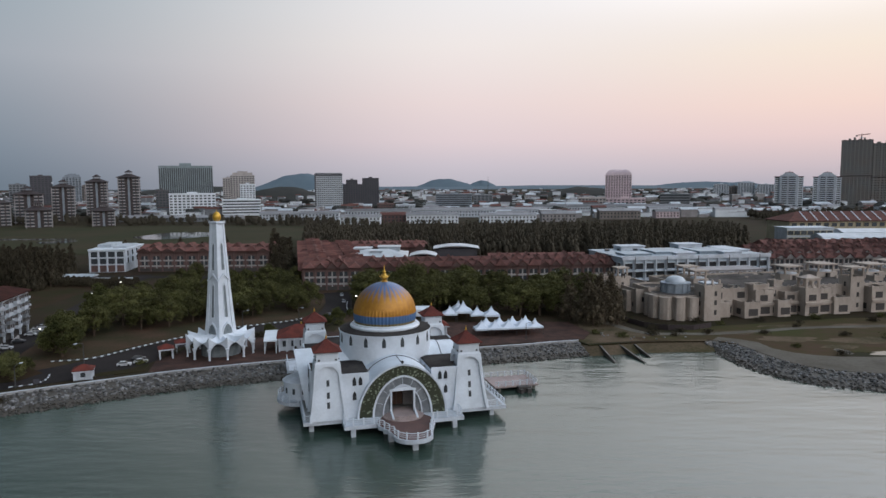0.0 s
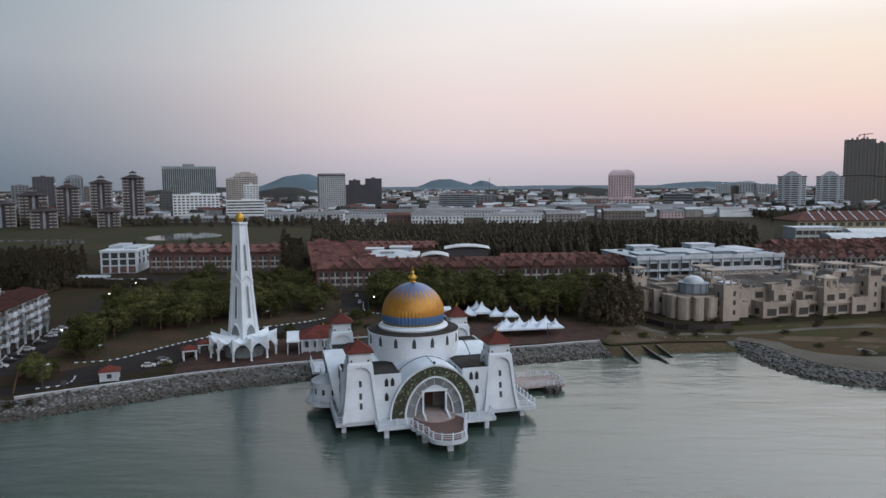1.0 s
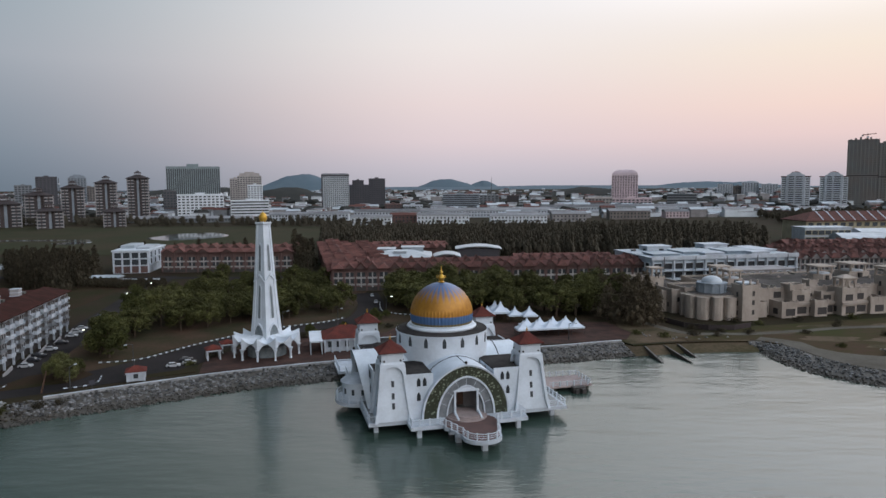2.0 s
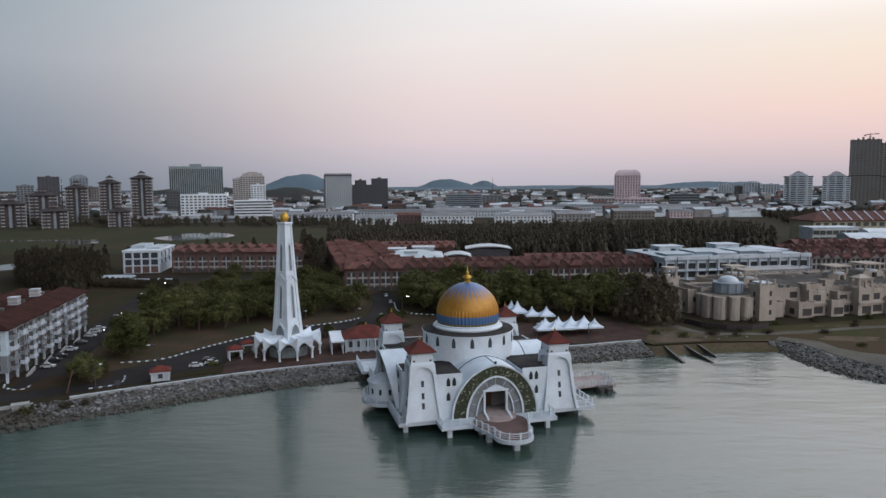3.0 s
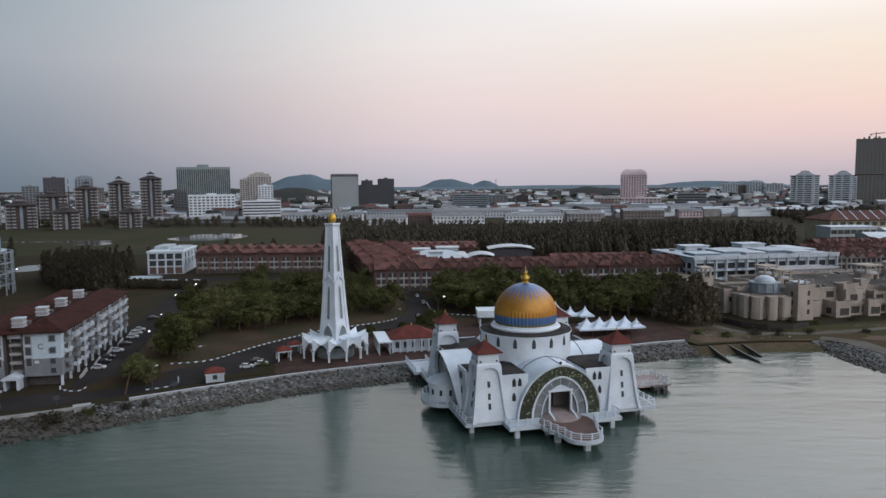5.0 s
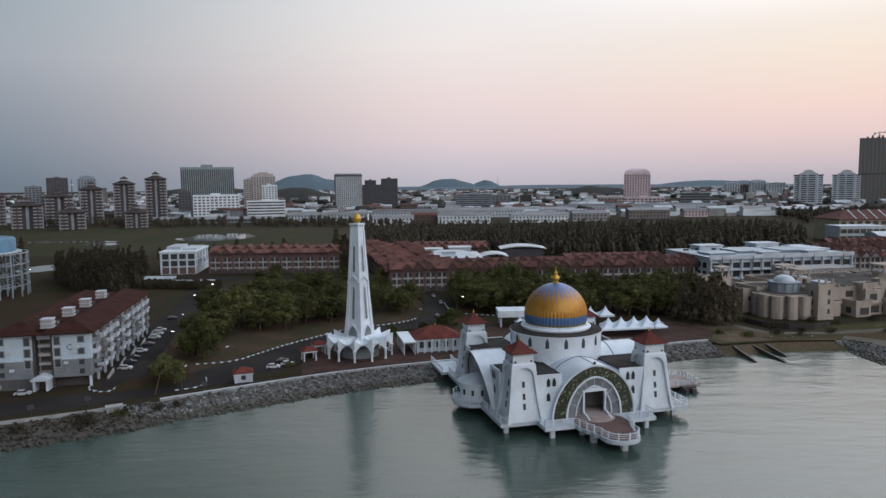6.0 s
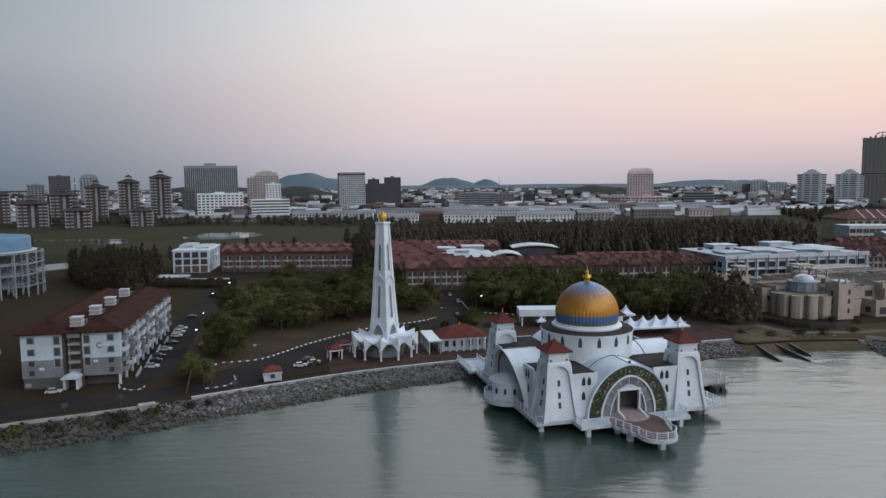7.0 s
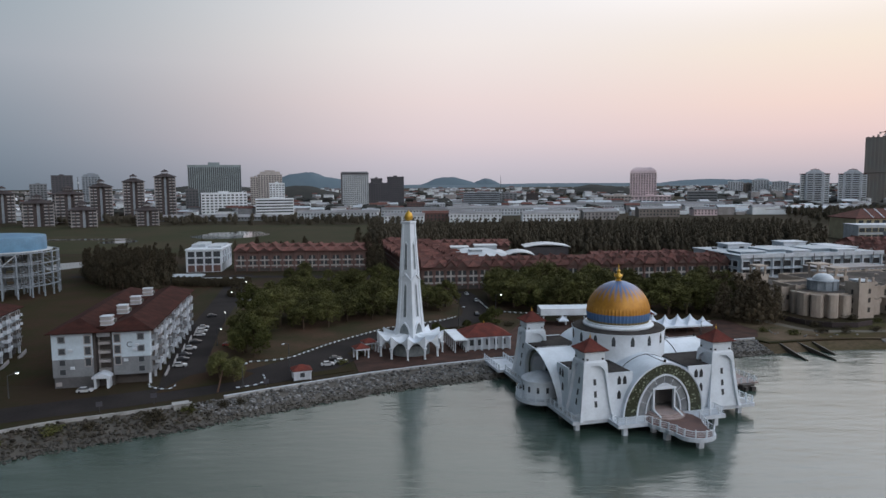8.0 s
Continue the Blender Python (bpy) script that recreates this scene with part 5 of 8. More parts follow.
def twin(x, y, hw, h):
    th = thing("twin_tower", "pale apartment tower with a curved cap and red eaves", "building", x + math.sin(math.atan2(x, y)) * hw, y + hw, GZ, -math.degrees(math.atan2(x, y)), "twin towers")
    hb = h - 6
    for s, dd in ((-1, 0.8), (1, 0.8)):
        part("wing", G().box(min(s * hw, s * hw * 0.28), max(s * hw, s * hw * 0.28), -hw * dd, hw * dd, 0, hb - 3), M["bright"], th)
    part("core", G().box(-hw * 0.62, hw * 0.62, -hw * 0.95, hw * 0.95, 0, hb), M["white_b"], th)
    g, b = G(), G()
    n = int(hb / 3.1)
    for j in range(n):
        z = 1 + j * (hb - 3) / n
        for cx, w in ((-0.82, 0.26), (0.82, 0.26), (0.24, 0.46), (-0.3, 0.36)):
            yy = -hw * (0.8 if abs(cx) > 0.5 else 0.95)
            g.box(cx * hw - w * hw / 2, cx * hw + w * hw / 2, yy - 0.1, yy + 0.1, z + 1.0, z + 2.4)
        for cx in (-0.98, -0.66, 0.66, 0.98):
            b.box(cx * hw - 0.25, cx * hw + 0.25, -hw * 0.8 - 0.5, -hw * 0.8, z, z + 3.0)
        b.box(-hw * 0.45, -hw * 0.12, -hw * 0.95 - 0.9, -hw * 0.95, z, z + 0.8)
        b.box(hw * 0.02, hw * 0.45, -hw * 0.95 - 0.9, -hw * 0.95, z, z + 0.8)
    part("window", g, M["glass"], th, "dark window rows", kind="stuff")
    part("balcony", b, M["white"], th, "white balcony fronts", kind="stuff")
    part("eave", G().box(-hw * 1.05, hw * 1.05, -hw * 0.88, hw * 0.88, hb - 3, hb - 2.2), M["tile_old"], th, "red-brown eaves")
    part("cap", G().rings([[(hw * 0.46 * math.cos(math.pi * i / 10), yy, hb + 3.6 * math.sin(math.pi * i / 10)) for i in range(11)] + [(0, yy, hb - 0.3)] for yy in (-hw * 0.9, hw * 0.9)]), M["white_b"], th, smooth=40)
    part("cap_roof", G().hip(-hw * 0.25, hw * 0.25, -hw * 0.5, hw * 0.5, hb + 3.5, 1.4, 1.0, 0.3), M["tile_old"], th)
    return th


M["shop_white"] = mat("weathered_cream_trim", (0.33, 0.32, 0.31), (0.24, 0.23, 0.22), 0.85, 0.3, 8, 0.1)
SHOP_WIN = window_mesh(2.9, 1.65, M["redwall"], M["glass"])


def shop_row(label, x, y, turn, n, bw, d, h, wall="redwall", roof="tile_old", floors=(2.0, 4.4), gables=True, windows=True, group="shophouses", rise=2.6):
    """A terrace of shophouses under staggered cross gables; local x runs along the front, y back."""
    th = thing("shophouse_row", label, "building", x, y, GZ, turn, group)
    w = n * bw
    r = random.Random(n * 31 + int(abs(x)))
    part("wall", G().box(0, w, 0, d, 0, h), M[wall], th)
    part("roof", G().gable(-0.5, w + 0.5, -0.9, d + 0.9, h, rise, "x"), M[roof], th)
    # flat dark strip paints the arcade's shade on the wall
    part("arcade", G().box(0.35, w - 0.35, -0.06, 0.1, 0.1, 1.5), M["dark"], th, "dark strip with the ground-floor arcade's shade in its colour")
    k, dp = bw * 0.5, d * 0.52
    front = G()
    front.slot = 0
    front.add([(-k, -1.3, 0), (0, -1.3, 1.75), (k, -1.3, 0), (k, -1.3, -0.16), (0, -1.3, 1.57), (-k, -1.3, -0.16), (-k, dp, 0.0), (0, dp, 1.75), (k, dp, 0.0)],
              [(0, 1, 4, 5), (1, 2, 3, 4), (0, 6, 7, 1), (1, 7, 8, 2), (6, 8, 7)])
    front.slot = 1
    front.add([(-k * 0.9, -0.95, -0.2), (k * 0.9, -0.95, -0.2), (0, -0.95, 1.5)], [(0, 1, 2)])
    front.box(-0.3, 0.3, -1.02, -0.93, 0.1, 0.7)
    gable = front.mesh("gable_roof", [M[roof], M[wall]])
    hipped = G().hip(-k * 0.96, k * 0.96, -1.1, dp, 0, 1.7, 0.1, 0.16).mesh("hip_roof", M[roof])
    col = G().box(-0.25, 0.25, -0.5, 0.02, 0, h).mesh("pier", M[wall])
    fl, up = floors
    cross = G().box(-0.22, 0.22, -0.16, 0.05, fl - 1.3, up + 1.65).box(-bw * 0.42, bw * 0.42, -0.18, -0.02, up - 0.62, up + 0.02).box(-bw * 0.42, bw * 0.42, -0.18, -0.02, fl - 0.62, fl + 0.02).mesh("window_cross", M["shop_white"])
    for i in range(n):
        cx = (i + 0.5) * bw
        if gables:
            s = r.choice((0.8, 1.0, 1.0, 1.25))
            part("gable_roof", gable if r.random() < 0.75 else hipped, None, th, at=pose(cx, 0, h - 0.04) @ Matrix.Diagonal((1, 1, s, 1)))
            part("rear_roof", gable if r.random() < 0.75 else hipped, None, th, at=pose(cx + bw * 0.5, d * 0.30, h + rise * 0.42) @ Matrix.Diagonal((0.96, 0.8, r.choice((0.8, 1.0, 1.2)), 1)))
            if i % 2:
                part("rear_roof", gable, None, th, at=pose(cx, d, h - 0.04, 0, 0, 180) @ Matrix.Diagonal((1, 1, s, 1)))
        if windows:
            part("window_cross", cross, None, th, "white window cross", at=pose(cx, -0.02, 0))
            for z in floors:
                window(SHOP_WIN, th, pose(cx, -0.02, z + 0.02))
        part("pier", col, None, th, at=pose(i * bw, 0, 0))
    return th


# ---- red-roofed shophouses ----
shop_row("three-storey brick-red shophouses with gabled clay roofs", -129.1, 292, 0.5, 11, 5.0, 15, 8.7, floors=(2.7, 5.0), rise=2.4)
shop_row("long red-roofed shophouse terrace behind the grove", -48.5, 237, 4.2, 28, 3.9, 14, 8.0, floors=(2.6, 4.9))
shop_row("red-roofed side terrace slanting away from the grove", -73.5, 352, -78, 26, 4.45, 13, 6.8)
shop_row("inner red-roofed terrace of the market court", -57.5, 346, -78, 20, 4.45, 13, 6.2, windows=False)
shop_row("second red-roofed terrace behind the white roofs", -44.0, 330, 1, 9, 3.8, 14, 6.4, windows=False)
shop_row("rear red-roofed terrace below the dark trees", 18, 268, 3, 10, 3.8, 14, 6.4, windows=False)
shop_row("red-roofed terrace with cream upper floors", 118.3, 272, 1, 26, 3.9, 15, 6.8, "dusty")
shop_row("red-roofed terrace in the next street", 145.7, 312, 1, 30, 3.9, 15, 7.4)
shop_row("red-roofed terrace at the edge of the estate", 129.1, 292, 1, 26, 3.9, 14, 7.0, windows=False)
# grey-blue estate roofs beyond
for k, (x, y, n, h) in enumerate(((186, 334, 22, 4.6), (194, 350, 22, 6.0), (200, 366, 22, 7.2), (219, 380.5, 20, 8.6))):
    shop_row("pale blue-roofed terrace beyond the red roofs", x, y, 1, n, 3.9, 12, h, "white_b", "metal", gables=False, windows=(k == 0), rise=1.8)

# white flat-roofed corner block by the shophouses
wb = thing("corner_block", "white three-storey corner block with a flat roof", "building", -149.0, 290, GZ, 8)
part("wall", G().box(0, 14.3, 0, 27, 0, 9.2), M["white_b"], wb)
part("parapet", G().box(-0.4, 14.7, -0.4, 27.4, 9.2, 9.7), M["white"], wb)
for x0, x1, y0, y1, z in ((0.6, 6.2, 9, 24, 11.0), (8, 13.6, 5, 22, 10.5)):
    part("roof_box", G().box(x0, x1, y0, y1, 9.7, z), M["metal"], wb)
TALL = window_mesh(3.0, 2.5, M["white"], M["glass"], 0.3)
for i in range(4):
    for z in (3.4, 6.3):
        window(TALL, wb, pose(2.1 + i * 3.45, -0.02, z), "wide dark recessed window")
        window(TALL, wb, pose(14.32, 3.6 + i * 6.4, z, 0, 0, 90), "wide dark recessed window")
    part("pier", G().box(-0.3, 0.3, -0.5, 0.0, 0, 9.2), M["white_b"], wb, at=pose(0.3 + i * 3.45, 0, 0))
part("ground_floor", G().box(0.5, 13.8, -0.08, 0.1, 0.2, 2.9), M["redwall"], wb, "dull red-brown ground floor")

# low shed and garden wall below the corner block
low_shed = thing("low_shed", "low grey shed with a pale metal roof", "shed", -145.5, 258.5, GZ, 3)
part("wall", G().box(0, 13, 0, 5, 0, 2.4), M["grey_dk"], low_shed)
part("roof", G().gable(-0.4, 13.4, -0.5, 5.5, 2.4, 0.8, "x"), M["metal"], low_shed)
for i in range(4):
    part("window", G().box(1.2 + i * 3.1, 2.8 + i * 3.1, -0.05, 0.1, 0.9, 1.8), M["glass"], low_shed)
lone("low_wall", G().box(0, 15, -0.15, 0.15, 0, 1.6).box(-0.1, 15.1, -0.2, 0.2, 1.6, 1.72), M["white_b"], "low white boundary wall beside the shed", "wall", pose(-131.5, 261, GZ, 0, 0, 1))

# white sheds inside the shophouse court
shed = thing("market_roof", "pale metal roof over the market court", "building", -40.2, 274.5, GZ, 2)
part("wall", G().box(0, 25, 0, 25, 0, 7.2), M["beige"], shed)
part("roof", G().hip(0, 25, 0, 25, 7.4, 2.2, 0.6, 0.4, ridge=9), M["metal"], shed)
for x0, x1, y0, y1, z in ((3, 10, 14, 22, 9.6), (13, 22, 15, 23, 10.1), (10, 15, 6, 12, 9.3)):
    part("ridge_vent", G().box(x0, x1, y0, y1, 7.6, z).box(x0 - 0.4, x1 + 0.4, y0 - 0.4, y1 + 0.4, z, z + 0.2), M["metal"], shed)
for i in range(7):
    part("window", G().box(-0.06, 0.1, 1.5 + 3.3 * i, 3.3 + 3.3 * i, 4.4, 5.8), M["glass"], shed)
for x, y, w, z in ((-13.9, 288, 10, 6.3), (-4.2, 308, 19, 7.6)):
    arch_shed = thing("curved_roof_hall", "hall with a shallow curved pale metal roof", "building", x, y, GZ, group="curved halls")
    part("wall", G().box(0.4, w - 0.4, 0.4, 11.6, 0, z), M["slate"], arch_shed)
    part("roof", G().rings([[(-0.8 + (w + 1.6) * i / 10, yy, z + 1.9 * math.sin(math.pi * (0.12 + 0.76 * i / 10)) - 0.5) for i in range(11)] + [(-0.8 + (w + 1.6) * (1 - i / 10), yy, z - 0.75 + 1.9 * math.sin(math.pi * (0.12 + 0.76 * (1 - i / 10)))) for i in range(11)] for yy in (-1, 13)]), M["metal"], arch_shed, smooth=30)
    part("fascia_post", G().box(0.2, 0.5, -0.7, -0.4, 0, z), M["steel"], arch_shed)
    part("fascia_post", G().box(w - 0.5, w - 0.2, -0.7, -0.4, 0, z), M["steel"], arch_shed)

# large white building
big = thing("white_mall", "large white three-storey building with stepped flat roofs", "building", 61.4, 238, GZ, 9.8)
part("wall", G().box(0, 55, 0, 31, 0, 10.4), M["pale_blue"], big)
part("roof", G().box(-0.4, 55.4, -0.5, 31.4, 10.4, 10.8), M["mall_roof"], big)
for x0, x1, y0, y1, z, mk in ((9.5, 19, 23, 30, 12.3, "white_b"), (33, 42.6, 23, 30, 12.6, "white_b"), (3, 13, 5, 13, 11.3, "mall_roof"), (16, 29, 8, 20, 11.5, "mall_roof"), (32, 45, 6, 18, 11.6, "mall_roof"), (47, 54, 10, 26, 11.4, "white_b"), (20, 27, 0.4, 4, 11.8, "white_b"), (38, 45, 0.4, 4, 11.8, "white_b")):
    part("roof_block", G().box(x0, x1, y0, y1, 10.8, z).box(x0 - 0.4, x1 + 0.4, y0 - 0.4, y1 + 0.4, z, z + 0.25), M[mk], big)
for i in range(9):
    part("skylight", G().box(-0.9, 0.9, -0.35, 0.35, 0, 0.7), M["glass"], big, "small dark skylight", at=pose(4 + 5.6 * i, 23.2 + (i % 2) * 1.4, 10.8))
BW = window_mesh(3.1, 2.2, M["white"], M["dark_pane"], 0.25)
for i in range(14):
    for z in (0.5, 3.6, 6.6):
        window(BW, big, pose(2.0 + i * 3.93, -0.02, z))
        if i < 7:
            window(BW, big, pose(-0.02, 3.0 + i * 3.8, z, 0, 0, -90))
    part("pier", G().box(-0.28, 0.28, -0.8, 0.0, 0, 10.4), M["white_b"], big, at=pose(0.1 + i * 3.93, 0, 0))
    if i % 3 == 1:
        part("downpipe", G().box(-0.12, 0.12, -1.0, -0.82, 0, 11.0), M["steel"], big, "dark downpipe", at=pose(0.1 + i * 3.93, 0, 0))
part("pier", G().box(54.7, 55.2, -0.8, 0.0, 0, 10.4), M["white_b"], big)
part("canopy", G().box(-0.5, 55.5, -1.6, 0, 6.1, 6.3), M["white_b"], big)
part("canopy", G().box(-0.5, 55.5, -1.4, 0, 3.05, 3.25), M["white_b"], big)
part("parapet", G().box(-0.6, 55.6, -0.9, -0.51, 9.9, 11.3), M["white_b"], big)
FWIN_L = window_mesh(1.7, 2.2, M["white"], M["glass"])
low = thing("white_annex", "low white annex with square dark windows", "building", 82.5, 225.0, GZ, 11)
part("wall", G().box(0, 24, 0, 9, 0, 7.6).box(-0.4, 24.4, -0.4, 9.4, 7.6, 7.95), M["dusty"], low)
for i in range(7):
    for z in (1.6, 5.0):
        window(FWIN_L, low, pose(1.9 + i * 3.35, -0.02, z))

# yellow-trimmed building with a striped red roof
yb = thing("striped_roof_block", "pale yellow block under a red roof with white stripes", "building", 204.5, 411.2, GZ, 3)
part("wall", G().box(0, 90, 0, 26, 0, 13.2), M["yellow"], yb)
part("roof", G().hip(0, 90, 0, 26, 13.3, 5.0, 1.0, 0.5, ridge=12), M["tile_old"], yb)
stripe = G().beam((0, -0.9, 13.55), (3.0, 12.6, 18.3), 0.6, 0.25).mesh("roof_stripe", M["white_b"])
for i in range(11):
    part("roof_stripe", stripe, None, yb, "white roof stripe", at=pose(10 + i * 6.5, 0, 0))
YW = window_mesh(3.4, 2.4, M["yellow"], M["glass"], 0.3)
for i in range(18):
    for z in (1.5, 5.6, 9.7):
        window(YW, yb, pose(2.8 + i * 4.9, -0.02, z))
yl = thing("white_terrace", "white terrace with tall dark openings", "building", 190, 384.6, GZ, 1)
part("wall", G().box(0, 26, 0, 14, 0, 10.6).box(-0.4, 26.4, -0.4, 14.4, 10.6, 11.1), M["white_b"], yl)
for i in range(7):
    for z in (3.2, 7.0):
        window(YW, yl, pose(2.0 + i * 3.65, -0.02, z))

# ---- unfinished cream fort-like complex ----
fort = thing("cream_complex", "unfinished cream complex with bastion, towers and stained flat roofs", "building", 63.4, 189.9, GZ, 11.5)
DK_WIN = G().box(-0.35, 0.35, -0.06, 0.12, 0, 1.3).mesh("window", M["dark"])
# thin dark panels paint the shade of unglazed openings
OPEN = G().box(-1.4, 1.4, -0.06, 0.12, 0, 1.9).mesh("opening", M["dark"])
OPEN2 = G().box(-1.15, 1.15, -0.06, 0.12, 0, 1.7).mesh("opening", M["dark"])
BR = 7.4
part("bastion", G().lathe([(BR - 1.0, 0), (BR - 1.0, 5.9), (BR - 0.7, 6.0), (BR - 0.7, 6.5)], 24), M["cream"], fort, "round cream bastion wall")
part("bastion_roof", G().lathe([(BR - 0.9, 6.504), (BR - 0.9, 6.55)], 24), M["cream_roof"], fort, "stained bastion terrace")
LOBE = G().rings([[(x, y, z) for x, y in ((-1.55, 0.9), (-1.5, -0.35), (-1.05, -0.75), (0, -0.9), (1.05, -0.75), (1.5, -0.35), (1.55, 0.9))] for z in (-0.1, 5.7)]).rings([[(x * 1.05, y * 1.05, z) for x, y in ((-1.55, 0.9), (-1.5, -0.35), (-1.05, -0.75), (0, -0.9), (1.05, -0.75), (1.5, -0.35), (1.55, 0.9))] for z in (5.7, 6.25)]).mesh("lobe", M["cream"])
for k in range(12):
    a = -110 + 30 * k
    part("lobe", LOBE, None, fort, "projecting cream wall lobe", at=pose(BR * math.cos(math.radians(a)), BR * math.sin(math.radians(a)), 0, 0, 0, a + 90) @ Matrix.Diagonal((1 if k % 3 else 0.82, 1, 1 - 0.03 * (k % 2), 1)))
part("gap_window", DK_WIN, None, fort, at=pose(0.6, -BR + 0.75, 2.6))
part("drum", G().lathe([(3.8, 5.5), (3.8, 8.9), (4.1, 9.0), (4.1, 9.3)], 12), M["dusty_blue"], fort, "pale blue-grey drum")
for k in range(12):
    a = math.tau * k / 12
    part("drum_pier", G().box(-0.14, 0.14, -0.2, 0.1, 6.4, 9.1), M["bluegrey"], fort, at=pose(3.8 * math.cos(a), 3.8 * math.sin(a), 0, 0, 0, math.degrees(a) + 90))
part("dome", G().lathe([(2.75, 9.3), (2.75, 9.5), (2.5, 10.05), (2.0, 10.55), (1.2, 10.9), (0.5, 11.03), (0.1, 11.05)], 24), M["metal"], fort, "pale shallow dome", smooth=50)


def fort_box(name, x0, x1, y0, y1, h, parapet=0.6, label="", z0=0.0):
    ob = part(name, G().box(x0, x1, y0, y1, z0, h), M["cream"], fort, label)
    p = G()
    for a, b, c, d in ((x0 - 0.12, x1 + 0.12, y0 - 0.12, y0 + 0.2), (x0 - 0.12, x1 + 0.12, y1 - 0.2, y1 + 0.12), (x0 - 0.12, x0 + 0.2, y0 + 0.2, y1 - 0.2), (x1 - 0.2, x1 + 0.12, y0 + 0.2, y1 - 0.2)):
        p.box(a, b, c, d, h - 0.15, h + parapet)
    part("parapet", p, M["cream"], ob)
    n = max(1, int((x1 - x0) / 2.2))
    for i in range(n + 1):
        xx = x0 + (x1 - x0) * i / n
        part("parapet_post", G().box(xx - 0.24, xx + 0.24, y0 - 0.2, y0 + 0.28, h - 0.2, h + parapet + 0.3), M["cream"], ob)
    part("roof", G().box(x0 + 0.2, x1 - 0.2, y0 + 0.2, y1 - 0.2, h, h + 0.05), M["cream_roof"], ob, "stained grey roof")
    return ob


def pergola(x, y, z, s, base=1.7, h=2.6, round_base=False):
    """A roof room with a pale cap and an open frame of posts under a flat slab."""
    k = part("roof_room", G().lathe([(s * 1.25, z), (s * 1.25, z + base)], 8, x, y, math.pi / 8) if round_base else G().box(x - s * 1.2, x + s * 1.2, y - s, y + s, z, z + base), M["cream"], fort, "cream roof room")
    part("cap", G().lathe([(s * 1.0, z + base), (s * 1.0, z + base + 0.3), (s * 0.4, z + base + 0.4)], 12, x, y), M["white_b"], k, "pale round cap")
    for sx in (-1, 1):
        for sy in (-1, 1):
            part("post", G().box(x + sx * s * 0.85 - 0.22, x + sx * s * 0.85 + 0.22, y + sy * s * 0.8 - 0.22, y + sy * s * 0.8 + 0.22, z + base, z + base + h), M["cream"], k)
    part("slab", G().box(x - s * 1.15, x + s * 1.15, y - s * 1.1, y + s * 1.1, z + base + h, z + base + h + 0.4), M["cream"], k, "flat slab on posts")
    part("opening", G().box(x - 0.5, x + 0.5, y - s * 1.25 - 0.04, y - s * 0.9, z + 0.1, z + 1.4), M["dark"], k)


# square stair tower beside the bastion
tw = fort_box("tower", 3.0, 7.8, -9.6, -4.6, 9.2, 0.35, "cream square tower")
part("tower_cap", G().box(3.6, 7.2, -9.0, -5.2, 9.7, 10.1), M["white_b"], tw, "pale tower cap")
for xx in (3.3, 5.4, 7.5):
    part("post", G().box(xx - 0.2, xx + 0.2, -9.4, -9.0, 9.5, 10.9), M["cream"], tw)
for z in (1.6, 4.2, 6.6):
    part("window", DK_WIN, None, tw, at=pose(6.2, -9.62, z))
    part("window", DK_WIN, None, tw, at=pose(2.98, -7.3, z - 0.4, 0, 0, -90))
# long upper storey with stepped roofs
main = fort_box("upper_wing", 6.0, 104, -3.5, 26, 7.0, 0.5, "long cream upper storey")
for x0, x1, y0, y1, z in ((19.8, 24.2, -6.2, -2.4, 8.3), (30, 32.6, -1, 2, 8.4), (66, 69, 2, 6, 8.2)):
    fort_box("roof_step", x0, x1, y0, y1, z, 0.4, "low stained roof step", 6.9)
for i, (x0, x1, dep, hh) in enumerate(((9.0, 13.0, 2.6, 3.5), (15.6, 20.2, 5.2, 3.7), (20.2, 25.7, 3.2, 6.4), (25.7, 29.6, 5.2, 3.8), (29.6, 33.6, 2.8, 5.6), (33.8, 38.5, 5.6, 6.9), (38.5, 43.2, 4.2, 6.5), (43.2, 48.3, 5.3, 4.0), (55.2, 60.2, 5.3, 6.6), (62, 66.6, 5.0, 3.9), (67, 72, 4.0, 6.6), (74, 79, 5.4, 4.0), (80, 85, 4.2, 6.8), (88, 93, 5.2, 4.0))):
    b = fort_box("bay", x0, x1, -3.5 - dep, -3.4, hh, 0.7, "projecting cream bay")
    mid = (x0 + x1) / 2
    if dep > 2.7:
        part("opening", OPEN, None, b, "dark panel with an unglazed opening's shade in its colour", at=pose(mid + 0.3, -3.5 - dep - 0.02, 0.6))
    if hh > 5.5:
        part("opening", OPEN2, None, b, at=pose(mid - 0.2, -3.5 - dep - 0.02, 4.1))
        part("ledge", G().box(x0 - 0.1, x1 + 0.1, -3.5 - dep - 0.5, -3.5 - dep, 3.0, 3.7), M["cream"], b)
    else:
        part("opening", OPEN2, None, main, at=pose(mid, -3.52, 4.7))
    part("opening", OPEN2, None, main, at=pose(x1 + 0.9, -3.52, 0.7))
    part("opening", G().box(-0.9, 0.9, -0.06, 0.12, 0, 1.6), M["dark"], b, at=pose(x0 - 0.02, -3.5 - dep / 2, 0.8, 0, 0, -90))
# tall square tower with an open top
tt = fort_box("tower", 50.2, 54.6, -6.5, -2.0, 9.6, 0.4, "tall cream square tower")
for z in (1.2, 4.2, 7.0):
    part("window", DK_WIN, None, tt, at=pose(52.6, -6.52, z))
    part("window", DK_WIN, None, tt, at=pose(50.18, -4.4, z, 0, 0, -90))
for sx in (50.5, 54.3):
    for sy in (-6.2, -2.3):
        part("post", G().box(sx - 0.25, sx + 0.25, sy - 0.25, sy + 0.25, 9.6, 12.2), M["cream"], tt)
part("slab", G().box(49.9, 54.9, -6.8, -1.7, 12.2, 12.6), M["cream"], tt)
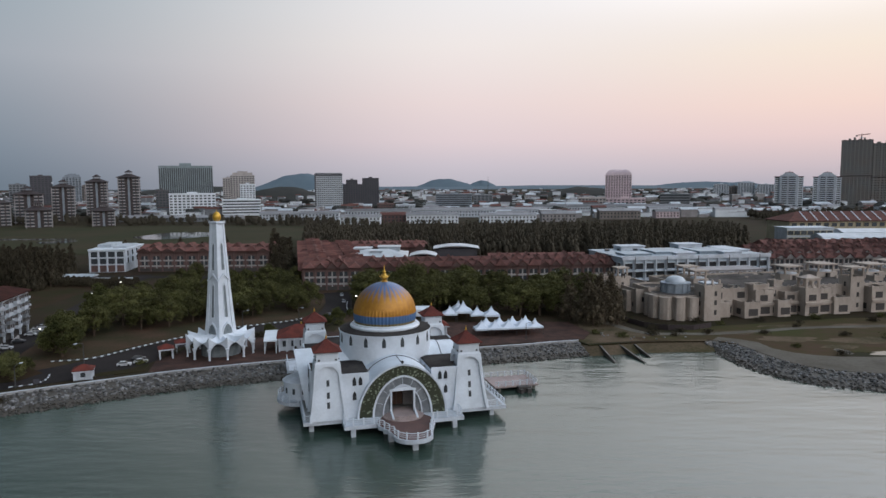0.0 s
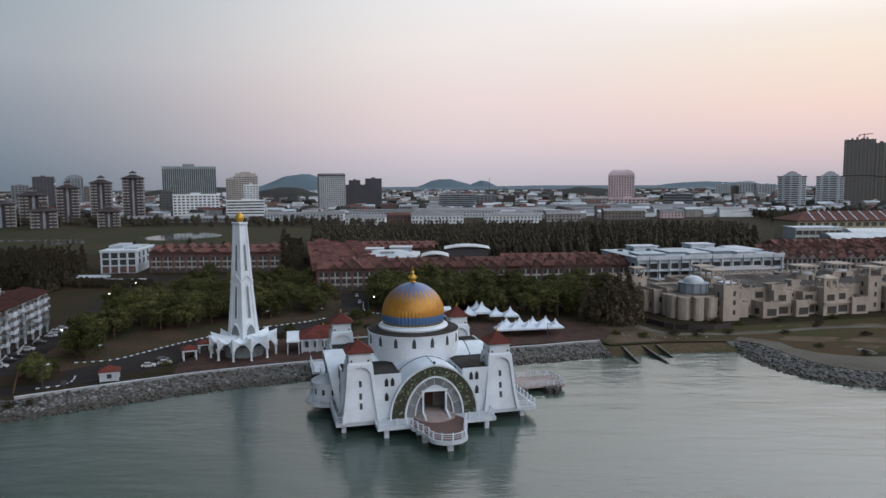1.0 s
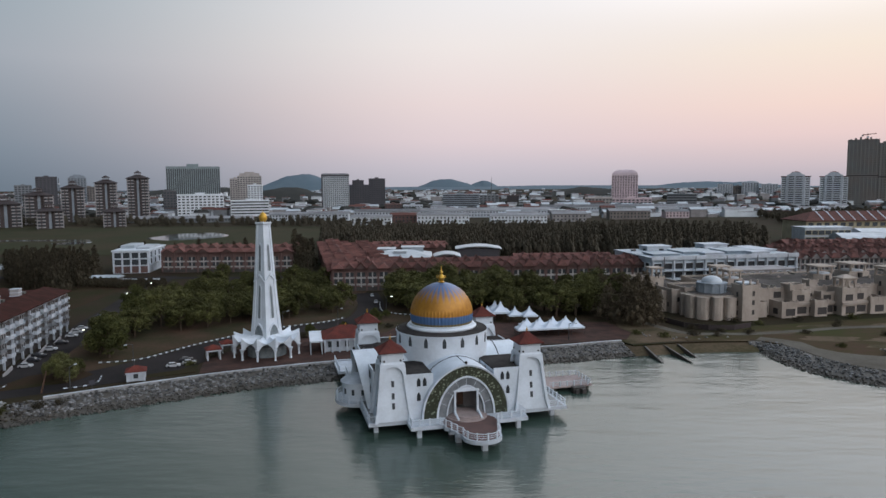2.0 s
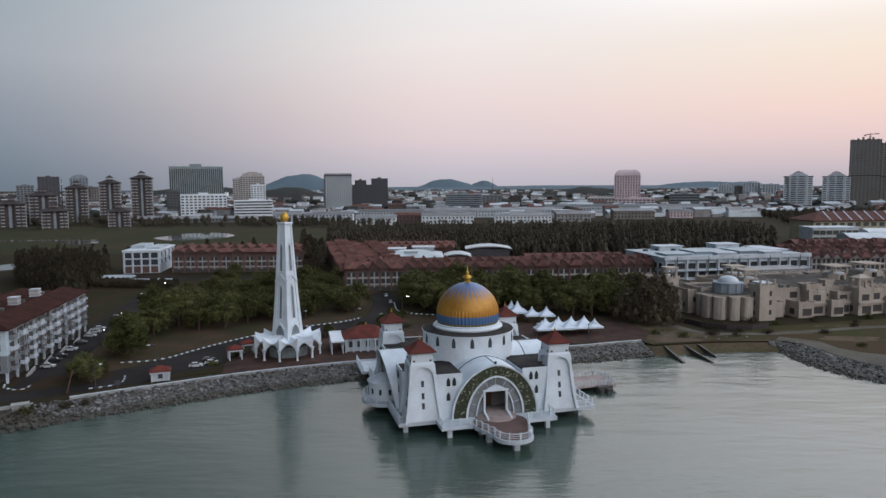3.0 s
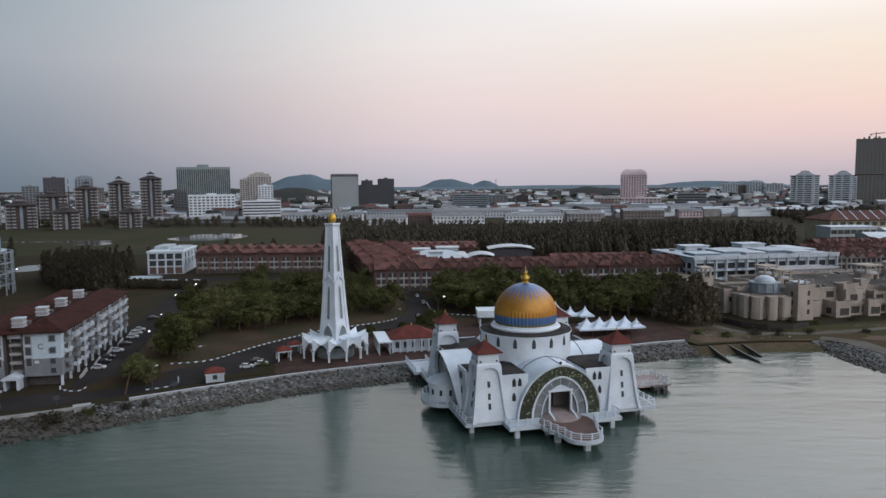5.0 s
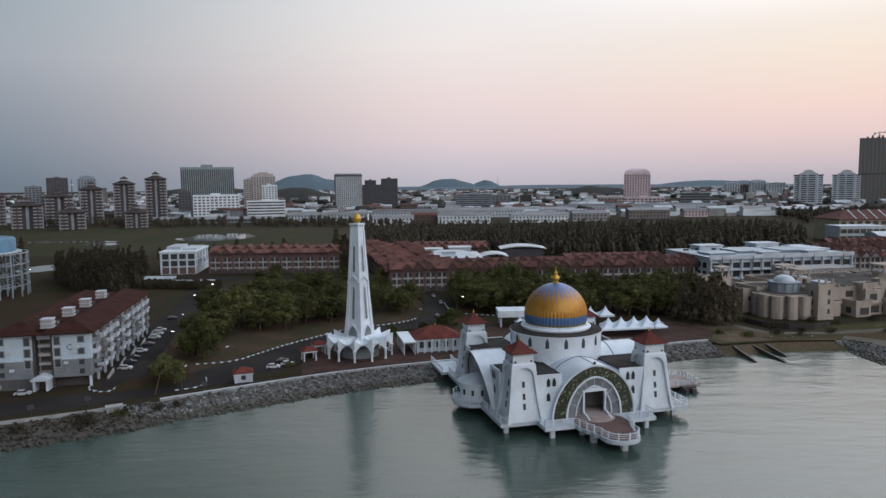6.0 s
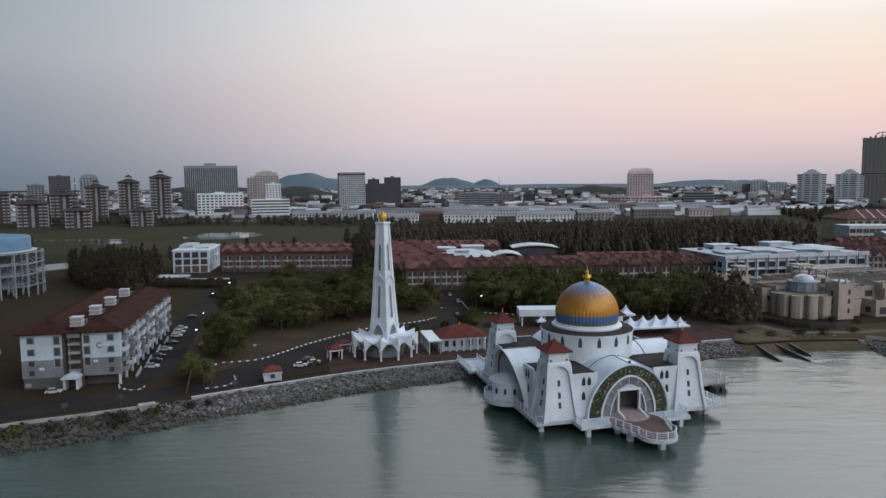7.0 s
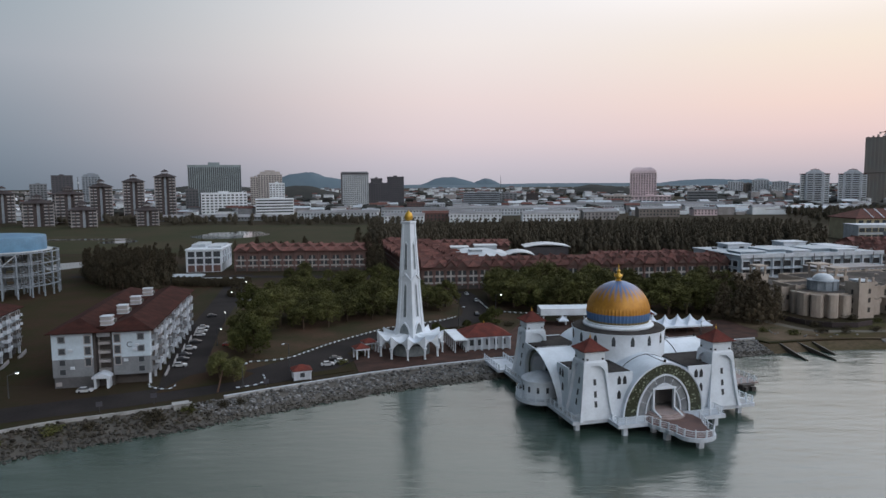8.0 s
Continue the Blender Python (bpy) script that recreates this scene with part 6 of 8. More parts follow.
for x, y, s, rb in ((44.7, 12.8, 3.1, True), (59.0, 16.0, 3.4, False), (15.0, 19.5, 2.6, True), (73, 12, 3.2, False), (86, 18, 3.2, True), (12.5, 9.5, 2.2, False)):
    pergola(x, y, 7.0, s * 0.9, 1.7, 2.1, rb)
# rubble, upstands and pipes left on the unfinished roofs
rr6 = random.Random(66)
for _ in range(46):
    x, y = rr6.uniform(11, 98), rr6.uniform(0, 25)
    w, d, h = rr6.choice(((2.6, 0.25, 0.5), (0.3, 2.8, 0.45), (0.9, 0.7, 0.35), (1.6, 1.1, 0.2), (0.5, 0.5, 1.0)))
    part("roof_rubble", G().box(x, x + w, y, y + d, 7.052, 7.052 + h), M["cream"] if rr6.random() < 0.6 else M["conc_dk"], main)
# arched roof lantern
lan = part("lantern", G().box(33.9, 38.4, -8.9, -5.2, 7.2, 7.6).box(33.7, 38.6, -9.1, -5.0, 10.0, 10.35).hip(34.2, 38.1, -8.6, -5.5, 10.35, 0.8, 0.1), M["cream"], fort, "arched open lantern")
for x in (34.2, 36.15, 38.1):
    for y in (-8.6, -5.5):
        part("post", G().box(x - 0.28, x + 0.28, y - 0.25, y + 0.25, 7.6, 10.0), M["cream"], lan)
for x in (35.2, 37.1):
    part("arch", arch_band([(-0.95, 2.4), (-0.95, 2.45), (0, 2.46), (0.95, 2.45), (0.95, 2.4)], [(-0.7, 1.1), (-0.55, 1.8), (0, 2.15), (0.55, 1.8), (0.7, 1.1)], -8.8, -8.5).turned(0, x, 0, 7.6), M["cream"], lan)
# side wing running back, stepped turrets
wing = fort_box("side_wing", -9.0, 1.0, 5.0, 34, 6.2, 0.6, "cream side wing")
for x, y, w, h in ((-10.4, 10, 3.4, 5.6), (-10.8, 16.4, 4.4, 8.6), (-10.0, 21.5, 3.2, 6.6), (-10.6, 26.5, 3.8, 7.6), (-10.2, 32, 3.6, 6.8)):
    t2 = fort_box("turret", x, x + w, y - 2.0, y + 2.0, h, 0.4, "cream square turret")
    part("window", DK_WIN, None, t2, at=pose(x - 0.02, y, 3.6, 0, 0, -90))
    part("window", DK_WIN, None, t2, at=pose(x - 0.02, y + 0.9, 1.2, 0, 0, -90))
    part("window", DK_WIN, None, t2, at=pose(x + w / 2, y - 2.02, h - 2.4))
for k in range(6):
    part("window", DK_WIN, None, wing, at=pose(-9.02, 7 + k * 4.6, 1.6 + 2.4 * (k % 2), 0, 0, -90))
for k in range(3):
    part("opening", DK_WIN, None, wing, at=pose(-7 + k * 2.8, 4.98, 3.2 - 2.0 * (k == 1)))
link = fort_box("link_block", -6.5, 4.5, 2.5, 12, 7.0, 0.5, "cream block linking bastion and wing")
pergola(-8.4, 16.4, 8.6, 1.7, 0.6, 2.2)

# ---- flats ----
FLATS_L = "four-storey flats, white over grey, with dark red roof and water tanks"
flats = thing("apartment_block", FLATS_L, "building", -113.2, 124.3, GZ - 0.1, 11, "flats")
FW, FD, FH = 16.9, 47.5, 10.4
for x0, x1 in ((0, 6.9), (10.4, 16.9)):
    part("lower_wall", G().box(x0, x1, 0, FD, 2.1, 5.4), M["grey"], flats, "grey painted lower storeys")
    part("upper_wall", G().box(x0, x1, 0, FD, 5.404, FH), M["pale_blue"], flats, "white painted upper storeys")
part("ground_wall", G().box(0.15, 6.9, 0.15, FD - 0.2, 0, 2.096), M["grey_dk"], flats, "dull grey ground-floor wall")
# solid dark pieces paint the shade of the undercroft and shafts
part("undercroft", G().box(10.4, 15.9, 1.4, FD - 0.2, 0, 2.096), M["dark"], flats, "dark block with the open ground floor's shade in its colour")
for k in range(11):
    part("column", G().box(-0.2, 0.2, -0.2, 0.2, 0, 2.096), M["white_b"], flats, at=pose(16.6, 0.3 + 4.68 * k, 0))
part("stair_core", G().box(6.9, 10.4, 2.0, FD - 2, 0, FH - 0.2), M["dusty"], flats, "recessed stair core")
part("duct", G().box(6.9, 7.35, 0.3, 2.0, 0, FH - 0.3), M["dark"], flats, "dark box with a recessed shaft's shade in its colour")
part("duct", G().box(9.95, 10.4, 0.3, 2.0, 0, FH - 0.3), M["dark"], flats, "dark box with a recessed shaft's shade in its colour")
for z in (2.6, 4.3, 6.0, 7.7):
    part("landing", G().box(7.6, 9.7, 0.9, 2.0, z, z + 0.5), M["dusty"], flats)
    part("opening", G().box(7.7, 9.6, 1.85, 2.05, z + 0.55, z + 1.5), M["dark"], flats)
part("core_head", G().box(7.5, 9.8, 0.8, 2.0, 9.2, FH - 0.1), M["white_b"], flats)
part("porch", G().box(7.3, 7.7, -1.8, 0.4, 0, 2.0).box(9.5, 9.9, -1.8, 0.4, 0, 2.0).box(7.0, 10.2, -2.0, 0.6, 2.0, 2.35).gable(7.0, 10.2, -2.0, 0.6, 2.35, 0.7), M["white_b"], flats, "small white gabled porch")
part("porch_door", G().box(7.8, 9.4, 0.2, 0.35, 0, 1.9), M["dark"], flats)
for x0, x1 in ((-0.2, 8.1), (9.0, 17.1)):
    part("roof", G().hip(x0, x1, -0.2, FD + 0.2, FH + 0.05, 1.9, 0.6, 0.2, ridge=4.8), M["tile_dk"], flats, "dark red tiled roof")
part("roof_gutter", G().box(7.6, 9.4, 0.5, FD - 0.5, FH + 0.04, FH + 0.7), M["tile_dk"], flats)
for y in (2.6, 14.5, 25.5, 37.5):
    g = G().box(8.0, 9.9, y - 0.8, y + 1.1, FH + 0.7, FH + 2.35)
    tk = part("water_tank", g, M["dusty"], flats, "square pale panelled roof tank")
    for z in (FH + 0.7, FH + 1.5, FH + 2.3):
        part("rib", G().box(7.9, 10.0, y - 0.9, y + 1.2, z, z + 0.12), M["white_b"], tk)
    part("pump_box", G().box(8.5, 9.7, y + 3.0, y + 4.0, FH + 0.5, FH + 1.2), M["conc_dk"], flats)
FWIN = window_mesh(1.15, 1.15, M["grey"], M["glass"], 0.08)
TWIN = window_mesh(1.15, 1.6, M["dusty"], M["glass"], 0.08)
for x in (1.7, 15.3):
    for z in (2.5, 4.25, 6.35, 8.55):
        window(FWIN, flats, pose(x, -0.02, z))
for x in (6.1, 11.2):
    for z in (4.0, 6.1, 8.2):
        window(TWIN, flats, pose(x, -0.02, z), "tall dark louvred window")
for x, z in ((3.2, 6.9), (14.2, 6.6), (14.6, 7.4), (12.6, 4.6), (3.4, 3.6)):
    part("air_conditioner", G().box(x - 0.35, x + 0.35, -0.35, 0.0, z, z + 0.45), M["white_b"], flats)
part("wall_plate", G().box(0.4, 1.4, -0.02, 0.05, 0.5, 1.2), M["dusty"], flats)
BAL = G().box(-1.1, 1.1, -0.8, 0.0, 0, 0.12).box(-1.1, 1.1, -0.8, -0.7, 0.12, 0.8).box(-1.1, -1.0, -0.8, 0.0, 0.12, 0.8).box(1.0, 1.1, -0.8, 0.0, 0.12, 0.8)
BAL_ME = {k: BAL.mesh("balcony", M[k]) for k in ("white_b", "grey")}
# dark panel paints the shade inside a balcony
DARKOP = G().box(-0.95, 0.95, -0.05, 0.1, 0, 1.5).mesh("opening", M["dark"])
SIDEWIN = window_mesh(0.95, 1.1, M["dusty"], M["glass"], 0.08)
HOOD = G().box(-0.8, 0.8, -0.55, 0.0, 0, 0.12).mesh("window_hood", M["grey"])
ACBOX = G().box(-0.35, 0.35, -0.4, 0.0, 0, 0.5).mesh("air_conditioner", M["white_b"])
fr = random.Random(6)
for i in range(10):
    y = 2.4 + i * 4.65
    for j, z in enumerate((2.3, 4.15, 6.1, 8.25)):
        at = pose(FW + 0.02, y, z, 0, 0, 90)
        part("opening", DARKOP, None, flats, "dark panel with the balcony opening's shade in its colour", at=at)
        part("balcony", BAL_ME["white_b" if fr.random() < (0.75 if j > 1 else 0.4) else "grey"], None, flats, at=at)
        for dy in (1.7, 2.9):
            window(SIDEWIN, flats, pose(FW + 0.02, y + dy, z + 0.35 + fr.uniform(-0.1, 0.1), 0, 0, 90))
        if fr.random() < 0.6:
            part("window_hood", HOOD, None, flats, at=pose(FW, y + 2.3, z + 1.5, 0, 0, 90))
        if fr.random() < 0.5:
            part("air_conditioner", ACBOX, None, flats, at=pose(FW, y + fr.choice((1.2, 2.3, 3.6)), z + fr.uniform(0, 0.4), 0, 0, 90))
        part("opening", DARKOP, None, flats, at=pose(-0.02, y, z, 0, 0, -90))
    if i % 2 == 0:
        part("rib_wall", G().box(FW, FW + 0.55, y + 1.15, y + 1.3, 2.1, FH), M["white_b"], flats)
# dark strip paints the shade in the stair slot
part("stair_slot", G().box(FW - 0.3, FW + 0.06, 21.0, 22.8, 2.1, FH - 0.1), M["dark"], flats, "dark strip with the stair slot's shade in its colour")
for k in range(5):
    part("ramp_wall", G().beam((FW + 1.6, 4.0 + 9.3 * k, 0.2), (FW + 1.6, 8.5 + 9.3 * k, 0.9), 0.2, 0.8), M["dusty"], flats)
copy_thing(flats, pose(-143.4, 102.5, GZ - 0.1, 0, 0, 11))
txt = bpy.data.curves.new("block_letter", "FONT")
txt.body, txt.size, txt.extrude, txt.align_x = "C", 1.5, 0.03, "CENTER"
txt.materials.append(M["steel"])
letter = new("block_letter", txt)
bpy.context.view_layer.update()
dg = bpy.context.evaluated_depsgraph_get()
letter_me = bpy.data.meshes.new_from_object(letter.evaluated_get(dg))
bpy.data.objects.remove(letter)
part("block_letter", letter_me, None, flats, "dark painted letter C", at=pose(13.3, -0.05, 7.2, 90, 0, 0))

# round tank structure on white frames
tank = thing("water_tower", "round blue tank on a white framed ring of columns", "water tower", -191.7, 235.9, GZ)
RT = 17.0
for r, n in ((RT, 24), (RT * 0.7, 18), (RT * 0.4, 12)):
    for k in range(n):
        a = math.tau * k / n
        part("column", G().box(-0.2, 0.2, -0.2, 0.2, 0, 14.8), M["bluegrey"], tank, at=pose(r * math.cos(a), r * math.sin(a), 0, 0, 0, math.degrees(a)))
        if k % 4 == 0:
            for z in (3.6, 7.4, 11.0):
                part("brace", G().beam((r * math.cos(a), r * math.sin(a), z), (r * 0.72 * math.cos(a), r * 0.72 * math.sin(a), z + 3.4), 0.18), M["bluegrey"], tank)
    for z in (3.6, 7.4, 11.0, 14.6):
        part("ring_beam", G().lathe([(r - 0.22, z), (r + 0.22, z), (r + 0.22, z + 0.36), (r - 0.22, z + 0.36), (r - 0.22, z)], 48, caps=False), M["bluegrey"], tank)
part("slab", G().lathe([(RT * 0.9, 15.0), (RT * 0.9, 15.3)], 48), M["pale_grey"], tank)
part("tank_shell", G().lathe([(13.6, 15.3), (13.6, 19.4), (13.3, 20.0), (8, 20.5), (0.1, 20.8)], 48), M["blue"], tank, "blue steel tank shell", smooth=30)
part("stair", G().beam((-2, -RT - 0.6, 0), (5, -RT + 0.2, 7.4), 0.9, 0.25).beam((5, -RT + 0.2, 7.4), (12, -RT + 5, 14.6), 0.9, 0.25), M["pale_grey"], tank)

# ---- far skyline ----
block("office", "grey slab block with rows of windows, far off", -680.8, 1182, 32.4, 18, 53.3, "slate", 6, 14, "flat")
block("office", "low grey block far off", -741.4, 1216, 26.5, 16, 39.2, "grey", 5, 9, "flat")
block("office", "pale grey tower far off behind the condominiums", -688.0, 1295, 30.4, 22, 57.5, "bluegrey", 6, 16, "step")
block("office", "pale hazy block far off", -683.5, 1329, 27.9, 18, 35.4, "beige", 6, 10, "flat")
block("hotel", "wide ribbed grey hotel slab with a lift house", -338.5, 920, 66.8, 22, 61.6, "teal_grey", 26, 15, "rib")
block("office", "dark grey annex at the foot of the hotel", -356.5, 884, 15.0, 20, 30.5, "grey_dk", 4, 8, "flat")
block("white_office", "white office block with a regular window grid", -301.3, 837, 52.8, 24, 26.3, "bright", 11, 7, "box")
block("tower_block", "beige stepped apartment tower", -275.3, 957, 32.4, 24, 54.3, "pale_beige", 9, 17, "step")
block("tower_block", "lower beige wing of the stepped tower", -294.0, 953, 13.1, 20, 45.9, "pale_beige", 4, 15, "flat")
block("tower_block", "slim white tower block", -252.7, 901, 18.9, 18, 37.3, "bright", 5, 12, "flat")
block("hospital", "long white block with dark window bands", -235.0, 811, 43.0, 26, 19.1, "bright", 4, 5, "band")
block("office_tower", "pale gridded office tower with a dark crown", -164.7, 1003, 38.9, 34, 51.9, "pale_grey", 13, 17, "crown")
block("dark_tower", "dark slab tower block", -109.2, 1048, 24.6, 30, 45.3, "slate", 7, 14, "flat")
block("dark_tower", "dark mid block between the towers", -135.4, 1046, 29.6, 30, 36.3, "slate", 8, 12, "flat")
block("dark_tower", "dark block with a grey top", -138.0, 1052, 17.0, 26, 43.0, "slate", 5, 13, "flat")
block("shop_block", "low pink and brown block", -74.5, 901, 21.9, 18, 11.3, "redwall", 6, 3, "flat")
block("shop_block", "small white block with square windows", -48.6, 890, 24.5, 18, 10.0, "white_b", 7, 4, "flat")
block("glass_office", "blue-grey office with horizontal glass bands", 14.3, 957, 49.6, 26, 22.3, "bluegrey", 4, 7, "band")
block("glass_office", "pale block behind the glass office", 60.6, 1070, 29.5, 24, 19.3, "grey", 5, 6, "flat")
block("tower_block", "narrow brown tower block far off", 91.4, 1013, 17.2, 18, 19.2, "brown", 4, 6, "flat")
block("hotel", "pink apartment hotel with a rounded crown", 262.4, 1047, 38.1, 34, 55.4, "pink", 10, 19, "round")
block("podium", "cream podium block below the pink tower", 219.7, 1030, 40.1, 40, 14.7, "pale_beige", 8, 3, "flat")
block("podium", "pale pink podium block", 267.7, 1027, 57.5, 40, 13.7, "pink", 10, 3, "flat")
block("round_office", "grey office with a round corner and dark bands", 317.6, 957, 38.8, 26, 20.9, "grey", 4, 5, "band")
block("tower_block", "far pale tower block with flat roof", 672.6, 1689, 34.2, 30, 31.1, "white_b", 6, 12, "flat")
block("tower_block", "far pale tower block beside the hills", 723.2, 1666, 37.8, 30, 37.5, "white_b", 6, 12, "step")
block("tower_block", "far low pale block", 703.5, 1689, 21.9, 26, 26.7, "beige", 4, 9, "flat")
block("tower_block", "far slim pale tower", 754.0, 1633, 35.7, 26, 30.6, "white_b", 6, 11, "flat")
block("scaffolded_tower", "unfinished tower wrapped in dark scaffold netting", 617.6, 1047, 40.5, 44, 98.2, "netting", 16, 30, "rough")
block("scaffolded_tower", "second wing of the unfinished netted tower", 675.0, 1054, 70.5, 44, 94.1, "netting", 16, 24, "rough")
condo(-397.6, 614, 13.9, 29.2)
condo(-394.1, 659, 13.8, 36.4)
condo(-348.9, 597, 11.6, 23.4)
condo(-384.2, 704, 11.9, 42.9)
condo(-358.4, 721, 11.6, 48.0)
condo(-300.6, 614, 10.4, 22.1)
condo(-331.2, 735, 11.9, 52.8)
condo(-467.1, 676, 12.0, 36.8)
twin(487.1, 983, 18.3, 51.7)
twin(545.6, 991, 17.6, 51.4)
# crane on the unfinished tower
crane = thing("tower_crane", "slender red and white tower crane on the unfinished tower", "crane", 635, 1066, GZ + 88)
part("mast", G().box(-0.7, 0.7, -0.7, 0.7, -6, 15).add([(-0.5, -0.5, 15), (0.5, -0.5, 15), (0.5, 0.5, 15), (-0.5, 0.5, 15), (0, 0, 22)], [(0, 1, 4), (1, 2, 4), (2, 3, 4), (3, 0, 4)]), M["tile"], crane)
part("jib", G().beam((-8, 0, 17.5), (13, 0, 19.5), 0.9, 1.1), M["tile"], crane)
part("counterweight", G().box(-9, -6.5, -0.8, 0.8, 15.4, 17.3), M["concrete"], crane)
part("cab", G().box(-1.2, 1.2, -1.2, 1.2, 12.8, 15), M["white_b"], crane)
for mx, my, mh in ((-632, 900, 55), (2.0 + 120, 1900, 52), (-560, 1000, 48)):
    th = thing("radio_mast", "thin lattice radio mast on the skyline", "mast", mx, my, GZ)
    part("mast", G().square([(0.9, 0.9, 0), (0.5, 0.5, mh * 0.6), (0.25, 0.25, mh)]), M["steel"], th)
    part("dish", G().box(-1.1, 1.1, -0.6, 0.6, mh * 0.8, mh * 0.86), M["white_b"], th)

# low white terraces along the far edge of the trees
LOW_WIN = G().box(-0.7, 0.7, -0.1, 0.1, 0, 1.5).mesh("window", M["glass"])


def low_row(x0, x1, y, h, wall, roof, turn=0.0):
    th = thing("town_terrace", "low pale town terrace with square dark windows", "building", x0, y, GZ, turn, "town terraces")
    w = x1 - x0
    part("wall", G().box(0, w, 0, 14, 0, h), M[wall], th)
    part("roof", G().gable(-0.6, w + 0.6, -0.8, 14.8, h, 2.4, "x"), M[roof], th)
    n = int(w / 3.2)
    for i in range(n):
        for z in ((h * 0.22, h * 0.62) if h > 4.5 else (h * 0.45,)):
            part("window", LOW_WIN, None, th, at=pose((i + 0.5) * w / n, -0.02, z))


low_row(-186.8, -145.1, 704.3, 6.5, "white_b", "roofs")
low_row(-147.1, -106.1, 703.9, 7.0, "white_b", "roofs")
low_row(-92.8, -57, 622.3, 6.8, "bright", "roofs")
low_row(-59, -35, 645.4, 7.6, "redwall", "tile_old")
low_row(-34, 13.4, 632.6, 7.8, "bright", "roofs")
low_row(33, 85, 636.9, 7.0, "bright", "roofs")
low_row(92.1, 124, 651.9, 7.5, "dusty", "roofs")
low_row(154.2, 194.6, 687.2, 8.5, "beige", "roofs")
low_row(216.9, 240.7, 709.6, 6.5, "pink", "roofs")
low_row(-105.1, -35.3, 741.1, 7.5, "white_b", "roofs")
low_row(-35.3, 104.6, 748.3, 8.0, "white_b", "roofs")
low_row(105.3, 292.2, 817, 8.5, "white_b", "roofs")
low_row(-332.9, -200.1, 685.3, 4.0, "grey", "roofs")

# the low town beyond, too far to pick apart
r2 = random.Random(11)
for lab, walls, roofs, seed in (("far low town houses with pale walls", "bright", "roofs", 3), ("far low town houses with red-brown roofs", "grey", "tile_old", 5), ("far pale workshops and flat roofs", "dusty", "metal", 8)):
    r2.seed(seed)
    gw, gr = G(), G()
    for _ in range(640):
        y = 720 + 2300 * r2.random() ** 1.6
        x = r2.uniform(-0.80, 0.85) * y - 15
        if -480 < x < -40 and y < 800:
            continue
        w, d, h = r2.uniform(7, 22), r2.uniform(8, 14), r2.choice((3, 4, 4, 5, 6, 8)) * (1.0 + (y > 1300) * 0.5)
        gw.box(x, x + w, y, y + d, GZ - 0.1, GZ + h)
        if r2.random() < 0.6:
            gr.gable(x - 0.4, x + w + 0.4, y - 0.5, y + d + 0.5, GZ + h, 2.4, "x")
        else:
            gr.box(x - 0.2, x + w + 0.2, y - 0.2, y + d + 0.2, GZ + h, GZ + h + 0.5)
    ob = thing("distant_town", lab, "town", 0, 0, 0)
    tagged(ob, kind="stuff")
    part("wall", gw, M[walls], ob, kind="stuff")
    part("roof", gr, M[roofs], ob, kind="stuff")


def hill(x0, x1, y, top, mat_key, label, skew=0.5, deep=0.35, lumps=1.0):
    """A hill as a closed mound with an uneven ridge."""
    n, k = 36, 8
    g = G()
    w = x1 - x0
    rows = []
    for j in range(k + 1):
        v = j / k
        row = []
        for i in range(n + 1):
            u = i / n
            e = math.sin(math.pi * (u ** (math.log(0.5) / math.log(skew)))) ** 1.25
            e *= math.sin(math.pi * min(1, v * 0.5 + 0.0)) if v < 1 else 1.0
            nz = noise.fractal(Vector((u * 5 + x0 * 0.01, v * 2, y * 0.01)), 1.0, 2.0, 4) * 0.16 * lumps
            row.append((x0 + w * u, y + (v - 1) * w * deep, max(GZ - 0.5, (top - GZ) * e * (1 + nz) + GZ)))
        rows.append(row)
    g.rings(rows, closed=False)
    return setting("hill", g, M[mat_key], label, 60, "hill")


# horizon hills wear the haze as base colour; the nearer ones stay dark
hill(-1190, -500, 4300, 95, "farhill", "wooded hill on the horizon, haze in its blue-grey colour", 0.48)
hill(-225, 245, 4350, 64, "farhill", "rounded hill on the horizon, haze in its blue-grey colour", 0.52)
hill(110, 370, 4340, 51, "farhill", "smaller hill beside the rounded one, haze in its blue-grey colour", 0.48)
hill(-2100, 2700, 4420, 21, "farhill", "long low ridge on the horizon, haze in its blue-grey colour", 0.5, 0.1, 2.0)
hill(1220, 2250, 4300, 38, "farhill", "long hills on the horizon, haze in their blue-grey colour", 0.4, 0.2, 2.0)
hill(-490, -235, 1690, 31, "hill", "dark wooded hill behind the town", 0.4, 0.35, 0.8)
hill(225, 520, 1850, 26, "hill", "low dark wooded rise behind the town", 0.5, 0.3, 1.4)
hill(-1310, -650, 2700, 31, "hill", "dark low rise behind the towers", 0.6, 0.3, 1.2)

# ---- trees ----
def leaf_quads(g, c, rad, n, size, r, flat=0.7, droop=0.0):
    """Leaf sprays scattered in a clump round c."""
    for _ in range(n):
        d = Vector((r.gauss(0, 1), r.gauss(0, 1), r.gauss(0, 1)))
        d = d.normalized() * rad * (0.55 + 0.45 * r.random())
        p = Vector(c) + Vector((d.x, d.y, d.z * flat))
        a = Vector((r.uniform(-1, 1), r.uniform(-1, 1), r.uniform(-0.5, 0.5) - droop)).normalized() * size * r.uniform(0.6, 1.3)
        b = a.cross(Vector((r.uniform(-1, 1), r.uniform(-1, 1), r.uniform(-1, 1)))).normalized() * size * r.uniform(0.35, 0.7)
        g.add([p - a, p + b * 0.9, p + a, p - b], [(0, 1, 2, 3)])


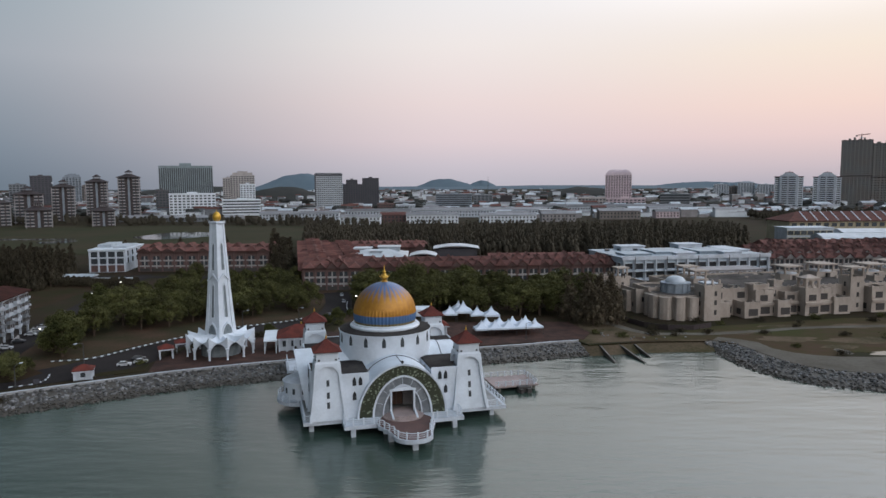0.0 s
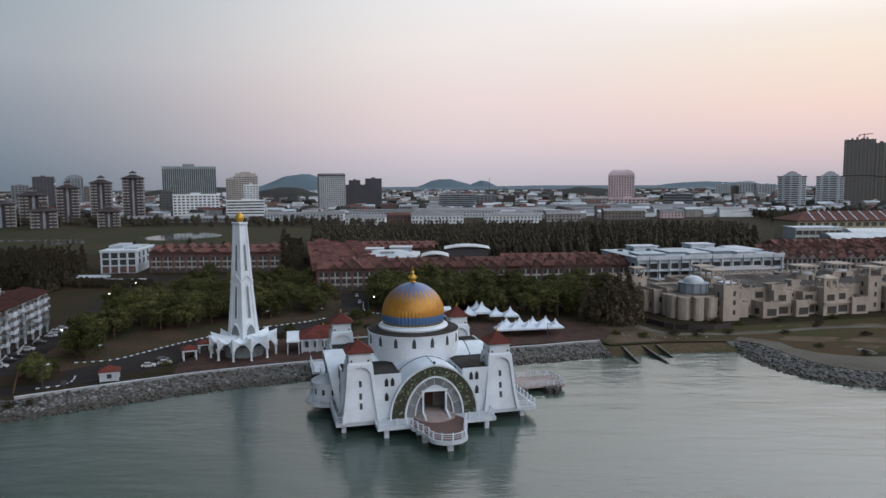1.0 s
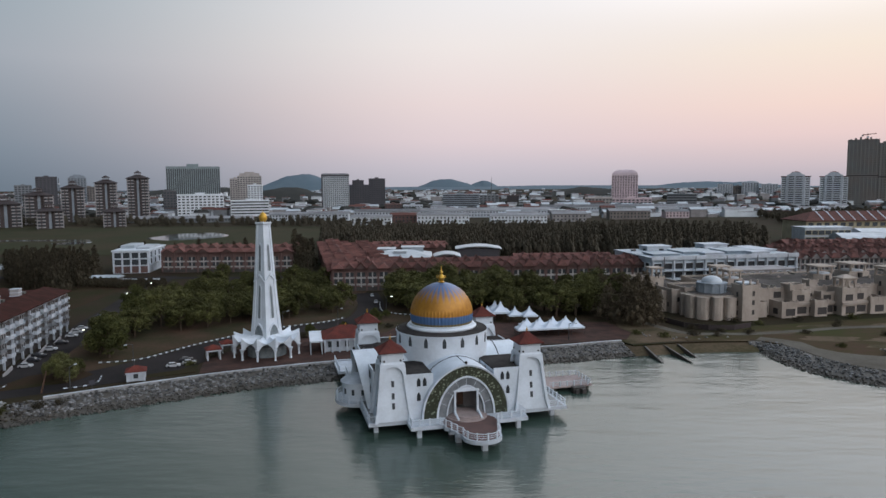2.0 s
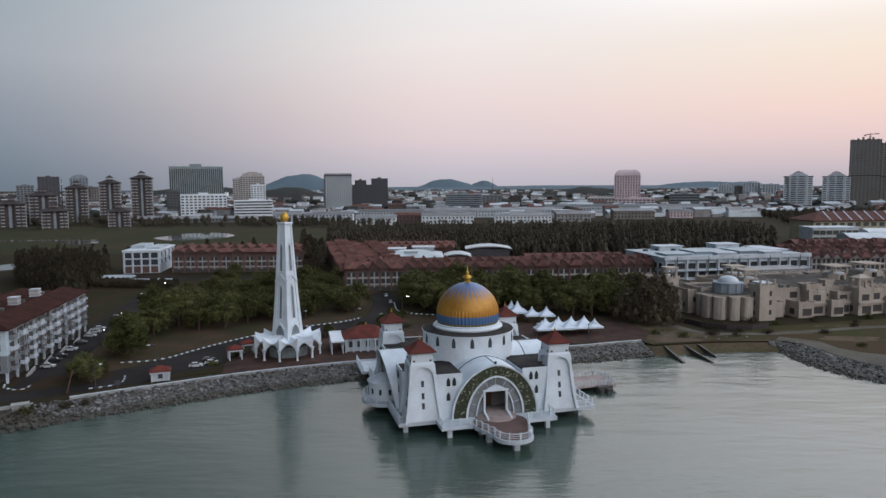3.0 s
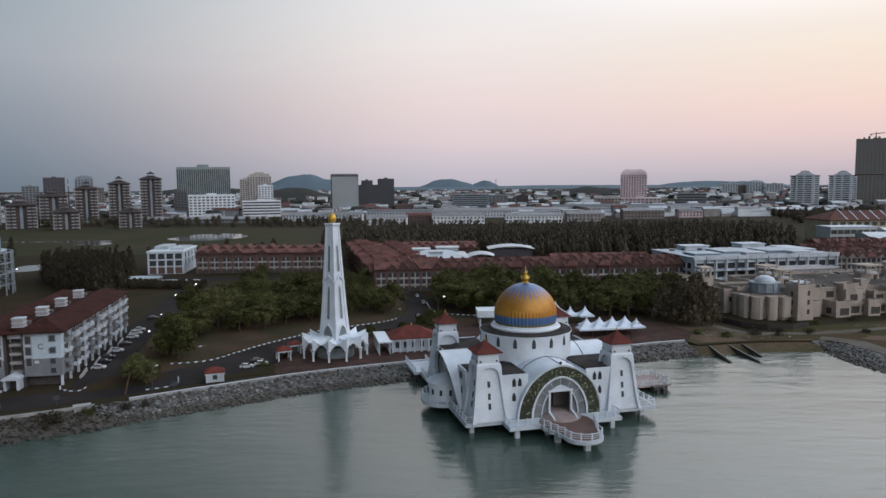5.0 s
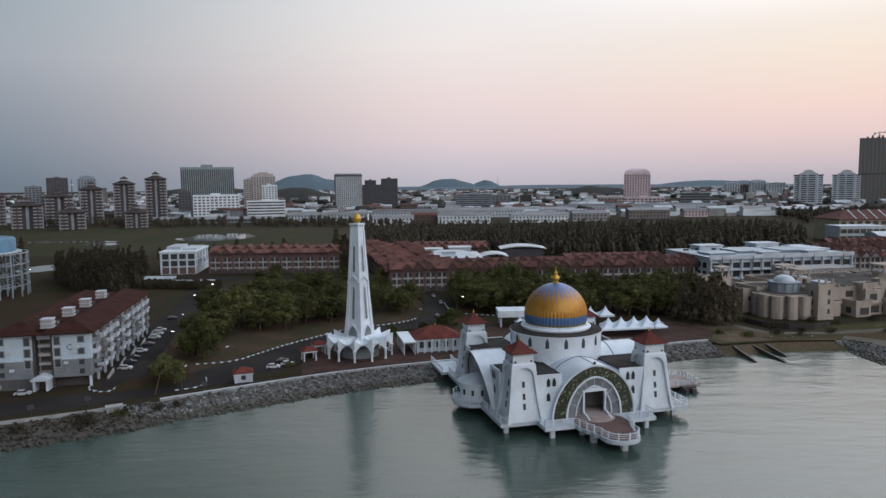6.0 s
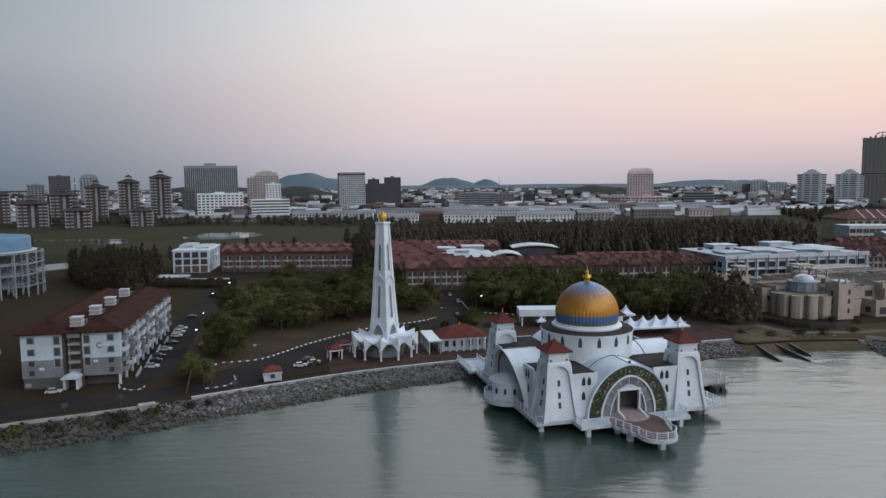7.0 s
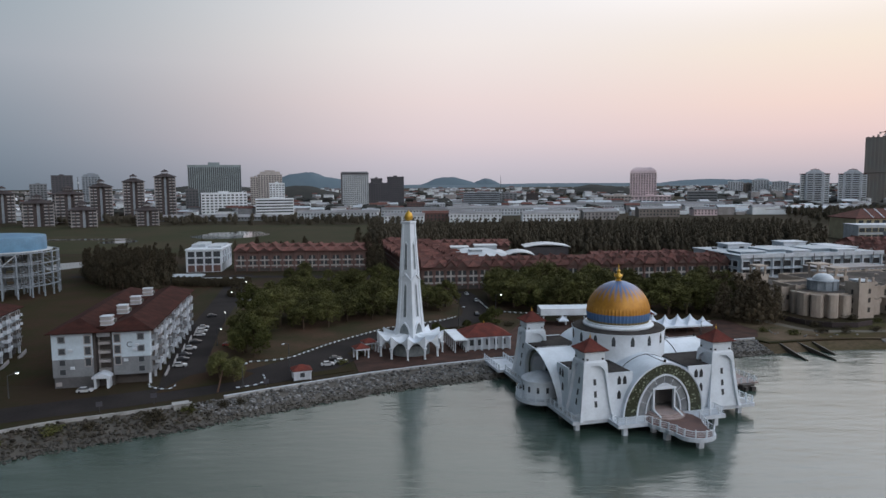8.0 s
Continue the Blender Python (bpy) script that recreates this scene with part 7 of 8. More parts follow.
def core(g, c, rad, r, flat=0.72):
    """The dense inside of a leaf clump, an uneven lump."""
    g.add([(c[0] + rad * v[0] * r.uniform(0.75, 1.2), c[1] + rad * v[1] * r.uniform(0.75, 1.2), c[2] + rad * flat * v[2] * r.uniform(0.75, 1.2)) for v in ICO], ICO_F)


def raw_mesh(name, g, m):
    me = bpy.data.meshes.new(name)
    me.from_pydata(g.v, [], g.f)
    me.materials.append(m)
    return me


def broad_tree(seed, h, spread, m, label):
    r = random.Random(seed)
    th = thing("tree", label, "tree", 0, 0, 0)
    tr = G()
    lean = (r.uniform(-0.4, 0.4), r.uniform(-0.4, 0.4))
    tr.tube([(0, 0, -0.3), (lean[0] * 0.3, lean[1] * 0.3, h * 0.2), (lean[0], lean[1], h * 0.45), (lean[0] * 1.4, lean[1] * 1.4, h * 0.7)], [0.34, 0.26, 0.19, 0.08], 7)
    crown = G()
    for k in range(16):
        a = k * 2.4 + r.uniform(-0.4, 0.4)
        u = (k + 0.5) / 16
        rr = spread * math.sqrt(u) * r.uniform(0.75, 1.08)
        z = h * (0.46 + 0.44 * (1 - u) + r.uniform(-0.09, 0.09))
        c = (lean[0] + rr * math.cos(a), lean[1] + rr * math.sin(a), z)
        tr.tube([(lean[0], lean[1], h * r.uniform(0.28, 0.5)), (lean[0] + rr * 0.5 * math.cos(a), lean[1] + rr * 0.5 * math.sin(a), z - h * 0.13), c], [0.11, 0.07, 0.02], 5)
        cr = spread * r.uniform(0.27, 0.42)
        core(crown, c, cr * 0.5, r)
        leaf_quads(crown, c, cr, 210, 0.24, r, 0.72)
        leaf_quads(crown, c, cr * 1.25, 60, 0.18, r, 0.72)
        if u > 0.4:
            leaf_quads(crown, (c[0] * 0.9, c[1] * 0.9, z - h * 0.19), spread * 0.32, 60, 0.32, r, 0.8)
    part("trunk", tr, M["bark"], th, smooth=60)
    part("crown", raw_mesh("crown", crown, m), None, th)
    return th


def needle_tree(seed, h, spread, label, leaf="leaf_dk"):
    """A tall feathery casuarina with a ragged outline."""
    r = random.Random(seed)
    th = thing("tree", label, "tree", 0, 0, 0)
    tr, crown = G(), G()
    tr.tube([(0, 0, -0.3), (0.1, 0, h * 0.5), (0, 0.1, h * 0.97)], [0.28, 0.17, 0.03], 6)
    n = int(h * 2.0)
    for k in range(n):
        u = (k + 0.5) / n
        z = h * (0.10 + 0.88 * u)
        rr = spread * (1.0 - 0.72 * u ** 1.5) * r.uniform(0.45, 1.1)
        a = k * 2.4 + r.uniform(-0.5, 0.5)
        c = (rr * 0.62 * math.cos(a), rr * 0.62 * math.sin(a), z)
        tr.tube([(0, 0, z - 0.7), c], [0.06, 0.02], 4)
        core(crown, c, max(0.3, rr * 0.22), r, 1.1)
        leaf_quads(crown, c, max(0.55, rr * 0.62), 78, 0.24, r, 0.95, 0.5)
    part("trunk", tr, M["bark"], th, smooth=60)
    part("crown", raw_mesh("crown", crown, M[leaf]), None, th)
    return th


def scatter(models, spots, group, r, smin=0.8, smax=1.2):
    for i, (x, y, z) in enumerate(spots):
        src = models[r.randrange(len(models))]
        s = r.uniform(smin, smax)
        ob = copy_thing(src, pose(x, y, z, 0, 0, r.uniform(0, 360)) @ Matrix.Diagonal((s * r.uniform(0.92, 1.08), s * r.uniform(0.92, 1.08), s * r.uniform(0.9, 1.12), 1)))
        tagged(ob, group=group)


def inside(p, poly):
    x, y = p
    res = False
    for (x0, y0), (x1, y1) in zip(poly, poly[1:] + poly[:1]):
        if (y0 > y) != (y1 > y) and x < (x1 - x0) * (y - y0) / (y1 - y0) + x0:
            res = not res
    return res


def fill(poly, n, gap, r, keep=None):
    xs, ys = [p[0] for p in poly], [p[1] for p in poly]
    res = []
    for _ in range(n * 30):
        if len(res) >= n:
            break
        p = (r.uniform(min(xs), max(xs)), r.uniform(min(ys), max(ys)))
        if inside(p, poly) and (not gap or all((p[0] - q[0]) ** 2 + (p[1] - q[1]) ** 2 > gap * gap for q in res)) and (keep is None or keep(p)):
            res.append((p[0], p[1], GZ))
    return res


def wood(name, label, poly, n, gap, h0, h1, spread, m, seed, round_top=False):
    """A far wood as one mesh: trunks and ragged crowns, too many to pick apart."""
    r = random.Random(seed)
    g, t = G(), G()
    for x, y, _ in fill(poly, n, gap, r):
        h = r.uniform(h0, h1)
        t.tube([(x, y, GZ - 0.2), (x, y, GZ + h * 0.8)], [0.25, 0.08], 4)
        for k in range(9):
            u = (k + 0.5) / 9
            rr = spread * (math.sqrt(1 - u * u * 0.8) if round_top else 1.05 - 0.75 * u) * r.uniform(0.7, 1.15)
            a = k * 2.4 + r.random()
            z = GZ + h * ((0.35 + 0.6 * u) if round_top else (0.12 + 0.84 * u))
            cc = (x + rr * 0.4 * math.cos(a), y + rr * 0.4 * math.sin(a), z)
            core(g, cc, rr * (0.44 if n > 200 else 0.30), r, 1.9)
            leaf_quads(g, cc, rr * 0.74, *((30, 0.36) if n > 200 else (90, 0.27)), r, 1.3, 0.8)
    th = tagged(thing(name, label, "trees", 0, 0, GZ), kind="stuff")
    g.turned(0, 0, 0, -GZ)
    t.turned(0, 0, 0, -GZ)
    part("foliage", raw_mesh("foliage", g, m), None, th, kind="stuff")
    part("trunk", t, M["bark"], th, kind="stuff")


tr_r = random.Random(21)
BROAD = [broad_tree(31 + k, h, s, M["leaf"], "broad spreading green shade tree") for k, (h, s) in enumerate(((9.5, 4.6), (8.5, 4.2), (10.5, 5.0), (7.6, 4.4)))]
FRESH = [broad_tree(51 + k, h, s, M["leaf_br"], "young bright green leafy tree") for k, (h, s) in enumerate(((6.5, 3.2), (8.0, 3.8)))]
NEEDLE = [needle_tree(71 + k, h, s, "tall dark feathery casuarina tree") for k, (h, s) in enumerate(((13.5, 3.4), (12, 3.0), (15, 3.6), (11, 3.3)))]

GROVE_L = [(-86.6, 144.6), (-77.6, 150), (-72.6, 164.4), (-60.7, 179.6), (-46.7, 189.9), (-39.7, 200.7), (-46, 232), (-60, 262), (-99.8, 264), (-95.7, 202.6), (-88.7, 169.2), (-86.6, 151.3)]
off_lane = lambda p: abs(p[1] - 213.5) > 4.8 or p[0] > -52
spots = fill(GROVE_L, 84, 5.2, tr_r, lambda p: off_lane(p) and not (-85 < p[0] < -46 and p[1] < 189 and p[1] < 168 + (p[0] + 84) * 0.68))
scatter(BROAD, [p for p in spots if p[1] < 205], "grove by the minaret", tr_r, 0.66, 0.92)
scatter(BROAD, [p for p in spots if p[1] >= 205], "grove by the minaret", tr_r, 0.46, 0.68)
GROVE_R = [(-24.9, 200.3), (-9.1, 191.3), (12.4, 190.8), (30.4, 186.2), (40.1, 190.4), (43.6, 234), (-27.1, 229)]
spots_r = fill(GROVE_R, 62, 5.4, tr_r)
scatter(BROAD, [p for p in spots_r if p[0] < 14 or p[1] < 206], "grove behind the tents", tr_r, 0.85, 1.15)
scatter(BROAD, [p for p in spots_r if p[0] >= 14 and p[1] >= 206], "grove behind the tents", tr_r, 0.5, 0.72)
scatter(FRESH, [(-82.4, 146.7, GZ), (-86.6, 158.3, GZ), (-92.7, 186.6, GZ), (-15.1, 195.8, GZ), (-23, 221, GZ), (-88.7, 172.2, GZ)], "young trees by the road", tr_r, 0.85, 1.15)
OLIVE = [needle_tree(81 + k, h, s, "brown-green feathery tree by the site fence", "leaf_ol") for k, (h, s) in enumerate(((12.5, 4.2), (11, 4.6)))]
scatter(OLIVE, fill([(34.4, 173.2), (45.1, 177.2), (46.9, 196.7), (38.1, 203.4), (32.3, 190.6)], 13, 2.9, tr_r), "dark trees by the complex", tr_r, 0.75, 0.95)
scatter(BROAD, [(-81.2, 127.6, GZ), (-84.6, 129.8, GZ), (-86.0, 134.3, GZ), (-82.5, 133.2, GZ)], "dark bushes by the road", tr_r, 0.36, 0.55)
scatter(FRESH, [(-28.6, 183, GZ), (-31, 177.5, GZ), (-35.6, 173.2, GZ), (-26.4, 189.5, GZ), (-43.6, 168.6, GZ)], "bushes on the drive's verge", tr_r, 0.32, 0.48)
wood("flats_wood", "dense dark trees behind the flats", [(-152, 240), (-141, 236), (-143, 262), (-156, 290), (-190, 298), (-182, 270), (-162, 246)], 150, 2.6, 4.5, 14.0, 3.0, M["leaf_dk"], 44)
scatter(NEEDLE, fill([(-72, 284), (-63, 284), (-77, 350), (-89, 352)], 18, 3.2, tr_r), "dark trees between the terraces", tr_r, 0.85, 1.1)
scatter(NEEDLE, fill([(-171.3, 337.3), (-104.8, 334.6), (-104.8, 367.2), (-171.2, 370.4)], 22, 5, tr_r), "dark trees behind the shophouses", tr_r, 0.45, 0.7)
scatter(NEEDLE, fill([(-306.8, 346.6), (-247.9, 342.6), (-247.7, 367), (-306.4, 384.7)], 16, 4.5, tr_r), "dark trees by the pond", tr_r, 0.6, 0.85)


wood("field_hedge", "low dark hedge and scrub along the field edge", [(-140, 250), (-112, 247), (-112, 253), (-140, 256)], 60, 1.2, 1.6, 3.2, 1.2, M["leaf_dk"], 45, True)
wood("field_hedge", "low dark scrub between the lane and the grove", [(-112, 226), (-98, 222), (-98, 226), (-112, 231)], 26, 1.2, 1.4, 2.8, 1.1, M["leaf_dk"], 46, True)
wood("tree_belt", "dense dark belt of tall casuarina trees", [(-74, 362), (-41, 358), (36.4, 346), (103.8, 337.5), (149.9, 343.4), (164, 372), (180, 440), (111.9, 447.2), (-21.9, 452.5), (-92, 466.1)], 700, 3.2, 12.0, 14.6, 3.3, M["leaf_far"], 41)
wood("meadow_trees", "far line of dark trees at the meadow's edge", [(-439.8, 639.9), (-60.8, 589), (-60.9, 616.9), (-438.2, 727.9)], 120, 4.5, 4.5, 9, 3.4, M["leaf_far"], 42, True)
wood("estate_trees", "far trees beyond the estate", [(270, 560), (430, 540), (560, 788.2), (310, 714.7)], 200, 6, 6, 10, 4.2, M["leaf_far"], 43, True)
for ob in BROAD + FRESH + NEEDLE + OLIVE:
    ob.matrix_basis = pose(0, 0, GZ)
for ob, (x, y) in zip(BROAD + FRESH + NEEDLE + OLIVE, ((-60.6, 199), (-70.7, 229.5), (3.5, 210.5), (18, 226.4), (-85.4, 150.6), (-19, 206.7), (-2.3, 384), (36, 390.6), (75.1, 373.5), (112.5, 392.3), (41.3, 184.4), (37.2, 179.1))):
    ob.matrix_basis = pose(x, y, GZ)

# far woods, beyond picking apart
woods = G()
r3 = random.Random(9)
for _ in range(900):
    y = r3.uniform(800, 2700)
    x = r3.uniform(-0.8, 0.85) * y
    s = r3.uniform(5, 11)
    woods.add([(x + s * v[0] * r3.uniform(0.7, 1.3) * 1.6, y + s * v[1] * r3.uniform(0.7, 1.3), GZ + 3 + 0.62 * s * v[2] * r3.uniform(0.7, 1.3)) for v in ICO], ICO_F)
lone("distant_woods", woods, M["hill"], "dark clumps of distant trees between the houses", "trees", kind="stuff")

# ---- undergrowth and shrubs ----
shrub = G()
r4 = random.Random(4)
for _ in range(70):
    leaf_quads(shrub, (r4.gauss(0, 0.55), r4.gauss(0, 0.5), abs(r4.gauss(0.5, 0.25))), 0.4, 7, 0.14, r4, 0.8)
SHRUB = raw_mesh("shrub", shrub, M["leaf_dk"])
SHRUB_G = raw_mesh("shrub", shrub, M["leaf"])
shrub_spots = [(-101.7, 102.8, 1.4), (-97.1, 105, 1.1), (-88.6, 108.9, 1.7), (-107.8, 97.8, 1.0), (-79.5, 115.5, 1.0), (-77, 117.1, 0.9), (-84.5, 112.2, 1.2), (63.6, 166, 1.2), (57.8, 168.4, 1.0), (42.2, 163.2, 1.2), (50, 165.2, 1.3), (54.9, 164, 1.0), (36.4, 166.6, 1.1), (77.1, 165.8, 1.0), (88.6, 173.1, 0.9),
               (-62.5, 139.8, 1.0), (-59.1, 147.5, 1.4), (-44.6, 164.6, 1.3), (-41.7, 166.8, 1.5), (-39.2, 168.9, 1.3), (-36.7, 171.1, 1.2), (-27.8, 179.7, 1.2), (-24.8, 176.3, 1.1), (66, 180, 1.3), (71, 177, 1.0), (83, 181, 1.2), (92, 178, 0.9), (99, 184, 1.4), (112, 180, 1.2), (95, 163, 1.1), (104, 160, 1.3), (113, 168, 1.0), (121, 157, 1.4), (78, 152, 0.9), (84, 145, 1.0), (110, 141, 1.1), (126, 146, 1.2), (52, 172, 1.3), (57, 175, 1.0), (48.5, 181, 1.2), (47.6, 190, 1.4), (130, 172, 1.3), (118, 186, 1.2)]
for i, (x, y, s) in enumerate(shrub_spots):
    gz = GZ if y > 117.5 else 0.8
    lone("shrub", SHRUB if i % 3 else SHRUB_G, None, "low dark green shrub", "shrub", pose(x, y, gz, 0, 0, i * 47) @ Matrix.Scale(s, 4), "shrubs")


# ---- huts and small buildings round the plaza ----
def red_hut(label, x, y, w, d, h, rise, turn, closed=True, over=0.7):
    th = thing("pavilion", label, "pavilion", x, y, GZ + 0.08, turn, "red-roofed pavilions")
    if closed:
        part("wall", G().box(-w / 2, w / 2, -d / 2, d / 2, 0, h), M["white_b"], th)
        n = max(1, int(w / 1.6))
        for i in range(n):
            part("window", G().box(-0.42, 0.42, -0.05, 0.1, 0, 1.3), M["glass"], th, at=pose(-w / 2 + (i + 0.5) * w / n, -d / 2 - 0.02, h * 0.36))
    for sx in (-1, 1):
        for sy in (-1, 1):
            part("post", G().box(-0.14, 0.14, -0.14, 0.14, 0, h), M["white_b"], th, at=pose(sx * (w / 2 + 0.1), sy * (d / 2 + 0.1), 0))
    part("fascia", G().box(-w / 2 - over, w / 2 + over, -d / 2 - over, d / 2 + over, h - 0.02, h + 0.28), M["white_b"], th)
    part("roof", G().hip(-w / 2, w / 2, -d / 2, d / 2, h + 0.43, rise, over + 0.1, 0.14), M["tile"], th, "hipped red tile roof")
    if w > 5:
        part("finial", G().lathe([(0.12, h + 0.4 + rise), (0.16, h + 0.6 + rise), (0.02, h + 1.0 + rise)], 8), M["gold"], th)
    return th


pv = red_hut("cream pavilion with a hipped red tile roof on the plaza", -32.6, 154.6, 9.2, 6.6, 2.6, 2.2, 12)
for i in range(7):
    part("pier", G().box(-0.18, 0.18, -0.18, 0.18, 0, 2.6), M["white_b"], pv, at=pose(-4.8 + 1.6 * i, -4.2, 0))
walkway = thing("covered_walkway", "flat white covered walkway beside the pavilion", "walkway", -39.1, 153, GZ + 0.08, 12)
part("roof", G().box(-1.4, 1.4, -5.5, 5.5, 2.7, 3.0), M["white"], walkway)
for s in (-1.2, 1.2):
    for k in range(6):
        part("post", G().box(s - 0.1, s + 0.1, -0.1, 0.1, 0, 2.7), M["white_b"], walkway, at=pose(0, -5.0 + 2 * k, 0))
red_hut("tiny white guard hut with a red roof by the sea wall", -68.9, 129.4, 2.8, 2.2, 1.5, 0.85, 20, True, 0.4)
red_hut("small open shelter with a low red roof", -59.3, 144.7, 2.3, 2.0, 1.9, 0.8, 25, False, 0.4)
red_hut("low shelter with a red roof beside the car park", -58.2, 150.6, 2.0, 2.0, 1.8, 0.7, 25, False, 0.4)
red_hut("small red-roofed kiosk behind the mosque", -3.1, 164.4, 5.5, 4.0, 2.6, 1.6, 12)
gate = thing("entrance_canopy", "long white flat canopy over the mosque entrance", "canopy", -10.1, 178.8, GZ + 0.1, 1)
part("fascia", G().box(-6.6, 6.6, -3.0, 3.0, 2.6, 4.3), M["white"], gate)
part("soffit", G().box(-6.3, 6.3, -2.7, 2.7, 2.3, 2.596), M["slate"], gate)
for s in (-5.8, 0, 5.8):
    for t in (-2.4, 2.4):
        part("post", G().box(-0.2, 0.2, -0.2, 0.2, 0, 2.3), M["white_b"], gate, at=pose(s, t, 0))
lone("low_wall", G().box(-4, 4, -0.15, 0.15, 0, 1.3).box(-4.1, 4.1, -0.22, 0.22, 1.3, 1.42), M["white_b"], "low white garden wall behind the mosque", "wall", pose(-15.9, 155.4, GZ + 0.09, 0, 0, 12))

# ---- tents ----
tent = thing("tent", "white peaked canvas tent on slim poles", "tent", 8.6, 165, GZ + 0.1, 9, "tents")
cv = []
for t, s, z in ((0, 2.25, 2.0), (0.12, 2.25, 2.5), (0.3, 1.6, 2.85), (0.5, 1.0, 3.3), (0.7, 0.5, 3.9), (0.88, 0.16, 4.6), (1, 0.05, 5.0)):
    cv.append([(s * c, s * d, z) for c, d in ((-1, -1), (0, -1.0), (1, -1), (1, 0), (1, 1), (0, 1), (-1, 1), (-1, 0))])
part("canopy", G().rings(cv), M["tent"], tent, "peaked white canvas", smooth=20)
for sx in (-1, 1):
    for sy in (-1, 1):
        part("pole", G().lathe([(0.06, 0), (0.06, 2.1)], 6, sx * 2.2, sy * 2.2), M["steel"], tent, "slim dark pole")
tent.scale = (0.76, 0.76, 0.76)
for i in range(1, 5):
    copy_thing(tent, pose(8.6 + 3.3 * i, 165.0 + 0.6 * i, GZ + 0.1, 0, 0, 9))
for i in range(4):
    copy_thing(tent, pose(10.0 + 3.3 * i, 169.0 + 0.6 * i, GZ + 0.1, 0, 0, 9))
for x, y, s in ((1.2, 183.4, 1.0), (4.8, 184.5, 1.25), (8.4, 182.2, 1.0), (12.1, 181.2, 1.05), (3.6, 188.9, 1.1), (-11, 176.1, 0.7)):
    copy_thing(tent, pose(x, y, GZ + 0.1, 0, 0, 5) @ Matrix.Scale(s * 1.1, 4))

# ---- cars ----
def car_mat(name, c):
    return mat(name, c, tuple(k * 0.9 for k in c), 0.25, 0.5, 6, 0, spec=0.6)


def car(colour, label, at):
    th = thing("car", label, "car", group="parked cars")
    th.matrix_basis = at
    body = []
    for x, hw, z0, z1 in ((-2.1, 0.70, 0.35, 0.72), (-1.9, 0.82, 0.25, 0.88), (-0.9, 0.86, 0.22, 0.95), (0.9, 0.86, 0.22, 0.95), (1.8, 0.84, 0.25, 0.90), (2.1, 0.74, 0.35, 0.75)):
        body.append([(x, -hw, z0), (x, hw, z0), (x, hw * 0.97, z1), (x, -hw * 0.97, z1)])
    part("body", G().rings(body), colour, th, smooth=30)
    part("cabin", G().rings([[(a, -hw, z), (b, -hw, z), (b, hw, z), (a, hw, z)] for a, b, hw, z in ((-1.55, 1.05, 0.78, 0.9), (-1.2, 0.45, 0.66, 1.38))]), M["glass"], th, "dark window glass")
    part("roof", G().box(-1.18, 0.42, -0.64, 0.64, 1.38, 1.44), colour, th)
    for x in (-1.3, 1.3):
        for y in (-0.80, 0.80):
            part("wheel", G().lathe([(0.31, -0.1), (0.31, 0.1)], 12), M["tyre"], th, at=pose(x, y, 0.31, 90))
    return th


PAINT = [car_mat("white_car_paint", (0.42, 0.43, 0.45)), car_mat("silver_car_paint", (0.42, 0.43, 0.44)), car_mat("black_car_paint", (0.03, 0.03, 0.035)), car_mat("red_car_paint", (0.20, 0.03, 0.03))]
COL = ("white", "silver", "black", "red")
for i, (x, y, a, c) in enumerate(((-65.4, 138.5, 15, 0), (-64.5, 143.1, 20, 2), (-63, 140.7, 15, 1), (-106.3, 121.9, 12, 0), (-95.6, 138.8, 8, 1), (-96.8, 143.6, 10, 2), (-97.7, 147.4, 8, 2), (-98.7, 153.4, 12, 0), (-101.4, 167.4, 12, 0), (-102.4, 171.8, 10, 1), (-103.4, 176.1, 12, 0),
                                 (-106.3, 191.6, 18, 2), (-91.1, 156.9, 15, 3), (-31.4, 213.1, 95, 0), (-32.4, 190.7, 98, 2), (-33.9, 225.6, 100, 1), (-112.8, 230.6, 105, 0), (-99.7, 159.8, 18, 2))):
    car(PAINT[c], "small %s car %s" % (COL[c], "on the drive" if a > 90 else "parked on the asphalt"), pose(x, y, GZ + 0.075, 0, 0, a) @ Matrix.Scale(0.66, 4))

# ---- painted kerbs ----
def kerb(line, label, step=0.8):
    th = thing("painted_kerb", label, "kerb", line[0][0], line[0][1], GZ)
    ox, oy = line[0]
    me = [G().box(-0.31, 0.31, -0.13, 0.13, 0, 0.22).mesh("kerb_stone", M["white"]), G().box(-0.38, 0.38, -0.13, 0.13, 0, 0.21).mesh("kerb_stone", M["steel"])]
    for i, (x, y, a) in enumerate(along(line, step)):
        part("kerb_stone", me[i % 2], None, th, at=pose(x - ox, y - oy, 0, 0, 0, math.degrees(a)))


kerb(smooth_line([(-82.1, 142.3), (-77.1, 143.6), (-74.1, 146.1), (-71.6, 151), (-67.4, 158.9), (-61.7, 167.2), (-55.3, 175.1), (-42.3, 183.8), (-37.7, 189.7)], 5), "black and white painted kerb along the drive")
kerb(smooth_line([(-30.4, 214), (-28.4, 200), (-24.5, 195.4), (-17, 192.6), (-9, 191.6)], 5), "black and white painted kerb by the side road")
kerb(smooth_line([(-96.6, 126.2), (-95.7, 124.7), (-92.4, 123.1), (-91.4, 124.4), (-91.8, 126.6)], 4), "short painted kerb at the road mouth")
kerb(smooth_line([(-79.4, 123.8), (-76.6, 125.4), (-75.6, 128.2), (-76.9, 132.1)], 4), "curved painted kerb round the corner lawn")

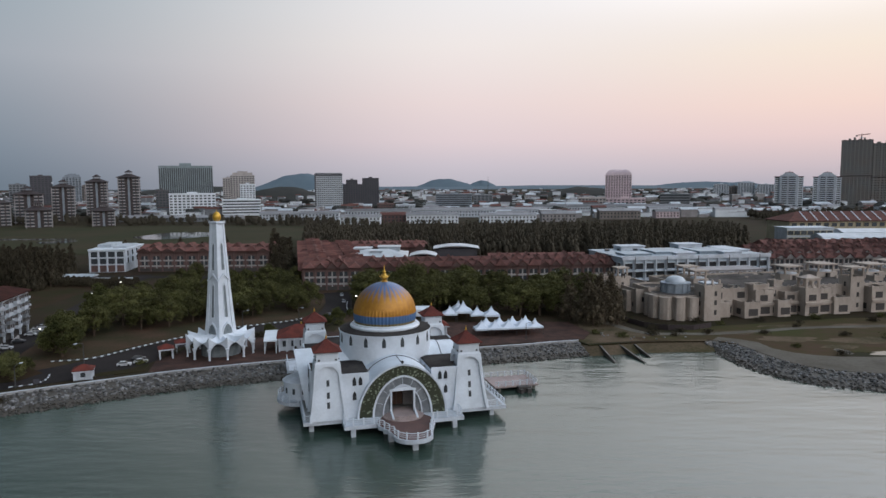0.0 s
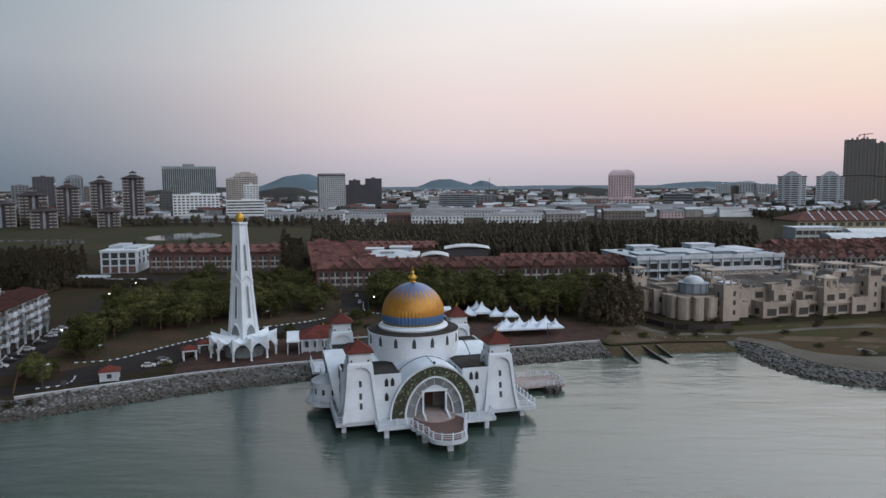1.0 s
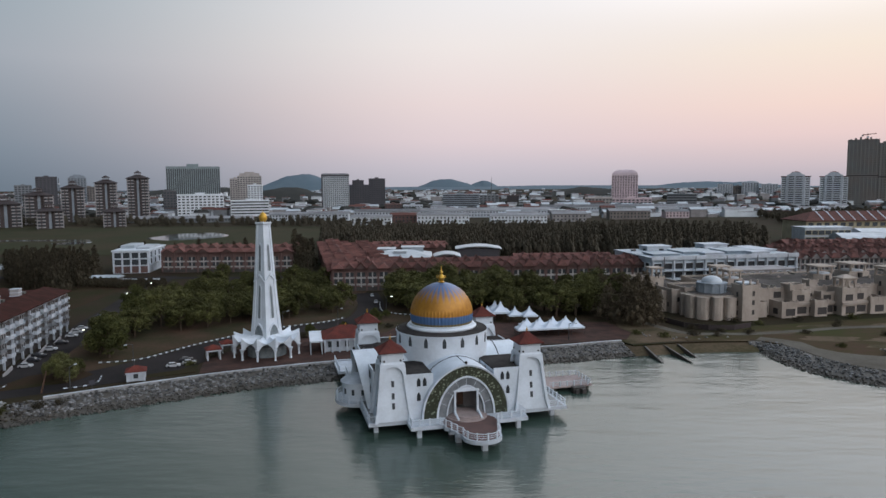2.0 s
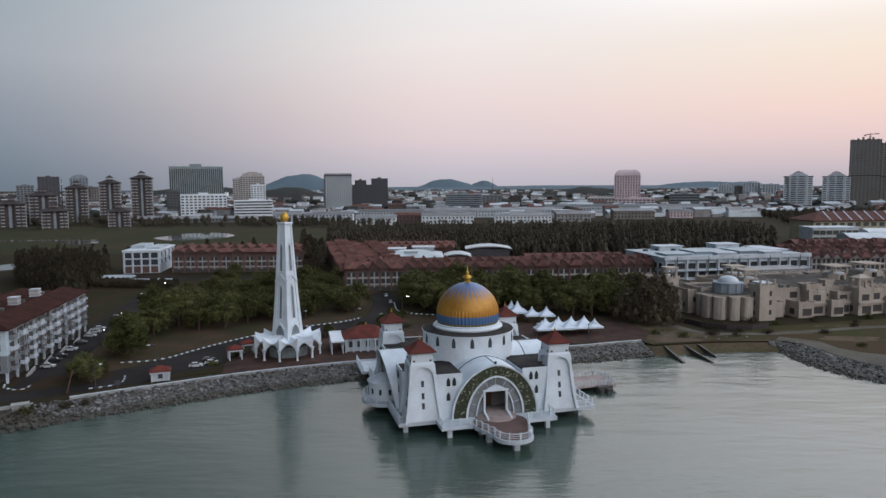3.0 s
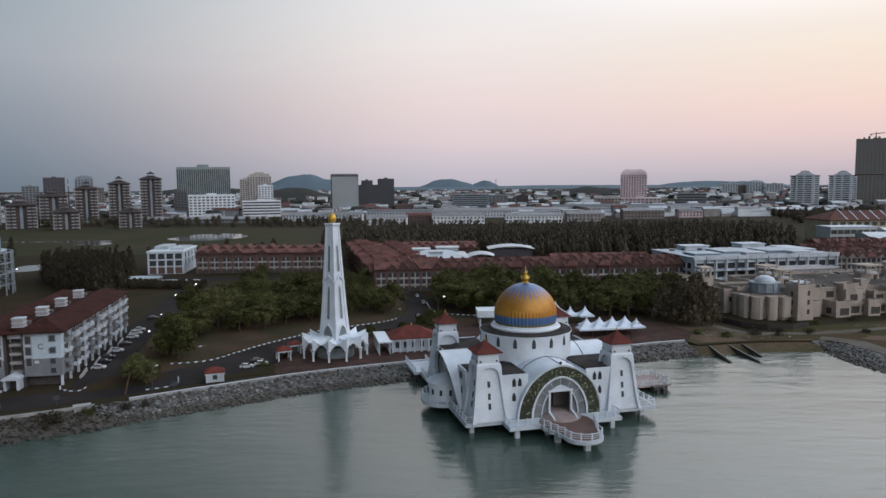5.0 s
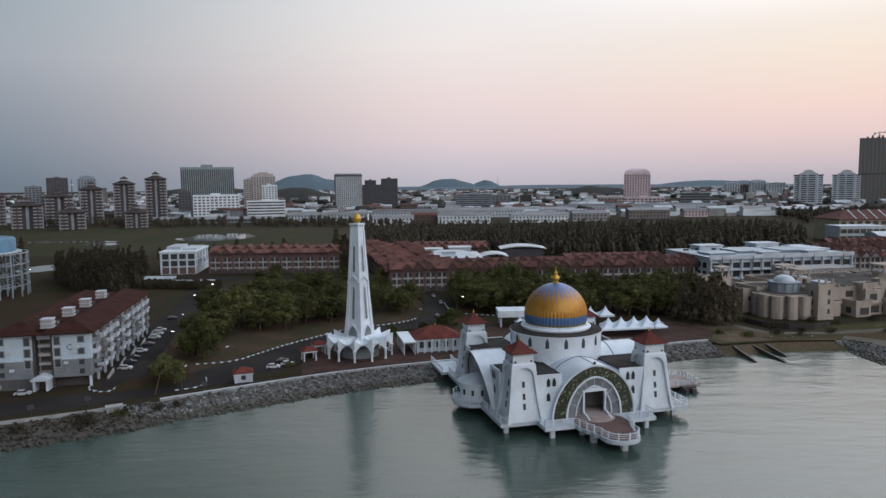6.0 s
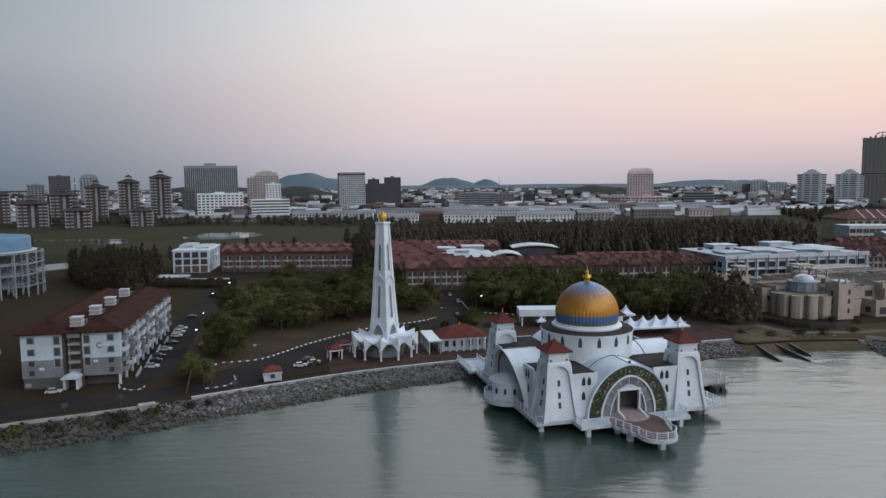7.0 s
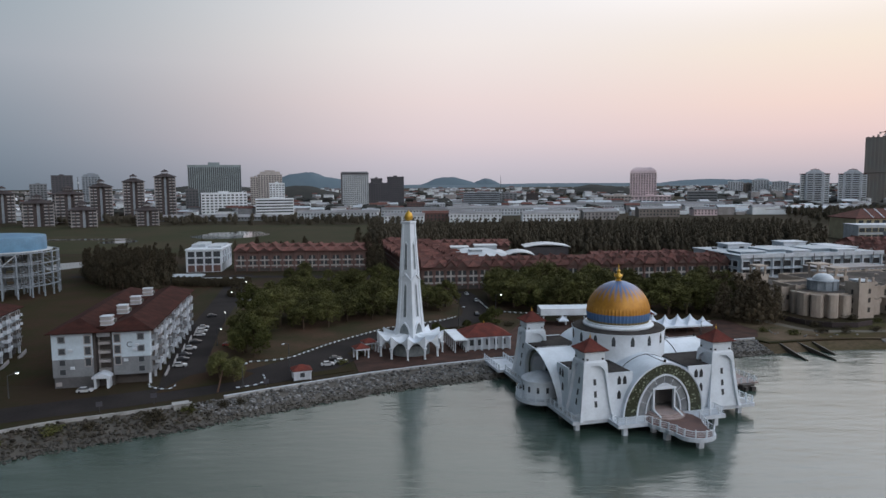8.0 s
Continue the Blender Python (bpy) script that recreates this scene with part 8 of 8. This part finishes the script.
# ---- street lamps ----
def street_lamp(x, y, h, on, turn):
    th = thing("street_lamp", "slim grey street lamp, lit at dusk" if on else "slim grey street lamp", "street lamp", x, y, GZ, turn, "street lamps")
    part("pole", G().lathe([(0.13, 0), (0.08, h * 0.6), (0.05, h)], 8), M["steel"], th)
    part("arm", G().tube([(0, 0, h - 0.1), (0.6, 0, h + 0.15), (1.4, 0, h + 0.2)], [0.05, 0.045, 0.04], 6), M["steel"], th)
    part("lamp_head", G().square([(0.30, 0.12, h + 0.12), (0.34, 0.15, h + 0.18), (0.26, 0.10, h + 0.28)], 1.6, 0), M["white_b"], th)
    part("lens", G().box(1.35, 1.85, -0.10, 0.10, h + 0.04, h + 0.118), M["lamp"] if on else M["grey_glass_and_recess"], th, "glowing lens" if on else "")


for x, y, h, on in ((-107.3, 224.4, 5, True), (-103.2, 204.3, 5, True), (-98.3, 178.6, 4, True), (-93.9, 157.4, 4, True), (-118.2, 119, 4, True), (-197.1, 280.7, 4, True), (-73, 137.5, 5, False), (-50.6, 171.1, 5, False), (-37.7, 176.6, 5, False), (-26.7, 194.9, 5, True), (-78.5, 123.8, 4, False), (18.8, 160.3, 4, False), (-6, 154.1, 4, False)):
    street_lamp(x, y, h, on, rng.uniform(0, 360))
# leaning pole and signs by the sea wall
lone("leaning_pole", G().tube([(0, 0, 0), (0.5, 0.1, 2.0), (1.0, 0.2, 4.0)], [0.16, 0.13, 0.1], 7), M["wood"], "leaning brown timber pole by the sea wall", "pole", pose(-82.3, 121.2, GZ))
for x, y in ((-98.2, 110.6), (-91.1, 115), (-74, 122.8)):
    sg = thing("sign_post", "small dark sign on a post by the sea wall", "sign", x, y, GZ, 25)
    part("post", G().box(-0.05, 0.05, -0.05, 0.05, 0, 1.8), M["steel"], sg)
    part("board", G().box(-0.5, 0.5, -0.07, -0.052, 1.1, 1.9), M["slate"], sg)
# fence along the complex
fence = thing("site_fence", "dark site hoarding round the cream complex", "fence", 44, 194.6, GZ)
fl = [(0, 0), (2.5, -11), (6.5, -20), (11, -24), (17, -24.5), (24, -21)]
HB = G().box(-1.0, 1.0, -0.05, 0.05, 0, 1.3).mesh("panel", M["roof_dk"])
for x, y, a in along(fl, 2.05):
    part("panel", HB, None, fence, at=pose(x, y, 0, 0, 0, math.degrees(a)))
# scattered stones and debris on the beach
r5 = random.Random(14)
for k in range(15):
    x, y = r5.uniform(35, 60), r5.uniform(160, 167)
    lone("boulder", r5.choice(STONES), None, "loose grey boulder on the bare earth", "boulder", pose(x, y, GZ + 0.1, r5.uniform(0, 40), 0, r5.uniform(0, 360)) @ Matrix.Scale(r5.uniform(0.4, 0.8), 4), "loose boulders")
